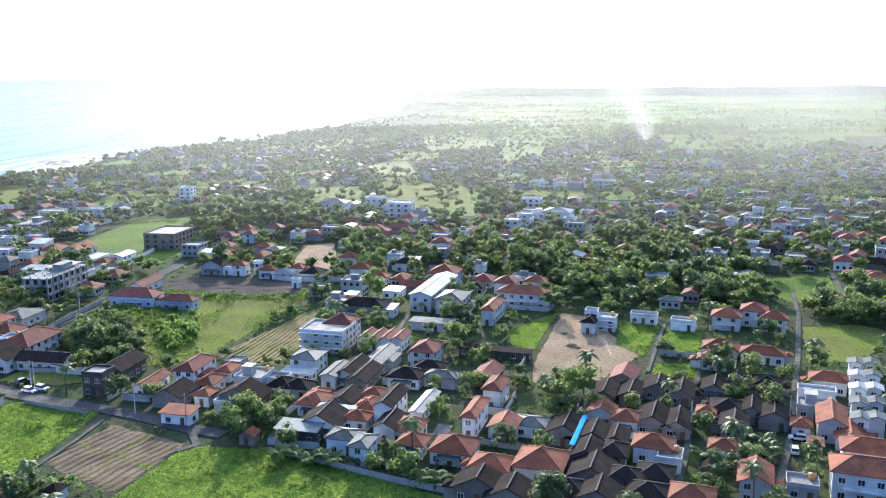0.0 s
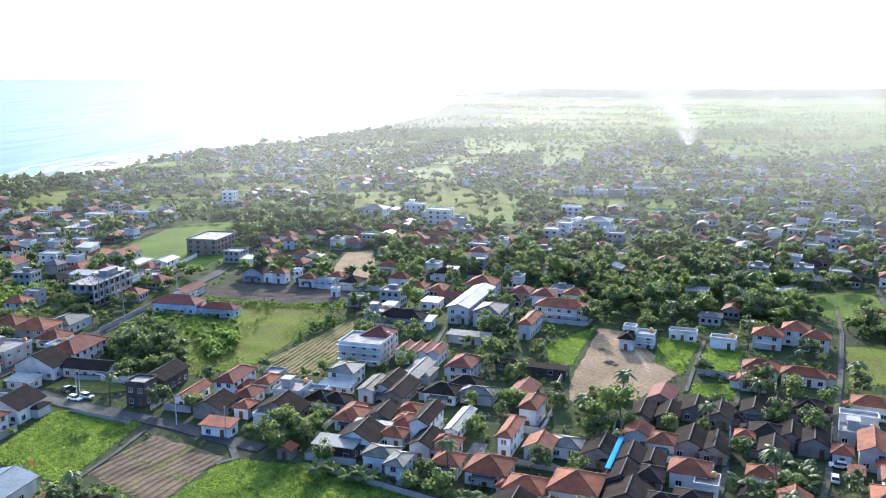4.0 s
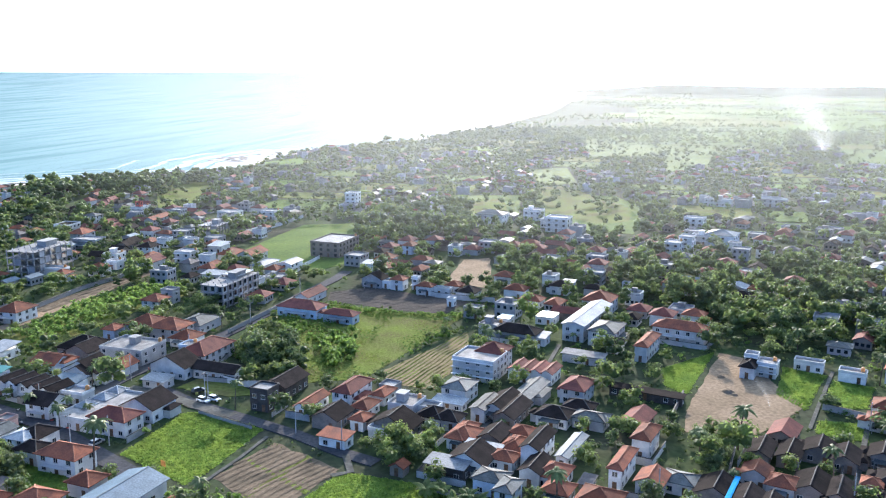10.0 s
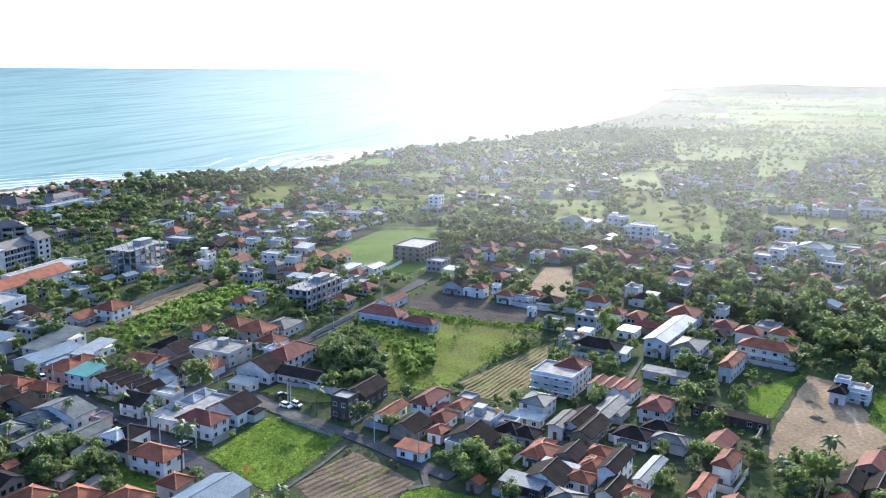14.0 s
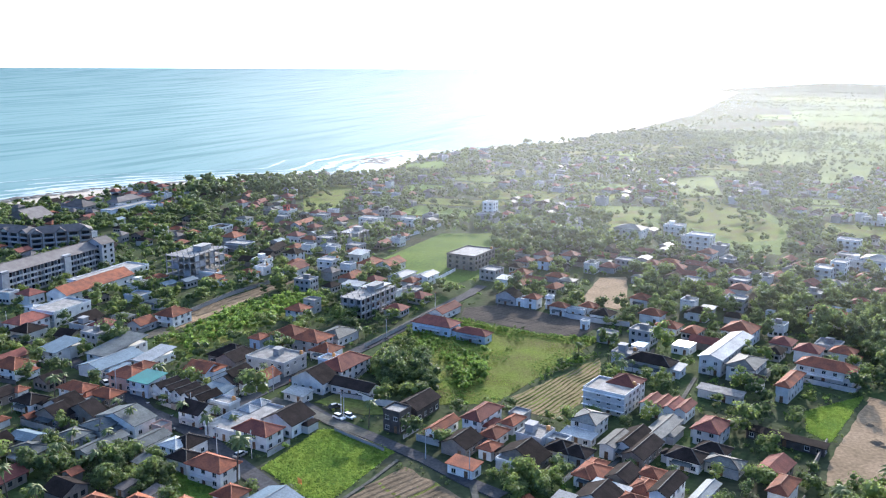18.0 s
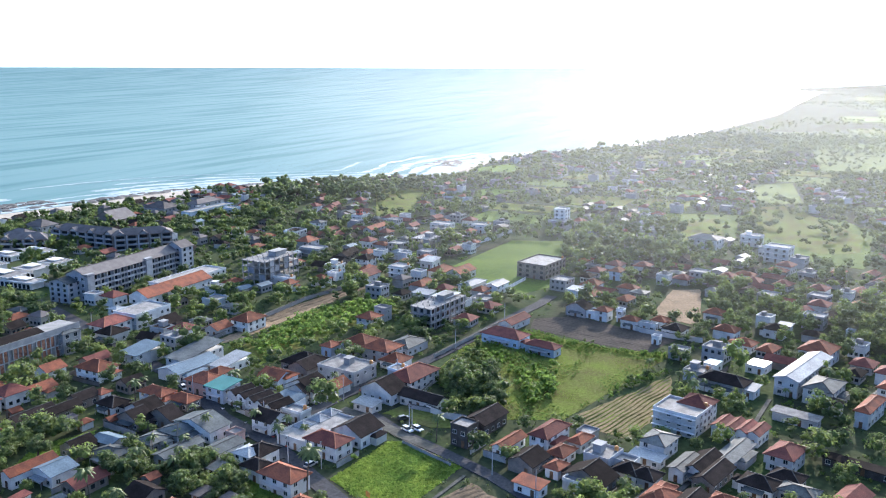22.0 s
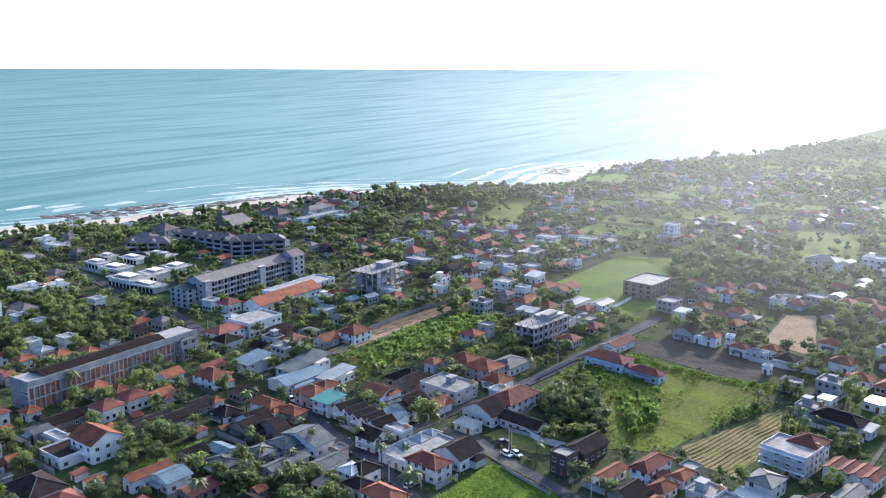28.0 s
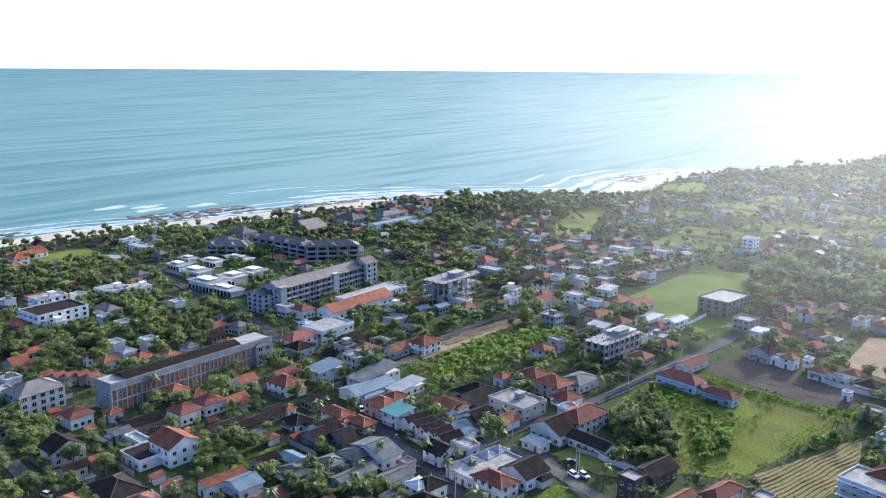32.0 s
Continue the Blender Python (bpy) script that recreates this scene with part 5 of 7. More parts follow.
house(-328.7, 265.0, 0, 8.0, 6.0, 4, "h", "g", "G")
house(-13.7, 265.1, -16, 3.4, 9.0, 4, "g", "m", "W")
house(-17.3, 265.7, -16, 3.4, 9.0, 4, "g", "m", "W")
house(-20.7, 266.3, -16, 3.4, 9.0, 4, "g", "m", "W")
house(-36.7, 266.4, -15, 14.0, 12.0, 6.8, "f", "c", "W")
house(-24.3, 266.9, -16, 3.4, 9.0, 4, "g", "m", "W")
house(-139.4, 269.8, -10, 5.0, 6.0, 3.2, "f", "c", "L")
house(-407.2, 271.3, 0, 10.0, 14.0, 5.6, "f", "c", "W")
house(-533.8, 272.0, 0, 12.0, 10.0, 4.8, "h", "o", "W")
house(-253.6, 273.0, -4, 8.0, 6.0, 3.2, "f", "d", "G")
house(-32.9, 273.2, -15, 9.0, 9.0, 7, "h", "m", "W")
house(-501.8, 276.1, 0, 10.0, 8.0, 3.15, "g", "k", "G")
house(-480.0, 278.0, 0, 9.0, 7.0, 3.15, "h", "o", "W")
house(-145.0, 279.0, -9, 8.6, 8.6, 3.2, "h", "o", "W")
house(-174.9, 280.9, -8, 5.0, 6.0, 4, "h", "o", "L")
house(110.8, 281.5, -23, 8.0, 7.0, 4.8, "h", "o", "W")
house(-258.4, 281.9, -3, 9.0, 8.0, 3.15, "g", "d", "B")
house(49.3, 282.6, -20, 4.4, 8.0, 4, "h", "d", "W")
house(-273.2, 282.7, -3, 13.4, 20.3, 6.4, "f", "c", "W")
house(-288.7, 283.1, -2, 5.0, 5.0, 4.8, "h", "w", "W")
house(81.0, 283.2, -21, 8.0, 4.5, 3.2, "f", "c", "W")
house(-545.1, 283.4, 0, 8.0, 26.0, 3.15, "g", "o", "W")
house(-232.2, 283.5, -5, 7.0, 9.0, 3.2, "g", "o", "G")
house(55.3, 284.0, -20, 6.0, 6.0, 4.4, "f", "c", "W")
house(96.1, 284.8, -22, 9.0, 8.0, 4.8, "h", "o", "W")
house(-3.8, 285.3, -17, 14.0, 4.0, 3.15, "s", "c", "G")
house(-154.4, 285.7, -9, 12.2, 10.4, 4.8, "h", "o", "G")
house(-164.8, 287.8, -8, 12.1, 11.1, 4.8, "h", "o", "G")
house(50.8, 287.9, -20, 4.0, 4.0, 5.6, "f", "c", "W")
house(-280.2, 288.7, -2, 5.0, 5.0, 5.6, "h", "w", "W")
house(106.7, 288.8, -23, 8.0, 8.0, 5.6, "h", "o", "W")
house(69.6, 291.4, -21, 9.0, 4.0, 3.2, "f", "c", "W")
house(-225.4, 295.3, -5, 9.4, 11.4, 4.8, "h", "o", "W")
house(17.6, 297.6, -18, 4.1, 17.1, 5.6, "h", "o", "W")
house(-149.5, 297.8, -9, 10.0, 14.0, 3.6, "h", "g", "G")
house(-333.0, 295.5, 0, 12.0, 9.0, 9.7, "g", "g", "G")
house(6.8, 299.1, -17, 5.0, 5.0, 4, "h", "d", "W")
house(-21.2, 304.1, -16, 8.0, 6.0, 3.2, "s", "w", "W")
house(-28.5, 306.3, -16, 16.0, 8.0, 4, "h", "d", "G")
house(3.7, 310.9, -17, 9.4, 14.5, 5.6, "h", "g", "W")
house(-38.6, 312.0, -15, 8.0, 7.0, 4, "f", "c", "G")
house(-491.8, 314.5, 0, 14.0, 10.0, 3.2, "f", "c", "G")
house(30.2, 316.5, -19, 18.4, 8.0, 5.6, "h", "o", "W")
house(-99.0, 317.0, -12, 13.0, 5.7, 3.6, "h", "m", "L")
house(-179.1, 319.6, -8, 8.0, 8.0, 4.8, "h", "o", "G")
house(-262.8, 319.7, -3, 9.0, 9.0, 3.2, "f", "c", "L")
house(-117.4, 323.7, -11, 17.7, 8.9, 4, "h", "m", "L")
house(-3.5, 324.8, -17, 8.0, 34.3, 6.4, "g", "w", "W")
house(-34.9, 325.7, -15, 5.0, 6.0, 3.2, "f", "p", "W")
house(-295.6, 326.6, -1, 11.9, 44.9, 4, "g", "o", "W")
house(-19.2, 331.7, -16, 7.0, 8.0, 3.2, "f", "p", "W")
house(-272.8, 331.8, -3, 7.0, 7.0, 5.2, "f", "c", "W")
house(-179.0, 331.8, -8, 6.0, 5.0, 5.6, "f", "c", "C")
house(-48.7, 333.7, -14, 7.0, 5.0, 4, "f", "c", "C")
hotel_block(-328.2, 334.9, 0, 13.5, 74.2, 12.4)
house(172.8, 338.3, -26, 8.0, 7.0, 4.8, "h", "o", "W")
frame_building_closed(-155.0, 339.5, -9, 10.4, 27.2, 9.7)
house(37.6, 341.3, -19, 8.0, 7.0, 4, "h", "o", "W")
house(-506.4, 343.5, 0, 16.0, 9.0, 4, "f", "c", "W")
house(167.4, 343.7, -26, 9.0, 7.0, 4.8, "h", "o", "W")
house(-300.1, 344.8, -1, 13.9, 41.9, 4.8, "f", "c", "W")
house(-121.5, 346.5, -11, 6.0, 16.0, 3.2, "g", "m", "W")
house(-60.4, 348.4, -14, 3.0, 3.0, 3.2, "f", "c", "W")
house(-529.2, 350.1, 0, 12.0, 9.0, 4, "f", "c", "W")
house(0.9, 352.7, -17, 11.3, 13.0, 5.6, "h", "o", "W")
house(-26.7, 355.1, -16, 8.0, 7.0, 3.2, "h", "o", "W")
house(-246.7, 357.6, -4, 6.0, 7.0, 4, "h", "o", "W")
house(-324.5, 366.5, -1, 11.0, 9.0, 14.4, "g", "n", "G")
house(-172.6, 360.9, -8, 9.0, 6.0, 6.4, "s", "w", "W")
house(-55.3, 363.8, -14, 8.0, 8.0, 3.2, "h", "d", "W")
house(-68.4, 365.8, -13, 10.0, 3.0, 3.2, "f", "c", "W")
house(-257.4, 366.1, -3, 14.0, 5.0, 4, "f", "c", "W")
house(-75.1, 366.3, -13, 7.0, 5.0, 4, "h", "o", "W")
house(-35.2, 368.6, -15, 9.0, 7.0, 4, "h", "o", "W")
frame_building(-267.8, 371.6, -3, 14.6, 27.6, 13)
house(-236.9, 372.1, -5, 8.0, 7.0, 4, "h", "o", "W")
house(-88.8, 373.3, -12, 6.0, 6.0, 4.8, "h", "o", "W")
house(-81.1, 373.6, -13, 3.0, 3.0, 5.6, "f", "c", "W")
house(-63.6, 373.7, -14, 6.0, 6.0, 3.2, "h", "o", "W")
house(60.3, 374.3, -20, 9.0, 7.0, 4, "h", "d", "W")
house(-94.5, 374.8, -12, 5.0, 5.0, 3.2, "f", "c", "W")
house(-101.0, 376.3, -12, 10.0, 7.0, 4, "g", "d", "G")
house(-16.5, 379.0, -16, 8.0, 7.0, 4, "h", "d", "W")
house(-467.6, 384.1, 0, 18.0, 12.0, 6.4, "h", "k", "W")
house(-13.2, 385.1, -16, 5.0, 5.0, 4, "s", "w", "W")
house(-153.4, 385.8, -9, 6.0, 7.0, 4, "h", "o", "W")
house(-184.9, 385.9, -7, 7.0, 14.0, 4, "h", "o", "G")
house(-237.2, 386.4, -5, 6.0, 6.0, 4, "f", "c", "W")
house(80.9, 387.5, -21, 8.0, 7.0, 4, "h", "o", "W")
house(59.8, 387.9, -20, 8.0, 8.0, 4.8, "g", "w", "W")
house(70.2, 389.1, -21, 9.0, 8.0, 4, "h", "o", "W")
house(12.4, 390.5, -18, 3.0, 3.0, 3.2, "f", "c", "W")
house(36.1, 390.9, -19, 14.0, 9.0, 4.8, "h", "o", "W")
house(-221.0, 391.7, -5, 9.0, 12.0, 4, "g", "m", "W")
house(-42.9, 392.8, -15, 8.0, 7.0, 4, "h", "o", "W")
house(-162.6, 396.9, -8, 7.0, 16.0, 4, "h", "b", "W")
house(-149.6, 397.4, -9, 7.0, 12.0, 4.8, "g", "b", "W")
house(-245.2, 399.2, -4, 8.0, 8.0, 4.8, "f", "c", "W")
house(-111.5, 406.9, -11, 6.0, 6.0, 4, "s", "w", "L")
house(-209.5, 407.9, -6, 9.0, 9.0, 5.6, "f", "c", "W")
house(119.8, 410.1, -23, 6.0, 6.0, 2.7, "h", "o", "W")
house(-482.4, 412.0, 0, 16.0, 14.0, 6.4, "h", "k", "G")
house(-188.8, 416.9, -7, 9.0, 13.0, 4, "h", "o", "G")
house(-178.1, 418.2, -8, 9.0, 16.0, 4, "g", "o", "W")
house(-238.1, 421.1, -5, 8.0, 9.0, 4.8, "h", "d", "W")
house(-106.8, 422.1, -11, 8.0, 8.0, 4, "h", "o", "W")
house(-280.3, 432.4, -2, 14.0, 10.0, 4.8, "f", "c", "G")
house(-204.4, 435.2, -6, 8.0, 9.0, 4, "s", "w", "W")
house(-141.4, 444.3, -10, 17.0, 24.0, 7.6, "f", "c", "B")
house(-294.1, 446.9, -2, 9.0, 12.0, 5.6, "h", "o", "G")
house(-230.8, 448.1, -5, 8.0, 10.0, 4, "h", "b", "W")
house(43.2, 451.0, -19, 8.0, 9.0, 4.8, "h", "g", "W")
house(-101.2, 451.6, -12, 6.0, 8.0, 4.8, "h", "o", "L")
house(-469.7, 465.0, 0, 22.0, 20.0, 4.0, "g", "n", "B")
house(38.9, 470.1, -19, 8.0, 10.0, 7.9, "f", "c", "W")
house(-321.3, 474.0, -0, 10.0, 12.0, 4.8, "f", "d", "W")
house(-405.3, 475.7, 0, 6.0, 10.0, 4, "g", "b", "W")
house(86.7, 477.3, -22, 8.0, 8.0, 4.8, "h", "d", "W")
house(46.4, 478.5, -19, 7.0, 9.0, 9.7, "f", "c", "W")
frame_building(-229.8, 483.1, -5, 12.0, 14.0, 6.4)
house(-462.3, 504.5, 0, 20.0, 16.0, 6.4, "h", "k", "G")
house(-279.4, 507.3, -2, 6.0, 22.0, 4.8, "g", "o", "G")
house(56.5, 507.4, -20, 9.0, 6.0, 5.6, "f", "c", "W")
house(-325.2, 507.8, 0, 9.0, 9.0, 4.8, "h", "g", "W")
house(68.6, 510.2, -21, 16.0, 14.0, 6.4, "h", "b", "L")
house(-426.1, 514.3, 0, 8.3, 49.6, 6.4, "f", "c", "L")
house(-109.7, 516.4, -11, 18.0, 10.0, 4, "f", "c", "G")
house(-411.0, 523.0, 0, 8.0, 10.0, 6.4, "f", "c", "L")
house(-25.6, 534.0, -16, 14.0, 10.0, 8.8, "f", "c", "W")
house(-307.9, 535.2, -1, 3.5, 3.5, 9.7, "f", "r", "R")
house(-308.2, 537.6, -1, 8.0, 12.0, 6.4, "f", "c", "W")
house(-243.9, 538.6, -4, 14.0, 10.0, 4.8, "f", "c", "W")
house(-449.9, 538.6, 0, 10.0, 28.0, 6.4, "h", "k", "G")
house(-142.5, 545.1, -10, 20.0, 10.0, 4.8, "h", "g", "W")
house(-218.3, 546.3, -6, 10.0, 10.0, 4.8, "f", "c", "W")
house(57.5, 553.8, -20, 12.0, 8.0, 7.9, "f", "c", "W")
house(-69.9, 557.0, -13, 18.0, 14.0, 6.4, "h", "g", "W")
house(-171.0, 575.8, -8, 12.0, 14.0, 6.4, "f", "c", "G")
house(-44.3, 576.2, -15, 12.0, 9.0, 6.4, "f", "c", "W")
house(-105.7, 580.1, -11, 22.0, 14.0, 4.8, "f", "c", "W")
house(-172.5, 585.2, -8, 8.0, 9.0, 13, "f", "c", "W")
house(85.0, 663.7, -21, 20.0, 8.0, 4.8, "f", "c", "W")
house(121.5, 669.4, -23, 24.0, 10.0, 5.6, "h", "b", "W")


# narrow gabled shops along the street
house(-175.9, 225.1, -15, 4.6, 8.0, 4.4, "g", "d", "W", "row of shops")
house(-171.2, 223.9, -15, 4.6, 8.0, 4.4, "g", "d", "W", "row of shops")
house(-166.6, 222.7, -15, 4.6, 8.0, 4.4, "g", "d", "W", "row of shops")
house(-162.0, 221.4, -15, 4.6, 8.0, 4.4, "g", "d", "W", "row of shops")
house(-157.4, 220.2, -15, 4.6, 8.0, 4.4, "g", "d", "W", "row of shops")

# the resort by the beach
resort_wing((-450.4, 392.7), (-400.0, 393.4), 12, 9)
resort_wing((-395.8, 390.1), (-372.7, 414.8), 12, 9.6)
resort_wing((-462.8, 363.6), (-439.6, 378.3), 12, 6.2)
resort_pavilion(-443.0, 326.1, 0, 14.3, 9.5, 3.6)
resort_pavilion(-419.9, 321.8, 0, 18.2, 12.2, 4.2)
resort_pavilion(-435.6, 346.7, 0, 16.9, 9.5, 3.4)
resort_pavilion(-428.3, 361.9, 0, 22.1, 8.1, 3.6)
resort_pavilion(-391.3, 307.6, 0, 22.1, 13.5, 4.8)
resort_pavilion(-391.0, 325.7, 0, 15.6, 13.5, 4.4)
resort_pavilion(-394.1, 343.7, 0, 14.3, 12.2, 3.8)
resort_pavilion(-373.7, 305.9, 0, 20.8, 9.5, 3.4)
resort_pavilion(-454.0, 341.9, 0, 11.7, 8.1, 3.2)


# ---- single things of note ----
def car(x, y, rot, paint, label):
    """A parked car: body, cabin glass, four wheels, lamps."""
    thing = new("car")
    body = Build().add([(-2.15, -0.85, 0.35), (2.15, -0.85, 0.35), (2.15, 0.85, 0.35), (-2.15, 0.85, 0.35), (-2.2, -0.87, 0.7), (2.2, -0.87, 0.65), (2.2, 0.87, 0.65), (-2.2, 0.87, 0.7), (-2.1, -0.8, 1.0), (2.0, -0.8, 0.85), (2.0, 0.8, 0.85), (-2.1, 0.8, 1.0)],
        [(3, 2, 1, 0), (0, 1, 5, 4), (1, 2, 6, 5), (2, 3, 7, 6), (3, 0, 4, 7), (4, 5, 9, 8), (5, 6, 10, 9), (6, 7, 11, 10), (7, 4, 8, 11), (8, 9, 10, 11)])
    body.add([(-1.6, -0.68, 1.55), (0.5, -0.68, 1.55), (0.5, 0.68, 1.55), (-1.6, 0.68, 1.55), (-1.5, -0.62, 1.62), (0.4, -0.62, 1.62), (0.4, 0.62, 1.62), (-1.5, 0.62, 1.62)], [(3, 2, 1, 0), (4, 5, 6, 7), (0, 1, 5, 4), (1, 2, 6, 5), (2, 3, 7, 6), (3, 0, 4, 7)])
    part("body", once(("carbody", paint.name), lambda: body.mesh("body", paint)), thing)
    part("cabin_glass", once("carglass", lambda: Build().add([(-2.0, -0.79, 1.0), (1.1, -0.79, 0.92), (1.1, 0.79, 0.92), (-2.0, 0.79, 1.0), (-1.6, -0.68, 1.56), (0.5, -0.68, 1.56), (0.5, 0.68, 1.56), (-1.6, 0.68, 1.56)], [(0, 1, 5, 4), (1, 2, 6, 5), (2, 3, 7, 6), (3, 0, 4, 7)]).mesh("cabin_glass", GLASS)), thing)

    def wheel_mesh():
        n = 12
        v = [(0.33 * math.cos(2 * math.pi * k / n), s, 0.33 + 0.33 * math.sin(2 * math.pi * k / n)) for s in (-0.1, 0.1) for k in range(n)]
        return mesh_of("wheel", v, [(k, (k + 1) % n, n + (k + 1) % n, n + k) for k in range(n)] + [tuple(range(n))[::-1], tuple(range(n, 2 * n))], RUBBER)

    for wx in (-1.35, 1.3):
        for wy in (-0.8, 0.8):
            part("wheel", once("wheel", wheel_mesh), thing, "", pose(wx, wy, 0))
    for wy in (-0.6, 0.6):
        part("headlight", once("headlight", lambda: Build().box(2.15, 2.21, -0.2, 0.2, 0.62, 0.78).mesh("headlight", FRAME)), thing, "", pose(0, wy, 0))
    thing.matrix_basis = pose(x, y, 0.16, 0, 0, rot)
    return tagged(thing, label, "car", "parked cars")


car(-114.1, 227.3, -22, CARPAINT, "white car parked on the lane by the grass plot")
car(-111.4, 229.0, -22, CARPAINT, "white car parked on the lane by the grass plot")
car(-128.2, 194.0, 80, SILVERPAINT, "silver car parked before a white house")
car(82.8, 191.1, 160, CARPAINT, "white car parked beside the lane")
car(79.3, 184.3, 70, CARPAINT, "white car on the lane between houses")
car(76.1, 246.2, 70, DARKPAINT, "dark car at the lane end")
car(-241.2, 124.7, 10, SILVERPAINT, "silver car parked in a yard")
car(-231.8, 121.1, 10, CARPAINT, "white car parked in a yard")
car(-148.9, 178.6, 80, CARPAINT, "white car parked at the kerb")
car(-157.9, 202.7, -35, DARKPAINT, "dark car on the main road")
car(-142.9, 227.7, 82, CARPAINT, "white car on the main road")
car(-125.8, 329.9, 82, SILVERPAINT, "silver car on the main road")
car(-201.8, 226.2, -35, CARPAINT, "white car at the kerb")
car(-119.2, 234.6, 60, DARKPAINT, "dark car parked under trees")


def pole(x, y, high=8.5):
    """A concrete power pole with a cross-arm and insulators."""
    thing = new("power_pole")
    n = 8
    v = [(r * math.cos(2 * math.pi * k / n), r * math.sin(2 * math.pi * k / n), z) for r, z in ((0.16, -0.1), (0.1, high)) for k in range(n)]
    part("shaft", once(("shaft", high), lambda: mesh_of("shaft", v, [(k, (k + 1) % n, n + (k + 1) % n, n + k) for k in range(n)] + [tuple(range(n, 2 * n))], WALL["G"])), thing)
    part("cross_arm", once("arm", lambda: Build().box(-0.9, 0.9, -0.06, 0.06, -0.06, 0.06).mesh("cross_arm", CAP_DARK)), thing, "", pose(0, 0.14, high - 0.5))
    for s in (-0.8, 0, 0.8):
        part("insulator", once("insulator", lambda: Build().box(-0.05, 0.05, -0.05, 0.05, 0.06, 0.26).mesh("insulator", CAP)), thing, "", pose(s, 0.14, high - 0.5))
    thing.matrix_basis = pose(x, y, 0, 0, 0, 80)
    return tagged(thing, "grey concrete power pole beside the road", "power pole", "power poles")


pole(-135.2, 193.1)
pole(-124.7, 194.2)
pole(-113.3, 229.0)
pole(-114.6, 229.7)
pole(15.5, 189.3)
pole(-157.1, 212.0)
pole(-145.1, 240.6)
pole(-137.3, 265.3)
pole(-132.3, 306.4)
pole(-128.2, 351.6)
pole(-193.4, 221.4)
pole(-225.1, 235.7)
pole(-282.7, 262.7)
pole(-79.1, 210.4)
pole(-63.8, 202.7)
pole(74.8, 241.6)
pole(58.7, 194.9)
pole(115.0, 271.3)
pole(83.3, 197.8)


def garden_wall(label, wide, high, mat, *pts):
    """A compound wall with a coping along a bent line."""
    b, cap = Build(), Build()
    for p, q in zip(pts, pts[1:]):
        a, c = Vector((*p, 0)), Vector((*q, 0))
        t = (c - a).normalized() * wide / 2
        s = Vector((t.y, -t.x, 0))
        for out, g, z0, z1 in ((b, 1.0, 0.0, high), (cap, 1.5, high, high + 0.12)):
            out.add([a - t + s * g + Vector((0, 0, z0)), c + t + s * g + Vector((0, 0, z0)), c + t - s * g + Vector((0, 0, z0)), a - t - s * g + Vector((0, 0, z0)), a - t + s * g + Vector((0, 0, z1)), c + t + s * g + Vector((0, 0, z1)), c + t - s * g + Vector((0, 0, z1)), a - t - s * g + Vector((0, 0, z1))],
                [(3, 2, 1, 0), (4, 5, 6, 7), (0, 1, 5, 4), (1, 2, 6, 5), (2, 3, 7, 6), (3, 0, 4, 7)])
    thing = tagged(new("garden_wall"), label, "wall", "garden walls")
    part("wall", b.mesh("wall", mat), thing)
    part("coping", cap.mesh("coping", CAP_DARK), thing)
    return thing


garden_wall("white plastered wall along the dark field", 0.3, 2.2, WALL["W"], (-76.9, 367.2), (-69.8, 361.3), (-56.9, 358.3), (-43.4, 357.6))
garden_wall("grey block wall along the meadow", 0.25, 1.6, WALL["G"], (-126.9, 292.8), (-122.0, 244.2), (-105.9, 243.4))
garden_wall("white painted wall with faded mural beside the yard", 0.25, 2.4, WALL["W"], (-126.6, 249.4), (-110.2, 242.2), (-100.2, 241.4))
garden_wall("low grey wall along the lane", 0.25, 1.1, WALL["G"], (-111.5, 218.9), (-92.1, 211.0))
garden_wall("dark stone wall along the long earth strip", 0.4, 1.8, WALL["C"], (-229.0, 274.9), (-228.6, 302.6), (-228.5, 344.0), (-219.7, 389.7))
garden_wall("grey concrete wall behind the row of houses", 0.25, 2.4, WALL["C"], (-248.4, 185.8), (-243.7, 203.0), (-240.8, 207.3))
garden_wall("pale concrete wall along the lane", 0.25, 2.0, WALL["C"], (77.0, 249.3), (66.0, 256.1))
garden_wall("grey wall between gardens", 0.25, 2.0, WALL["G"], (67.9, 234.5), (51.9, 185.5), (45.7, 166.3))
garden_wall("grey wall between gardens", 0.25, 2.0, WALL["G"], (36.8, 221.8), (29.2, 189.0))
garden_wall("mossy grey wall of the front gardens", 0.25, 1.6, WALL["C"], (-37.0, 185.7), (-10.5, 171.1), (4.9, 164.0))
garden_wall("grey wall along the hotel yard", 0.25, 2.2, WALL["G"], (-311.7, 378.8), (-350.0, 309.3), (-446.3, 317.6))
garden_wall("white wall of the street compound", 0.25, 2.0, WALL["W"], (-153.2, 363.1), (-147.1, 395.5), (-144.9, 428.0))
garden_wall("white wall of the far green field", 0.25, 2.4, WALL["W"], (-206.0, 497.6), (-200.9, 521.1), (-197.3, 550.8))
garden_wall("brown wall of the palm garden", 0.25, 2.0, WALL["B"], (26.7, 259.0), (20.6, 234.7))
garden_wall("grey wall beside the main road", 0.25, 1.8, WALL["G"], (-135.7, 293.4), (-127.8, 347.0))


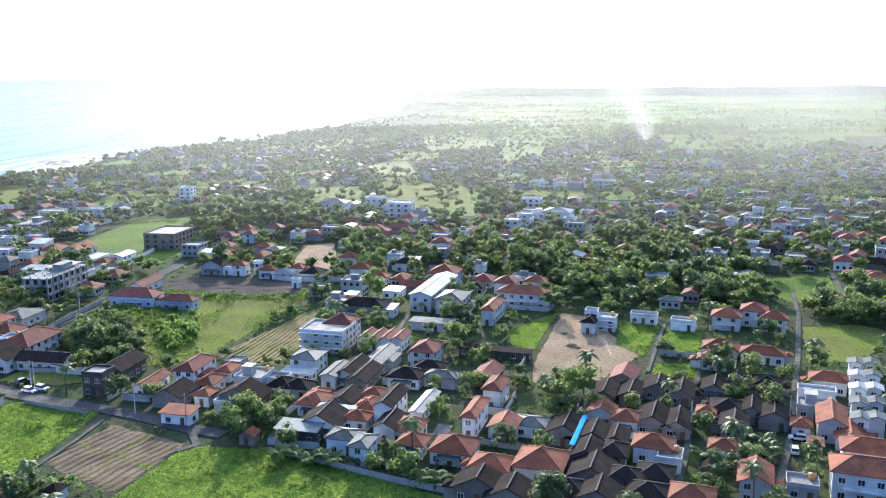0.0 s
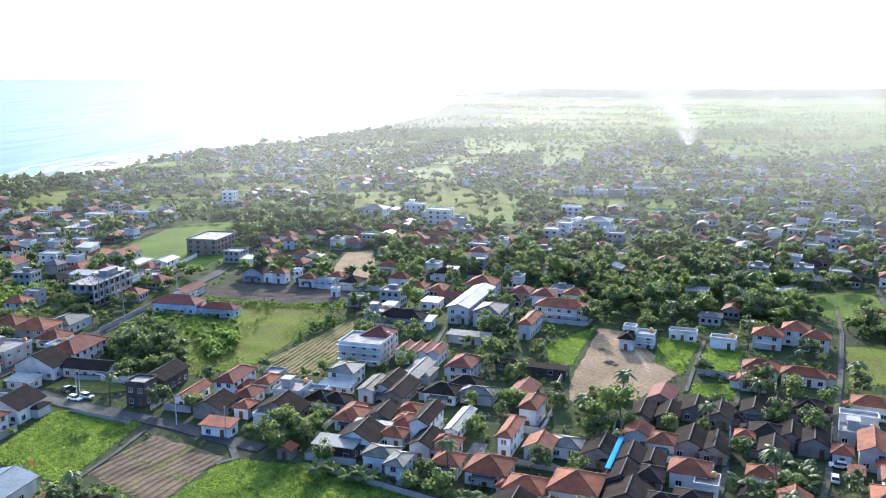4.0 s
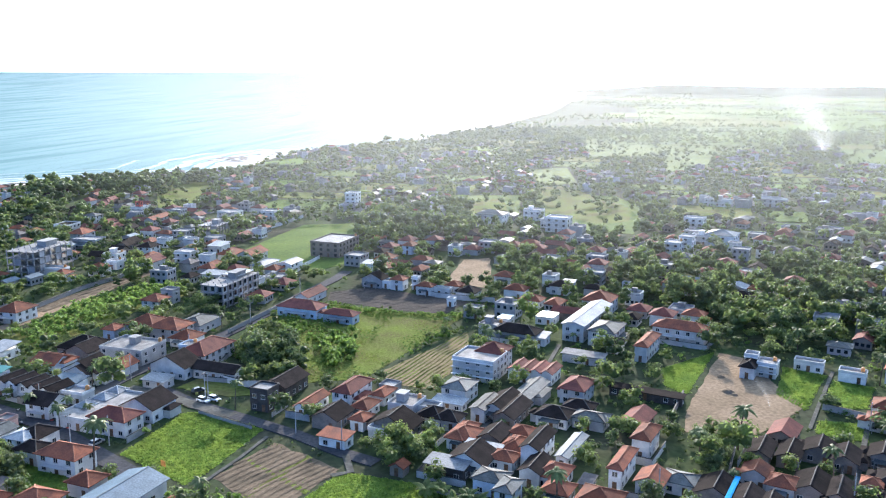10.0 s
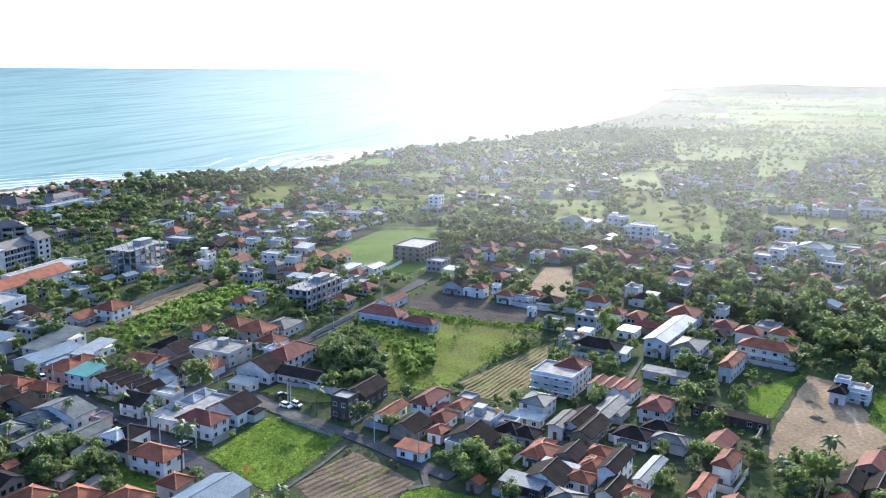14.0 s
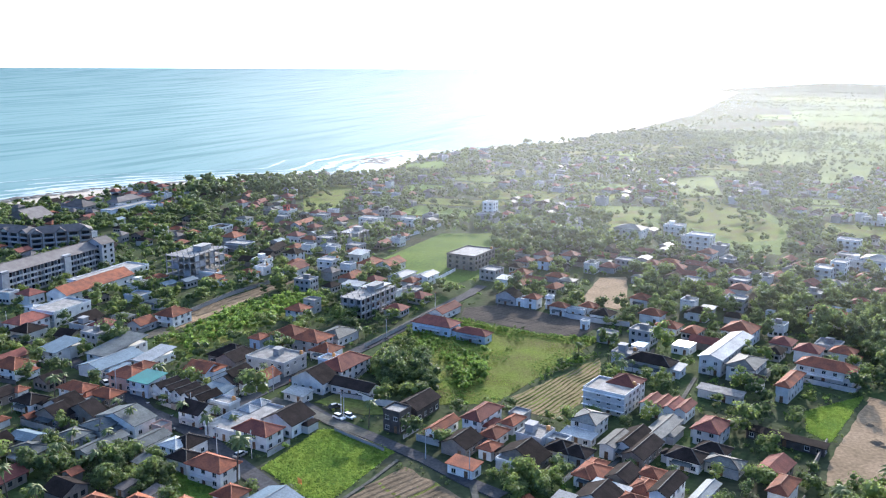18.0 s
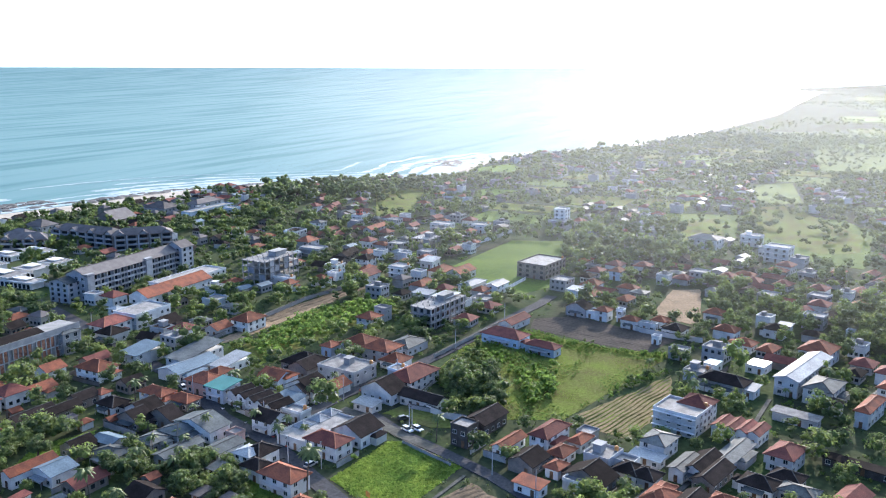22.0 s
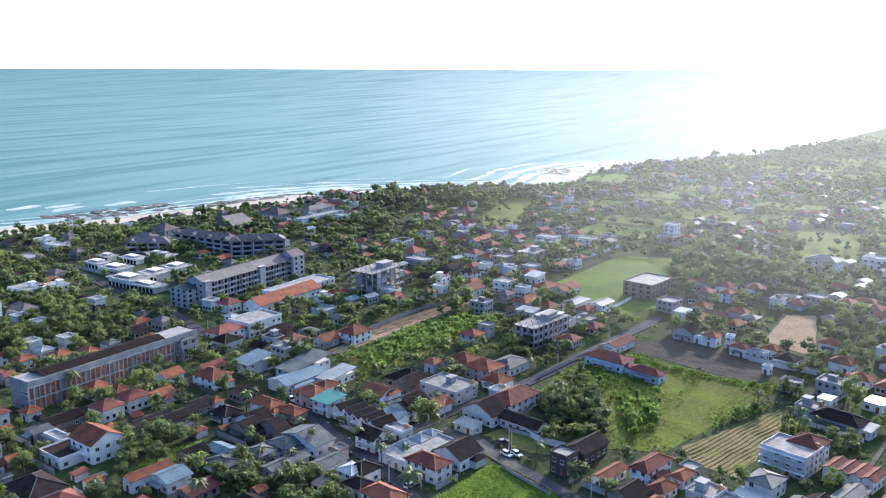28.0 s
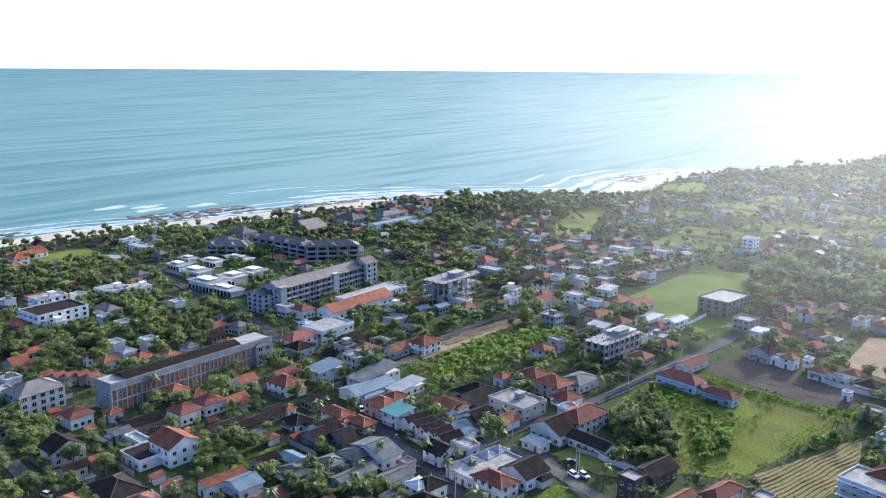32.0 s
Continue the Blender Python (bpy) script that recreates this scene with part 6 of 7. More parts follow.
def pool(x, y, rot, w, d):
    thing = tagged(new("swimming_pool"), "small swimming pool glinting in the low sun", "swimming pool")
    part("rim", Build().box(-w / 2 - 0.5, w / 2 + 0.5, -d / 2 - 0.5, -d / 2, 0, 0.4).box(-w / 2 - 0.5, w / 2 + 0.5, d / 2, d / 2 + 0.5, 0, 0.4).box(-w / 2 - 0.5, -w / 2, -d / 2, d / 2, 0, 0.4).box(w / 2, w / 2 + 0.5, -d / 2, d / 2, 0, 0.4).mesh("rim", WALL["W"]), thing)
    part("water", Build().box(-w / 2, w / 2, -d / 2, d / 2, 0.05, 0.32).mesh("water", POOL), thing)
    thing.matrix_basis = pose(x, y, 0, 0, 0, rot)
    footprints.append((x, y, rot, w + 2, d + 6))
    return thing


pool(-390.6, 467.8, -14, 7, 10)


def skylight(x, y, rot):
    """A white glazed pyramid on a flat roof."""
    thing = tagged(new("roof_pyramid"), "white pyramid skylight on the flat roof", "skylight", "pyramid skylights")
    me, lines, rise = roof_mesh("h", 4.6, 4.6, ROOF["w"], over=0.2, pitch=0.6)
    part("roof", me, thing)
    b = Build()
    for p, q in lines:
        b.beam(p, q, 0.25, 0.1)
    part("ridge_cap", b.mesh("ridge_cap", FRAME), thing)
    thing.matrix_basis = pose(x, y, 3.55, 0, 0, rot)
    return thing


def smoke_material(name, amount):
    """Thin lit smoke, densest along its middle and at its foot, torn by drifts."""
    m = bpy.data.materials.new(name)
    m.use_nodes = True
    n, l = m.node_tree.nodes, m.node_tree.links
    n.clear()
    out, clear, lit, mix = n.new("ShaderNodeOutputMaterial"), n.new("ShaderNodeBsdfTransparent"), n.new("ShaderNodeBsdfTranslucent"), n.new("ShaderNodeMixShader")
    lit.inputs["Color"].default_value = (0.62, 0.64, 0.66, 1)
    uv, axes, torn = n.new("ShaderNodeUVMap"), n.new("ShaderNodeSeparateXYZ"), n.new("ShaderNodeTexNoise")
    torn.inputs["Scale"].default_value, torn.inputs["Detail"].default_value, torn.inputs["Distortion"].default_value = 4.0, 4, 0.8
    l.new(uv.outputs[0], axes.inputs[0])
    l.new(uv.outputs[0], torn.inputs["Vector"])
    last = None
    for source, x0, x1, y0, y1 in ((axes.outputs["X"], 0.0, 0.5, 0.0, amount), (axes.outputs["X"], 0.5, 1.0, 1.0, 0.0), (axes.outputs["Y"], 0.1, 1.0, 1.0, 0.0), (axes.outputs["Y"], 0.0, 0.35, 1.15, 0.7), (torn.outputs["Fac"], 0.32, 0.62, 0.1, 1.25)):
        ramp = n.new("ShaderNodeMapRange")
        ramp.interpolation_type = "SMOOTHSTEP"
        for key, value in (("From Min", x0), ("From Max", x1), ("To Min", y0), ("To Max", y1)):
            ramp.inputs[key].default_value = value
        l.new(source, ramp.inputs["Value"])
        if last is None:
            last = ramp.outputs[0]
        else:
            times = n.new("ShaderNodeMath")
            times.operation = "MULTIPLY"
            l.new(last, times.inputs[0])
            l.new(ramp.outputs[0], times.inputs[1])
            last = times.outputs[0]
    l.new(last, mix.inputs[0])
    l.new(clear.outputs[0], mix.inputs[1])
    l.new(lit.outputs[0], mix.inputs[2])
    l.new(mix.outputs[0], out.inputs["Surface"])
    return m


SMOKE, THIN_SMOKE = smoke_material("white_smoke", 0.2), smoke_material("thin_smoke", 0.06)


def smoke(x, y, high, wide, drift, seed, mat):
    """A plume of smoke that widens and leans as it rises above a small fire."""
    across, up = 14, 18
    verts, faces, uvs = [], [], []
    for side in (-1, 1):
        for j in range(up + 1):
            s = j / up
            half = wide * (0.03 + 0.52 * s)
            cx = x + drift[0] * s ** 1.3 + 0.1 * wide * s * wobble(s * 3, seed, 1, 4)
            for i in range(across + 1):
                u = i / across
                bulge = math.sqrt(max(0, 1 - (2 * u - 1) ** 2))
                verts.append((cx + (2 * u - 1) * half, y + drift[1] * s + side * bulge * half * 0.45, 0.2 + high * s))
                uvs.append((u, s))
    rows = across + 1
    for side in range(2):
        k = side * rows * (up + 1)
        faces += [(k + j * rows + i, k + j * rows + i + 1, k + (j + 1) * rows + i + 1, k + (j + 1) * rows + i)[:: 1 if side == 0 else -1] for j in range(up) for i in range(across)]
    me = mesh_of("smoke_plume", verts, faces, mat, smooth=True)
    layer_ = me.uv_layers.new(name="UVMap")
    for loop in me.loops:
        layer_.data[loop.index].uv = uvs[loop.vertex_index]
    tagged(new("smoke_plume", me), "thin white smoke drifting up from a field fire", "smoke", "smoke plumes")


smoke(262, 1119, 118, 150, (-62, 0), 1, SMOKE)
smoke(768, 2316, 55, 90, (-40, 0), 2, SMOKE)
smoke(1055, 2430, 55, 110, (-70, 0), 3, SMOKE)
smoke(51, 255, 11, 9, (-6, 2), 4, THIN_SMOKE)
smoke(-147, 334, 12, 10, (5, -4), 5, THIN_SMOKE)

# blue sheet along the edge of a dark roof
tagged(new("tarpaulin", Build().beam((33.9, 197.5, 4.2), (28.1, 180.2, 4.2), 1.3, 0.14).mesh("tarpaulin", BLUE)), "bright blue sheet along a roof edge", "tarpaulin")
sign = tagged(new("field_sign"), "faded orange sheet sign standing in the grass", "sign")
part("board", Build().box(-0.9, 0.9, -0.03, 0.03, 0.9, 2.4).mesh("board", ORANGE_SIGN), sign)
for s in (-0.8, 0.8):
    part("post", Build().box(s - 0.04, s + 0.04, 0.03, 0.11, 0, 2.3).mesh("post", WOOD), sign)
sign.matrix_basis = pose(-103.9, 183.9, 0, 0, 0, -25)
skylight(-141.9, 211.0, -10)
skylight(-140.0, 217.6, -10)
skylight(-139.3, 223.2, -10)


# ---- what is free for fill ----
X0, Y0, NX, NY = -700, 40, 1200, 1500
free = np.ones((NX, NY), np.uint8)
gx, gy = np.meshgrid(np.arange(NX) + X0 + 0.5, np.arange(NY) + Y0 + 0.5, indexing="ij")


def inside(poly, px, py):
    c = np.zeros(px.shape, bool)
    for i in range(len(poly)):
        (x1, y1), (x2, y2) = poly[i], poly[i - 1]
        hit_ = ((y1 > py) != (y2 > py)) & (px < (x2 - x1) * (py - y1) / ((y2 - y1) or 1e-9) + x1)
        c ^= hit_
    return c


free[gx < np.interp(gy, [p[1] for p in COAST], [p[0] for p in COAST]) + np.where(gy < 600, 24, 8)] = 0
field_at = np.zeros((NX, NY), np.uint8)
for kind, poly in open_ground:
    m = inside(poly, gx, gy)
    free[m] = 0
    field_at[m] = 1 if kind in ("grass", "meadow") else 2


def stamp(x, y, rot, w, d, grow, value=0):
    r = int(math.hypot(w, d) / 2 + grow + 2)
    i0, j0 = int(x - X0), int(y - Y0)
    sl = (slice(max(0, i0 - r), max(0, i0 + r)), slice(max(0, j0 - r), max(0, j0 + r)))
    c, s = math.cos(radians(rot)), math.sin(radians(rot))
    lx, ly = (gx[sl] - x) * c + (gy[sl] - y) * s, -(gx[sl] - x) * s + (gy[sl] - y) * c
    free[sl][(abs(lx) < w / 2 + grow) & (abs(ly) < d / 2 + grow)] = value


for fp in footprints:
    stamp(*fp, 1.0)
for wide, pts in strips:
    for i in range(len(pts) - 1):
        a, c = Vector(pts[i]), Vector(pts[i + 1])
        mid, along = (a + c) / 2, c - a
        stamp(mid.x, mid.y, math.degrees(math.atan2(along.y, along.x)), along.length + wide * 0.5, wide, 0.8)


def is_free(x, y, r=0.0):
    for dx, dy in ((0, 0), (r, 0), (-r, 0), (0, r), (0, -r)) if r else ((0, 0),):
        i, j = int(x + dx - X0), int(y + dy - Y0)
        if not (0 <= i < NX and 0 <= j < NY) or not free[i, j]:
            return False
    return True


def in_view(x, y):
    a = math.degrees(math.atan2(-x, y))
    return -31 < a < 67 and y > 60


# field strips between the woods and out over the far plain
rng = random.Random(14)
made = 0
for _ in range(1500):
    x, y = rng.uniform(-420, 700), rng.uniform(500, 1240)
    w, d, turn = rng.uniform(28, 85), rng.uniform(16, 40) * (0.6 + y / 900), radians(rng.uniform(-12, 6))
    c, s = math.cos(turn), math.sin(turn)
    spots = [(x + u * w / 2 * c - v * d / 2 * s, y + u * w / 2 * s + v * d / 2 * c) for u, v in ((-1, -1), (1, -1), (1, 1), (-1, 1), (0, 0), (0, -1), (0, 1), (-1, 0), (1, 0))]
    if made > 110 or not in_view(x, y) or y < 520 + abs(x) * 0.2 or wobble(x, y, 160, 8) < -0.12 or not all(is_free(*q, 5) for q in spots):
        continue
    made += 1
    field(rng.choice(("rice", "rice", "meadow", "grass", "terrace" if made % 4 == 0 else "rice")), *spots[:4])
    m = inside(spots[:4], gx, gy)
    free[m], field_at[m] = 0, 2
for _ in range(90):
    y = 1260 + 2300 * rng.random() ** 1.5
    w, d = rng.uniform(80, 240), rng.uniform(40, 110) * y / 1600
    x = rng.uniform(coast_x(y) + 60 + w * 1.2, 0.62 * y)
    field(rng.choice(("rice", "meadow", "grass")), (x - w, y - d), (x + w, y - d * 0.9), (x + w * 0.9, y + d), (x - w * 1.1, y + d * 0.9))


def village(x, y):
    """How built-up the place is: 0 to 1."""
    base = (0.62 if 400 < y < 950 else 0.48) + 0.8 * wobble(x, y, 70, 2)
    if -60 < x < 150 and 330 < y < 470:
        base -= 0.02
    if y > 600:
        base -= 0.12 + max(0, (y - 700) / 1200)
    if x > 120 and y > 300:
        base += 0.1
    return base


# compound walls round the nearer yards
rng = random.Random(9)
for x, y, rot, w, d in list(footprints):
    if math.hypot(x, y) > 330 or rng.random() < 0.35 or w * d > 260:
        continue
    m = pose(x, y, 0, 0, 0, rot)
    g, e = rng.uniform(1.6, 3.2), rng.uniform(1.4, 3.0)
    corners = [(-w / 2 - e, d / 2), (-w / 2 - e, -d / 2 - g), (w / 2 + e, -d / 2 - g), (w / 2 + e, d / 2)]
    pts = [tuple((m @ Vector((*c, 0))).xy) for c in corners]
    keep = [is_free(*q, 0.5) for q in pts]
    for k in range(3):
        mid = ((pts[k][0] + pts[k + 1][0]) / 2, (pts[k][1] + pts[k + 1][1]) / 2)
        if keep[k] and keep[k + 1] and is_free(*mid, 0.5) and rng.random() < 0.75:
            mat, word = rng.choice(((WALL["G"], "grey rendered"), (WALL["C"], "bare concrete"), (WALL["W"], "white painted"), (WALL["B"], "brown")))
            garden_wall(word + " compound wall beside a house", 0.2, rng.choice((1.5, 1.8, 2.1)), mat, pts[k], pts[k + 1])

# further houses, from a few patterns
rng = random.Random(21)
patterns = []
for roof, rc, wc, h in (("h", "o", "G", 3.1), ("h", "m", "G", 3.1), ("g", "m", "B", 3.0), ("h", "m", "W", 4.6), ("g", "d", "B", 3.1), ("h", "d", "G", 3.2), ("h", "g", "G", 3.1), ("g", "g", "B", 3.2), ("f", "w", "W", 5.0), ("f", "c", "C", 5.2), ("f", "c", "G", 3.4), ("g", "b", "G", 3.6), ("h", "k", "C", 4.6), ("f", "c", "G", 5.6)):
    patterns.append((rng.uniform(5.5, 9), rng.uniform(6, 11), h, roof, rc, wc))
far_fill = []
for y in np.arange(90, 1250, 13.0):
    for x in np.arange(-640, 460, 12.0):
        if x + 0 > 0.62 * y + 60:
            continue
        xx, yy = x + rng.uniform(-4, 4) + 6 * (int(y / 13) % 2), y + rng.uniform(-4, 4)
        p = rng.random()
        kind = rng.randrange(14)
        close = yy < 335 and xx > -175
        if close:
            p, kind = p * 3.2, kind % 8
        elif xx < -310 and yy < 560:
            p, kind = p * 1.7, (5, 4, 0, 12, 2, 8)[kind % 6]
        elif xx < -60 and yy < 700:
            p, kind = p * 0.92, (kind if kind < 9 or rng.random() < 0.4 else kind - 7)
        if not in_view(xx, yy) or not is_free(xx, yy, 5.5) or p > village(xx, yy):
            continue
        rot = float(np.clip(73 - 0.0525 * xx, 60, 90)) - 90 + rng.choice((0, 0, 0, 90)) + rng.uniform(-4, 4)
        w, d, h, roof, rc, wc = patterns[kind]
        footprints.append((xx, yy, rot, w, d))
        stamp(xx, yy, rot, w, d, 1.0)
        far_fill.append((xx, yy, rot, w, d, h, roof, rc, wc))

# small sheds and lean-tos in the yards
rng = random.Random(44)
sheds = 0
for y in np.arange(120, 360, 6.5):
    for x in np.arange(-300, 190, 6.5):
        xx, yy = x + rng.uniform(-2, 2), y + rng.uniform(-2, 2)
        p, kind = rng.random(), rng.randrange(8)
        if p > 0.42 or sheds >= 95 or not in_view(xx, yy) or xx > 0.55 * yy or not is_free(xx, yy, 2.9):
            continue
        w, d, h, roof, rc, wc = ((3.2, 4.4, 2.3, "s", "g", "G"), (3.6, 3.4, 2.4, "g", "o", "B"), (3.0, 4.8, 2.3, "g", "d", "B"), (3.4, 4.2, 2.4, "h", "o", "W"), (2.8, 4.6, 2.2, "s", "k", "C"), (3.4, 3.6, 2.5, "h", "d", "G"), (3.0, 4.0, 2.3, "s", "m", "W"), (2.6, 3.8, 2.2, "g", "g", "C"))[kind]
        rot = float(np.clip(73 - 0.0525 * xx, 60, 90)) - 90
        shed = tagged(new("shed"), f"small {WALL_WORD[wc]} shed under a {SHAPE_WORD[roof]} {ROOF_WORD[rc]} roof", "shed", "yard sheds")
        part("wall", once(("shed_wall", kind), lambda: wall_mesh(roof, w, d, h, WALL[wc], pitch_of(ROOF[rc]))), shed)
        part("roof", once(("shed_roof", kind), lambda: roof_mesh(roof, w, d, ROOF[rc], over=0.4)[0]), shed, "", pose(0, 0, h + 0.02))
        part("door", once("door", door_mesh), shed, "", pose(0, -d / 2 - 0.004, 0.02))
        shed.matrix_basis = pose(xx, yy, 0, 0, 0, rot)
        stamp(xx, yy, rot, w, d, 0.6)
        sheds += 1

# the farthest houses, joined
mats = list(ROOF.values()) + list(WALL.values()) + [GLASS, FRAME]
slot = {id(m): i for i, m in reversed(list(enumerate(mats)))}
V, F, M, base_at = [], [], [], 0
for xx, yy, rot, w, d, h, roof, rc, wc in far_fill:
    q = pose(xx, yy, 0, 0, 0, rot)
    if roof == "f":
        cube = int(xx * 3 + yy) % 3 == 0
        rm = once(("far_flat", w, d, cube), lambda: (Build().box(-w / 2, w / 2, -d / 2, d / 2, -0.3, 0.05).box(-w / 5, w / 6, 0, d / 4, 0.05, 2.0) if cube else Build().box(-w / 2, w / 2, -d / 2, d / 2, -0.3, 0.05)).mesh("roof", ROOF["c"]))
        rc = "c"
    else:
        rm = once(("far_roof", roof, w, d, rc), lambda: roof_mesh(roof, w, d, ROOF[rc])[0])
    wm = once(("far_wall", roof, w, d, h, wc, rc), lambda: wall_mesh(roof, w, d, h, WALL[wc], pitch_of(ROOF[rc])))
    trio = [(wm, 0, WALL[wc]), (rm, h + 0.02, ROOF[rc])]
    if roof == "f":
        trio.append((once(("far_parapet", w, d), lambda: Build().box(-w / 2 - 0.1, w / 2 + 0.1, -d / 2 - 0.1, -d / 2 + 0.1, 0, 0.7).box(-w / 2 - 0.1, w / 2 + 0.1, d / 2 - 0.1, d / 2 + 0.1, 0, 0.7).box(-w / 2 - 0.1, -w / 2 + 0.1, -d / 2 + 0.1, d / 2 - 0.1, 0, 0.7).box(w / 2 - 0.1, w / 2 + 0.1, -d / 2 + 0.1, d / 2 - 0.1, 0, 0.7).mesh("parapet", WALL[wc])), h + 0.02, WALL[wc]))
    for me, up, mat in trio:
        V += [q @ (p.co + Vector((0, 0, up))) for p in me.vertices]
        F += [tuple(i + base_at for i in p.vertices) for p in me.polygons]
        M += [slot[id(mat)]] * len(me.polygons)
        base_at = len(V)
    if math.hypot(xx, yy) < 640:
        panes = Build()
        for fl in range(2 if h > 5 else 1):
            z = 1.0 + 3.0 * fl
            for k in (-0.3, 0.0, 0.3):
                panes.box(k * w - 0.6, k * w + 0.6, -d / 2 - 0.06, -d / 2 + 0.02, z, z + 1.2)
                panes.box(w / 2 - 0.02, w / 2 + 0.06, k * d - 0.6, k * d + 0.6, z, z + 1.2)
        V += [q @ Vector(p) for p in panes.v]
        F += [tuple(i + base_at for i in p) for p in panes.f]
        M += [slot[id(GLASS)]] * len(panes.f)
        base_at = len(V)
if V:
    tagged(new("distant_houses", mesh_of("distant_houses", V, F, mats, M)), "distant low houses with tiled and metal roofs", "houses", kind="stuff")

# motorbikes parked along the main streets
def wheel_mesh():
    b = Build()
    n = 12
    ring = []
    for r, w in ((0.29, 0.05), (0.29, -0.05), (0.2, -0.03), (0.2, 0.03)):
        ring += [(r * math.cos(2 * math.pi * k / n), w, r * math.sin(2 * math.pi * k / n)) for k in range(n)]
    return b.add(ring, [(i * n + k, i * n + (k + 1) % n, ((i + 1) % 4) * n + (k + 1) % n, ((i + 1) % 4) * n + k) for i in range(4) for k in range(n)]).mesh("wheel", RUBBER)


def motorbike(x, y, rot, paint, word):
    bike = tagged(new("motorbike"), word + " motorbike parked at the street edge", "motorbike", "parked motorbikes")
    part("body", once(("bike", paint.name), lambda: Build().add([(-0.5, -0.14, 0.42), (0.1, -0.16, 0.28), (0.45, -0.1, 0.45), (0.5, -0.1, 0.95), (0.3, -0.12, 0.6), (-0.6, -0.12, 0.72), (-0.5, 0.14, 0.42), (0.1, 0.16, 0.28), (0.45, 0.1, 0.45), (0.5, 0.1, 0.95), (0.3, 0.12, 0.6), (-0.6, 0.12, 0.72)], [(0, 1, 2, 3, 4, 5), (11, 10, 9, 8, 7, 6), (0, 6, 7, 1), (1, 7, 8, 2), (2, 8, 9, 3), (3, 9, 10, 4), (4, 10, 11, 5), (5, 11, 6, 0)]).mesh("body", paint)), bike)
    part("seat", once("bike_seat", lambda: Build().box(-0.6, 0.15, -0.12, 0.12, 0.71, 0.8).mesh("seat", RUBBER)), bike)
    part("handlebar", once("bike_bar", lambda: Build().box(0.42, 0.47, -0.34, 0.34, 0.96, 1.0).mesh("handlebar", RUBBER)), bike)
    for u in (-0.55, 0.6):
        part("wheel", once("bike_wheel", wheel_mesh), bike, "", pose(u, 0, 0.29))
    bike.matrix_basis = pose(x, y, 0.2, 0, 0, rot)


rng = random.Random(31)
for wide, pts in strips:
    if wide != 5.6:
        continue
    for i in range(len(pts) - 1):
        a, c = Vector(pts[i]), Vector(pts[i + 1])
        along = (c - a).normalized()
        for _ in range(3 if a.length < 330 else 0):
            q = a.lerp(c, rng.random()) + Vector((along.y, -along.x)) * rng.choice((-2.3, 2.3))
            paint, word = rng.choice(((DARKPAINT, "black"), (CARPAINT, "white"), (ROOF["r"], "red")))
            motorbike(q.x, q.y, math.degrees(math.atan2(along.y, along.x)) + rng.choice((55, 70, 110)), paint, word)

# ---- plants ----
bm = bmesh.new()
bmesh.ops.create_icosphere(bm, subdivisions=1, radius=1.0)
ICO_V = np.array([tuple(q.co) for q in bm.verts])
ICO_F = [tuple(q.index for q in p.verts) for p in bm.faces]
bm.free()


def crown(seed, radius, high, clumps, leaves, leaf, base=2.0, squash=0.8, core=0.5):
    """A leafy crown: uneven clumps with leaf sprays standing off them. Vertices and faces."""
    rng = np.random.default_rng(seed)
    V, F, n = [], [], 0
    centres = []
    for k in range(clumps):
        a, r = rng.uniform(0, 2 * math.pi), radius * rng.uniform(0.15, 0.68)
        s = radius * rng.uniform(0.34, 0.58)
        c = np.array([r * math.cos(a), r * math.sin(a), base + s * 0.6 + (high - base - s) * rng.uniform(0.15, 1.0) * (1 - 0.35 * r / radius)])
        centres.append((c, s))
        lump = ICO_V * s * (1 + rng.uniform(-0.22, 0.22, (len(ICO_V), 1)))
        lump[:, 2] *= squash
        V.append(lump * core + c)
        F += [tuple(i + n for i in f) for f in ICO_F]
        n += len(ICO_V)
    for k in range(leaves):
        c, s = centres[rng.integers(len(centres))]
        o = rng.normal(size=3)
        o /= np.linalg.norm(o)
        if o[2] < -0.3:
            o[2] *= -1
        p = c + o * s * np.array([1, 1, squash]) * rng.uniform(0.86, 1.06)
        u = np.cross(o, rng.normal(size=3))
        u /= np.linalg.norm(u)
        if rng.random() < 0.45:
            o = o * 0.6 + np.array([rng.normal() * 0.25, rng.normal() * 0.25 + 0.1, 1.0])
            o /= np.linalg.norm(o)
            u = np.cross(o, rng.normal(size=3))
            u /= np.linalg.norm(u)
        w = np.cross(o, u) + o * rng.uniform(-0.4, 0.4)
        q = leaf * rng.uniform(0.6, 1.3)
        V.append(np.array([p - u * q * 0.5, p - w * q * 0.35 + o * 0.1, p + u * q * 0.5, p + w * q * 0.35 + o * 0.15]))
        F.append((n, n + 1, n + 2, n + 3))
        n += 4
    return np.concatenate(V), F


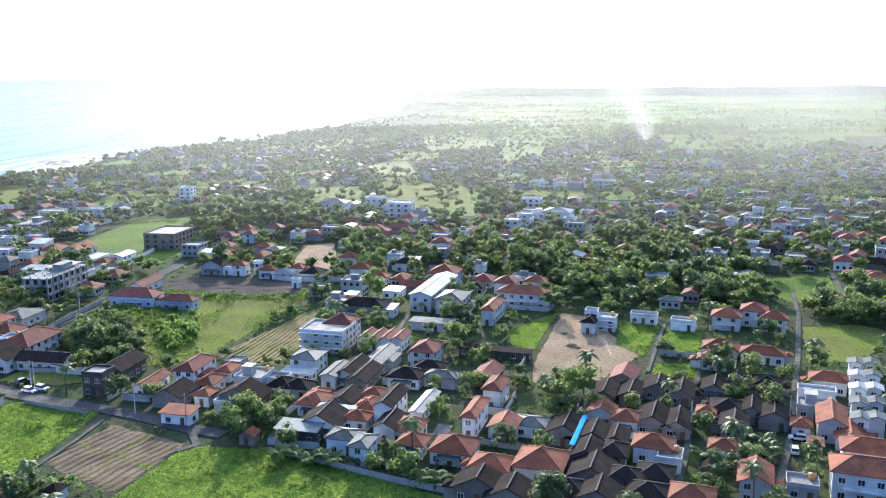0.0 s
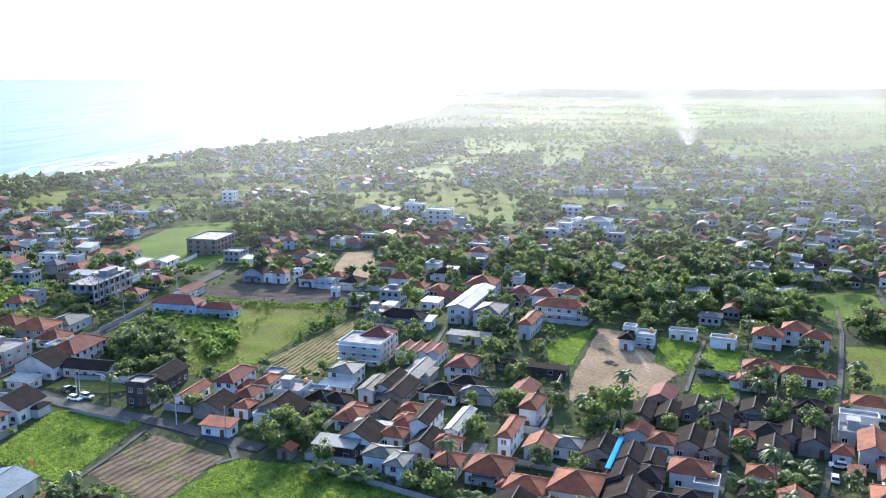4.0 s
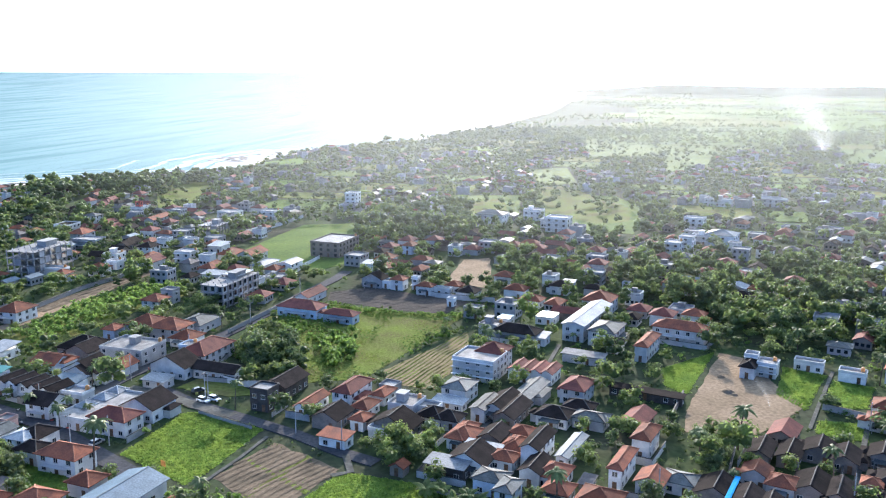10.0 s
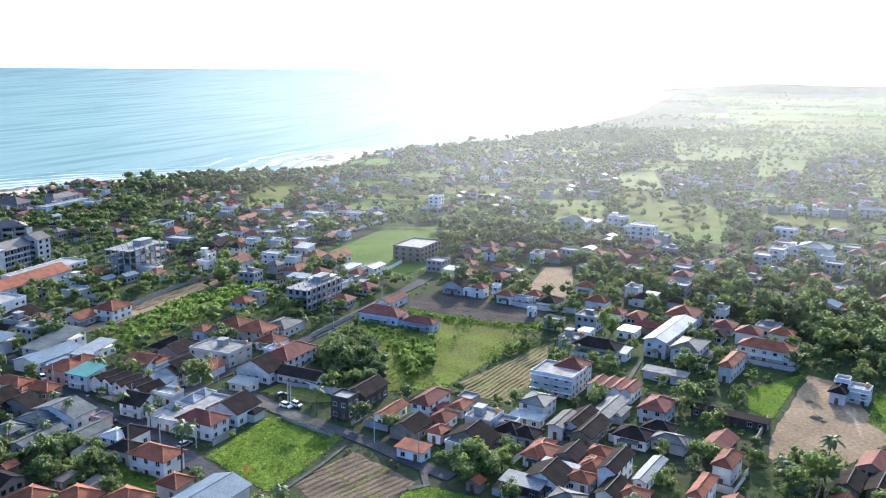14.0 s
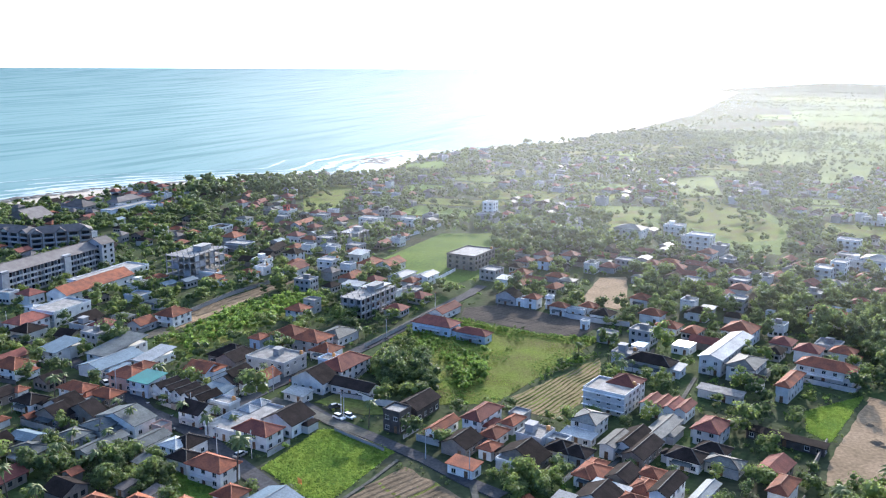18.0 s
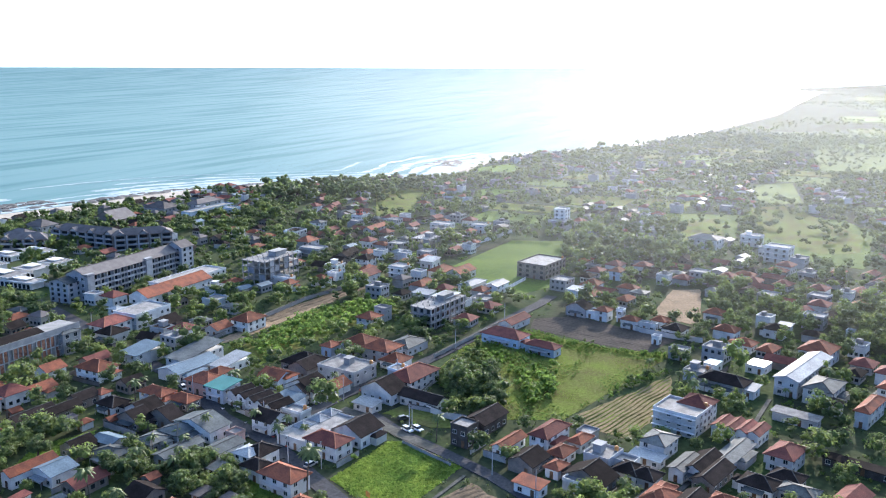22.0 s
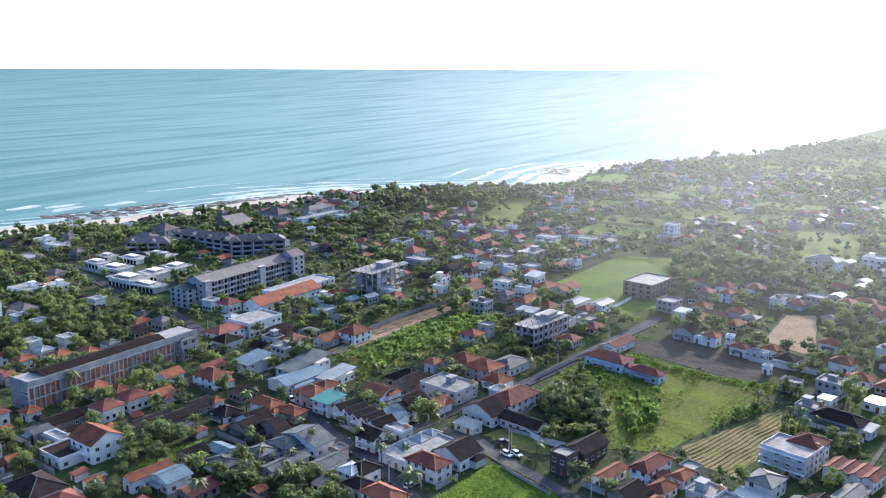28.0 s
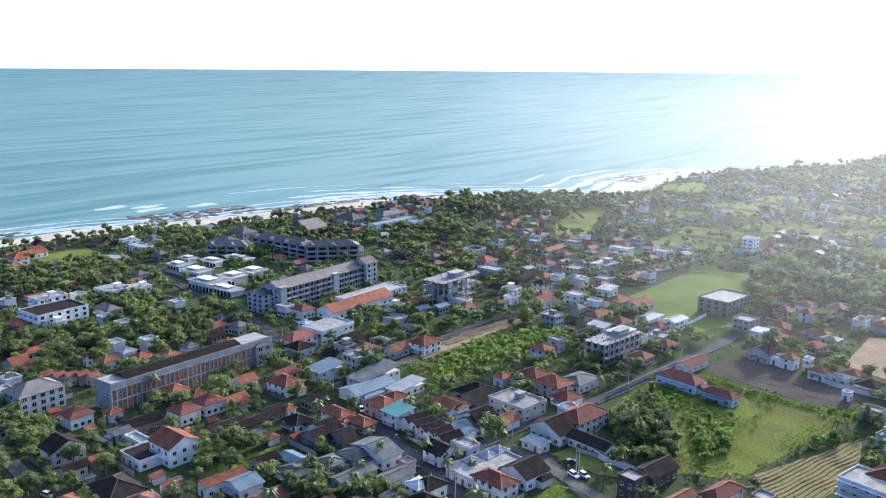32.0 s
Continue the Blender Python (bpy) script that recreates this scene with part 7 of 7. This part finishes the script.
def trunk(high, thick, seed, limbs=3):
    rng = random.Random(seed)
    out = Build()

    def tube(a, b, r0, r1):
        a, b = Vector(a), Vector(b)
        t = (b - a).normalized()
        u = t.orthogonal().normalized()
        w = t.cross(u)
        ring = [(math.cos(k * math.pi / 3), math.sin(k * math.pi / 3)) for k in range(6)]
        out.add([tuple(a + (u * c + w * s) * r0) for c, s in ring] + [tuple(b + (u * c + w * s) * r1) for c, s in ring], [(k, (k + 1) % 6, (k + 1) % 6 + 6, k + 6) for k in range(6)])

    top = (rng.uniform(-0.3, 0.3), rng.uniform(-0.3, 0.3), high * 0.55)
    tube((0, 0, -0.1), top, thick, thick * 0.65)
    for k in range(limbs):
        a = 2 * math.pi * k / limbs + rng.uniform(-0.4, 0.4)
        tube(top, (top[0] + math.cos(a) * high * 0.28, top[1] + math.sin(a) * high * 0.28, high * rng.uniform(0.75, 0.9)), thick * 0.5, thick * 0.2)
    return out


def palm(seed, high, leaf=0.55, lift=0.0):
    """A leaning stem and a head of drooping fronds."""
    rng = random.Random(seed)
    stem, head = Build(), Build()
    lean = (rng.uniform(-0.8, 0.8), rng.uniform(-0.8, 0.8))
    pts = [Vector((lean[0] * (k / 4) ** 2, lean[1] * (k / 4) ** 2, high * k / 4 - (0.1 if k == 0 else 0))) for k in range(5)]
    for k in range(4):
        r0, r1 = 0.2 - 0.025 * k, 0.175 - 0.025 * k
        ring = [(math.cos(i * math.pi / 3), math.sin(i * math.pi / 3)) for i in range(6)]
        stem.add([(pts[k].x + c * r0, pts[k].y + s * r0, pts[k].z) for c, s in ring] + [(pts[k + 1].x + c * r1, pts[k + 1].y + s * r1, pts[k + 1].z) for c, s in ring], [(i, (i + 1) % 6, (i + 1) % 6 + 6, i + 6) for i in range(6)])
    top = pts[-1]
    for k in range(16):
        a = 2 * math.pi * k / 16 + rng.uniform(-0.2, 0.2)
        rise, reach = rng.uniform(-0.1, 1.3) + lift, rng.uniform(2.2, 3.0)
        out_, side = Vector((math.cos(a), math.sin(a), 0)), Vector((-math.sin(a), math.cos(a), 0))
        rows = []
        for i in range(6):
            s = i / 5
            c = top + out_ * reach * s + Vector((0, 0, rise * s * 1.6 - 2.2 * s * s))
            wide = leaf * math.sin(math.pi * min(0.95, 0.12 + s * 0.85))
            rows.append((c - side * wide - Vector((0, 0, wide * 0.5)), c, c + side * wide - Vector((0, 0, wide * 0.5))))
        n = len(head.v)
        for r in rows:
            head.v += [tuple(p) for p in r]
        for i in range(5):
            q = n + 3 * i
            head.f += [(q, q + 1, q + 4, q + 3), (q + 1, q + 2, q + 5, q + 4)]
    return stem, head


def mesh_pair(kind, seed):
    """Trunk and crown meshes for one kind of plant."""
    r = random.Random(seed)
    if kind == "palm":
        s, h = palm(seed, r.uniform(5.5, 10))
        return s.mesh("trunk", BARK), h.mesh("crown", PALM)
    high = r.uniform(5.5, 9.5)
    rad = high * r.uniform(0.38, 0.52)
    cv, cf = crown(seed, rad, high, 14, 720, 0.55, base=high * 0.26, core=0.72)
    return trunk(high, 0.2 + high * 0.015, seed).mesh("trunk", BARK), mesh_of("crown", cv, cf, LEAF if seed % 3 else LEAF_DARK)


tree_kinds = [mesh_pair("tree", 30 + i) for i in range(8)]
banana_kinds = []
for i in range(4):
    stem, head = palm(90 + i, 1.6 + 0.3 * i, 0.75, 0.9)
    banana_kinds.append((stem.mesh("trunk", PALM), head.mesh("crown", LEAF)))
palm_kinds = [mesh_pair("palm", 60 + i) for i in range(4)]
TREE_LABEL = ["broad leafy green tree with an uneven crown", "dense dark green garden tree", "spreading green tree between the houses"]


def plant(x, y, pair, size, turn, name, label, category, group):
    thing = new(name)
    thing.matrix_basis = pose(x, y, 0, 0, 0, turn) @ Matrix.Diagonal((size, size, size, 1))
    part("trunk", pair[0], thing)
    part("crown", pair[1], thing)
    return tagged(thing, label, category, group)


# wood meshes for joined trees: crowns of fewer, larger sprays
def tuft(seed, high, wide):
    """A tuft of upright blades."""
    r = random.Random(seed)
    V, F = [], []
    for k in range(5):
        a, o = r.uniform(0, math.pi), (r.uniform(-0.3, 0.3), r.uniform(-0.3, 0.3))
        c, s = math.cos(a) * wide / 2, math.sin(a) * wide / 2
        t = (r.uniform(-0.25, 0.25), r.uniform(-0.25, 0.25))
        h = high * r.uniform(0.6, 1.2)
        n = len(V)
        V += [(o[0] - c, o[1] - s, 0), (o[0] + c, o[1] + s, 0), (o[0] + c * 0.5 + t[0], o[1] + s * 0.5 + t[1], h), (o[0] - c * 0.6 + t[0], o[1] - s * 0.6 + t[1], h * 0.8)]
        F.append((n, n + 1, n + 2, n + 3))
    return np.array(V), F


farther_crowns = [crown(280 + i, 3.3 + 0.3 * (i % 3), 6.5 + 0.5 * (i % 4), 4, 16, 1.6, base=0.8, core=0.8) for i in range(6)]
far_crowns = [crown(80 + i, 3.3 + 0.3 * (i % 3), 6.5 + 0.5 * (i % 4), 6, 50, 1.1, base=0.8, core=0.7) for i in range(8)]
mid_crowns = [crown(180 + i, 3.3 + 0.3 * (i % 3), 6.5 + 0.5 * (i % 4), 9, 190, 0.76, base=0.8, core=0.62) for i in range(8)]
shrubs = [crown(100 + i, 1.5, 1.9, 3, 18, 0.66, base=0.1, core=0.6) for i in range(5)]


def joined(name, spots, kinds, mat, label, category):
    """Many plants in one mesh."""
    if not spots:
        return
    V, F, n = [], [], 0
    for x, y, s, a, k in spots:
        cv, cf = kinds[k % len(kinds)]
        c, q = math.cos(a), math.sin(a)
        p = np.stack([(cv[:, 0] * c - cv[:, 1] * q) * s + x, (cv[:, 0] * q + cv[:, 1] * c) * s + y, cv[:, 2] * s], 1)
        V.append(p)
        F += [tuple(i + n for i in f) for f in cf]
        n += len(p)
    me = bpy.data.meshes.new(name)
    me.from_pydata(np.concatenate(V).tolist(), [], F)
    me.materials.append(mat)
    tagged(new(name, me), label, category, kind="stuff")


rng = random.Random(77)
near_trees, near_palms = 0, 0
woods, woods_dark, scrub = [], [], []
yard_green, yard_dark = [], []


def grove(*poly, step=5.0, kinds="tree", size=1.0):
    """A planted patch; marks its ground as taken."""
    xs, ys_ = [p[0] for p in poly], [p[1] for p in poly]
    for yy in np.arange(min(ys_), max(ys_), step):
        for xx in np.arange(min(xs), max(xs), step):
            x, y = xx + rng.uniform(-0.5, 0.5) * step, yy + rng.uniform(-0.5, 0.5) * step
            if inside(poly, np.array([x]), np.array([y]))[0] and (is_free(x, y, 1.0) or field_at[min(NX - 1, max(0, int(x - X0))), min(NY - 1, max(0, int(y - Y0)))] == 1):
                if kinds == "shrub":
                    scrub.append((x, y, size * rng.uniform(0.6, 1.5), rng.uniform(0, 6.3), rng.randrange(5)))
                else:
                    (woods if rng.random() < 0.6 else woods_dark).append((x, y, size * rng.uniform(0.7, 1.3), rng.uniform(0, 6.3), rng.randrange(8)))


grove((-127, 271), (-125, 311), (-103, 282), (-95, 260), (-109, 251), step=3.6, kinds="tree", size=0.6)
grove((-105, 292), (-90, 305), (-81, 279), (-89, 267), step=3, kinds="shrub", size=1.3)
grove((-61, 204), (-43, 219), (-35, 187), (-51, 189), step=3.6, kinds="tree", size=0.85)
grove((-65, 511), (12, 497), (63, 442), (61, 333), (28, 365), (4, 389), (-26, 423), (-51, 417), step=10.5, kinds="tree", size=1.3)
grove((13, 429), (59, 442), (71, 386), (119, 384), (99, 311), (63, 316), (45, 310), (45, 334), (24, 376), step=12, kinds="tree", size=1.5)
grove((116, 384), (139, 372), (114, 310), (98, 315), step=5, kinds="tree", size=1.1)
grove((145, 335), (190, 348), (152, 277), (130, 289), step=5, kinds="tree", size=1.1)
grove((-418, 196), (-384, 217), (-347, 291), (-307, 260), (-324, 241), (-345, 202), (-365, 170), step=4, kinds="tree", size=0.85)
grove((-266, 298), (-271, 330), (-252, 338), (-244, 314), step=5, kinds="tree", size=0.9)
grove((-302, 138), (-287, 147), (-271, 147), (-253, 128), (-262, 119), step=5, kinds="tree", size=1.0)
grove((-232, 175), (-218, 194), (-202, 183), (-209, 159), step=4.5, kinds="tree", size=0.9)
grove((-168, 175), (-158, 191), (-147, 181), (-162, 170), step=4.5, kinds="tree", size=0.9)
grove((-213, 276), (-215, 324), (-201, 357), (-184, 350), (-178, 342), (-191, 302), (-193, 260), step=3.4, kinds="shrub", size=1.6)
grove((-465, 638), (-418, 731), (-365, 655), (-422, 587), step=6, kinds="tree", size=1.5)
grove((-427, 747), (-397, 738), (-357, 655), (-368, 645), step=6, kinds="tree", size=1.2)
grove((-173, 175), (-160, 181), (-147, 184), (-131, 166), (-155, 159), step=4.2, kinds="tree", size=0.6)
grove((35, 235), (37, 225), (26, 216), (23, 232), step=6, kinds="tree", size=0.6)
grove((18, 227), (38, 231), (37, 220), (26, 214), (18, 216), step=7, kinds="tree", size=0.6)
grove((-64, 293), (-54, 304), (-48, 282), (-59, 276), step=3, kinds="shrub", size=1.2)
grove((-101, 174), (-81, 174), (-70, 167), (-95, 164), step=2.6, kinds="shrub", size=1.0)
grove((-446, 282), (-368, 274), (-357, 263), (-406, 224), step=5, kinds="tree", size=1.0)
grove((-497, 242), (-513, 305), (-470, 318), (-438, 288), (-457, 241), step=5, kinds="tree", size=0.8)
grove((-392, 707), (-371, 759), (-297, 829), (-264, 881), (-241, 808), (-333, 705), (-369, 676), step=6, kinds="tree", size=1.2)
grove((-340, 442), (-299, 454), (-298, 434), (-320, 417), step=5, kinds="tree", size=1.0)
grove((-471, 463), (-412, 542), (-384, 519), (-442, 445), step=5, kinds="tree", size=0.9)
grove((-123, 281), (-104, 284), (-91, 256), (-110, 254), step=5, kinds="tree", size=1.1)
grove((-158, 545), (-94, 616), (-71, 486), (-110, 455), (-137, 476), step=8, kinds="tree", size=1.6)
grove((-115, 339), (-77, 333), (-51, 335), (-52, 332), (-77, 329), (-114, 334), step=1.6, kinds="shrub", size=0.7)
grove((-49, 316), (-70, 265), (-71, 267), (-51, 318), step=1.8, kinds="shrub", size=0.6)
grove((-94, 276), (-87, 288), (-79, 273), (-84, 260), step=3, kinds="shrub", size=1.6)
grove((-129, 308), (-119, 320), (-107, 301), (-115, 284), step=2.4, kinds="shrub", size=1.0)
grove((-187, 180), (-174, 197), (-138, 183), (-132, 168), (-164, 156), step=4, kinds="tree", size=0.6)
grove((-211, 218), (-197, 218), (-183, 208), (-193, 202), step=4, kinds="tree", size=0.55)


# palms along the main street
for x, y in [(-157.6, 208.1), (-150.8, 208.9), (-146.8, 210.0), (-140.2, 209.3), (-173.5, 190.9), (-166.8, 186.7), (-144.4, 202.1), (-153.2, 232.0), (-154.9, 239.6), (-152.1, 246.2), (-168.0, 196.7), (-173.9, 180.5), (-172.6, 171.3), (-163.2, 179.3)]:
    plant(x, y, palm_kinds[rng.randrange(4)], rng.uniform(0.6, 0.9), rng.uniform(0, 360), "palm_tree", "slender street palm beside the main road", "palm tree", "street palms")

# banana plants: a row along the front wall and a dense garden
banana_row = [(-37.0, 181.5), (-33.9, 184.4), (-29.7, 179.6), (-27.0, 180.7), (-23.8, 179.6), (-19.8, 180.7), (-15.1, 176.8), (-10.9, 174.2), (-7.2, 171.6), (-4.4, 170.1), (-1.4, 170.6), (-36.3, 192.1), (2.2, 169.6)]
garden = [(56.7, 183.2), (77.3, 192.3), (74.9, 179.1), (53.1, 169.8)]
for yy in np.arange(min(q[1] for q in garden), max(q[1] for q in garden), 2.9):
    for xx in np.arange(min(q[0] for q in garden), max(q[0] for q in garden), 2.9):
        x, y = xx + rng.uniform(-0.9, 0.9), yy + rng.uniform(-0.9, 0.9)
        if len(banana_row) < 75 and inside(garden, np.array([x]), np.array([y]))[0] and is_free(x, y, 0.8):
            banana_row.append((x, y))
for x, y in banana_row:
    plant(x, y, banana_kinds[rng.randrange(4)], rng.uniform(0.75, 1.15), rng.uniform(0, 360), "banana_plant", "banana plant with broad arching green leaves", "banana plant", "banana plants")

# low plants in the yards
for y in np.arange(110, 370, 2.3):
    for x in np.arange(-330, 215, 2.3):
        xx, yy = x + rng.uniform(-1, 1), y + rng.uniform(-1, 1)
        p, s, a, k = rng.random(), rng.uniform(0.3, 0.85), rng.uniform(0, 6.3), rng.randrange(5)
        if p < 0.36 + 0.5 * wobble(xx, yy, 16, 3) and in_view(xx, yy) and xx < 0.6 * yy + 20 and is_free(xx, yy, 0.7):
            (yard_green if k % 2 else yard_dark).append((xx, yy, s, a, k))

for y in np.arange(70, 1500, 5.2):
    for x in np.arange(-650, 480, 5.2):
        xx, yy = x + rng.uniform(-2.6, 2.6), y + rng.uniform(-2.6, 2.6)
        p, q, k = rng.random(), rng.random(), rng.randrange(8)
        s, a = rng.uniform(0.55, 1.25) * (1.5 if rng.random() < 0.08 else 1.0), rng.uniform(0, 360)
        if in_view(xx, yy) and yy > 560 and xx < 0.62 * yy + 60 and field_at[int(xx - X0), min(NY - 1, int(yy - Y0))] and (abs(wobble(xx, yy * 2, 70, 12)) < 0.035 or p < 0.0015):
            (woods if q < 0.6 else woods_dark).append((xx, yy, s * 0.9, radians(a), k))
            continue
        if not in_view(xx, yy) or not is_free(xx, yy, 1.2) or xx > 0.62 * yy + 60:
            continue
        dens = (0.42 if yy > 400 else 0.47) + 0.55 * wobble(xx, yy, 45, 6) - 0.05 * (yy < 330)
        if -60 < xx < 150 and 330 < yy < 470:
            dens += 0.08
        if xx < -310 and yy < 560:
            dens += 0.12
        elif xx < -60 and 330 < yy < 700:
            dens -= 0.04
        if p > dens:
            if q < 0.34:
                scrub.append((xx, yy, rng.uniform(0.5, 1.3), a, k))
            continue
        dist = math.hypot(xx, yy)
        if dist < 330 and q < 0.16 and near_palms < 110:
            plant(xx, yy, palm_kinds[k % 4], s, a, "palm_tree", "slender coconut palm with drooping fronds", "palm tree", "village palms")
            near_palms += 1
        elif dist < 360 and near_trees < 280:
            plant(xx, yy, tree_kinds[k], s * 0.95, a, "tree", TREE_LABEL[k % 3], "tree", "village trees")
            near_trees += 1
        else:
            (woods if q < 0.62 else woods_dark).append((xx, yy, s * (0.95 if yy < 600 else 1.0), radians(a), k))

# grass standing on the plots
blades = []
for kind, poly in open_ground:
    if kind not in ("grass", "meadow", "rice"):
        continue
    xs, ys_ = [q[0] for q in poly], [q[1] for q in poly]
    if min(ys_) > 560:
        continue
    gap = {"grass": 0.45, "meadow": 0.68, "rice": 1.0}[kind] * (1.0 if min(ys_) < 350 else 1.7)
    px, py = np.meshgrid(np.arange(min(xs), max(xs), gap), np.arange(min(ys_), max(ys_), gap))
    px, py = px.ravel(), py.ravel()
    keep = inside(poly, px, py)
    for x, y in zip(px[keep], py[keep]):
        x, y = x + rng.uniform(-0.4, 0.4), y + rng.uniform(-0.4, 0.4)
        lush = wobble(x, y, 9, 4) + (0.25 if kind == "grass" else 0.0)
        if y > 60 and (kind == "grass" or lush > -0.6):
            blades.append((x, y, 0.55 + 0.5 * max(0, lush) + rng.uniform(0, 0.25), rng.uniform(0, 6.3), rng.randrange(6), kind))
lush_spots = [s for s in blades if s[5] == "grass"]
weed_spots = [s for s in blades if s[5] != "grass"]
joined("meadow_weeds", [s[:5] for s in weed_spots], [tuft(220 + i, 0.24, 0.36) for i in range(6)], WEED, "rough weeds and grass on the meadows", "grass")
joined("tall_grass", [s[:5] for s in lush_spots], [tuft(200 + i, 0.42, 0.32) for i in range(6)], BLADE, "tall bright green grass on the open plots", "grass")

# regular rows of small dark plants on the meadow
kind, poly = next(q for q in open_ground if q[0] == "meadow" and len(q[1]) == 8)
for i in range(-40, 41):
    for j in range(-40, 41):
        x, y = -92 + 2.1 * i + 0.55 * j + rng.uniform(-0.25, 0.25), 296 - 0.5 * i + 2.6 * j + rng.uniform(-0.3, 0.3)
        if inside(poly, np.array([x]), np.array([y]))[0] and wobble(x, y, 22, 15) > -0.05:
            scrub.append((x, y, rng.uniform(0.35, 0.6), rng.uniform(0, 6.3), rng.randrange(5)))
for y in np.arange(250, 345, 1.9):
    for x in np.arange(-132, -50, 1.9):
        px, py = x + rng.uniform(-0.9, 0.9), y + rng.uniform(-0.9, 0.9)
        lush = wobble(px, py, 16, 31) + 0.6 * wobble(px, py, 5, 7) + 0.25 * (px < -95) + 0.15 * (py > 322)
        if inside(poly, np.array([px]), np.array([py]))[0] and lush > 0.3:
            scrub.append((px, py, rng.uniform(0.35, 0.6) + 0.5 * (lush - 0.3), rng.uniform(0, 6.3), rng.randrange(5)))

# coarser weeds in patches over the lush plots and sparsely on the dug soil
for kind, poly in open_ground:
    xs, ys_ = [q[0] for q in poly], [q[1] for q in poly]
    if kind not in ("grass", "soil") or max(ys_) > 300:
        continue
    for y in np.arange(max(70, min(ys_)), max(ys_), 1.5):
        for x in np.arange(min(xs), max(xs), 1.5):
            px, py = x + rng.uniform(-0.6, 0.6), y + rng.uniform(-0.6, 0.6)
            bushy = wobble(px, py, 8, 21) + 0.5 * wobble(px, py, 2.5, 4)
            if inside(poly, np.array([px]), np.array([py]))[0] and bushy > (0.12 if kind == "grass" else 0.3):
                scrub.append((px, py, rng.uniform(0.22, 0.5) if kind == "grass" else rng.uniform(0.1, 0.2), rng.uniform(0, 6.3), rng.randrange(5)))

# dug heaps on the dry plot
for x, y, r in [(40.7, 265.6, 2.6), (42.1, 247.3, 2.0), (40.2, 278.9, 1.8), (42.2, 263.3, 1.5)]:
    r *= 0.7
    mound = [(0, 0, r * 0.5)]
    for k, (a, h) in enumerate(((0.45, 0.4), (0.8, 0.18), (1.05, 0.0))):
        mound += [(r * a * (1 + 0.25 * wobble(math.cos(u) + x, math.sin(u) + y, 0.7)) * math.cos(u), r * a * math.sin(u), r * h * (1 + 0.4 * wobble(u, k, 0.5)) + 0.1) for u in np.arange(10) * math.pi / 5]
    faces = [(0, 1 + k, 1 + (k + 1) % 10) for k in range(10)] + [(1 + 10 * i + k, 11 + 10 * i + k, 11 + 10 * i + (k + 1) % 10, 1 + 10 * i + (k + 1) % 10) for i in range(2) for k in range(10)]
    tagged(new("soil_heap", mesh_of("soil_heap", mound, faces, GROUND["soil"])), "dark heap of dug soil on the dry plot", "soil heap", "soil heaps").matrix_basis = pose(x, y, 0.02)

# tree belts and hamlets out to the horizon
belts = []
for _ in range(430):
    yy = 1250 + 3300 * rng.random() ** 1.6
    xx = rng.uniform(-0.35, 0.75) * yy
    if xx < coast_x(yy) + 15:
        continue
    for k in range(rng.randint(6, 26)):
        belts.append((xx + k * rng.uniform(5, 8), yy + rng.uniform(-4, 4), rng.uniform(0.8, 1.7), rng.uniform(0, 6.3), rng.randrange(4)))
joined("tree_belts", belts, [crown(140 + i, 3.4, 6.5, 3, 8, 2.2, base=0.6) for i in range(4)], LEAF, "far tree belts along the fields", "trees")
for spots, mat, word in ((woods, LEAF, "green"), (woods_dark, LEAF_DARK, "dark green")):
    name = "woods" if word == "green" else "dark_woods"
    joined(name, [s for s in spots if math.hypot(s[0], s[1]) < 470], mid_crowns, mat, word + " tree crowns massed between the houses", "trees")
    joined("distant_" + name, [s for s in spots if 470 <= math.hypot(s[0], s[1]) < 720], far_crowns, mat, word + " tree crowns massed far off", "trees")
    joined("farthest_" + name, [s for s in spots if math.hypot(s[0], s[1]) >= 720], farther_crowns, mat, word + " tree crowns on the far plain", "trees")
joined("garden_bushes", yard_green, shrubs, LEAF, "low green garden bushes in the yards", "bushes")
joined("dark_garden_bushes", yard_dark, shrubs, LEAF_DARK, "low dark green bushes in the yards", "bushes")
joined("scrub", scrub, shrubs, SHRUB, "low green scrub and bushes", "bushes")
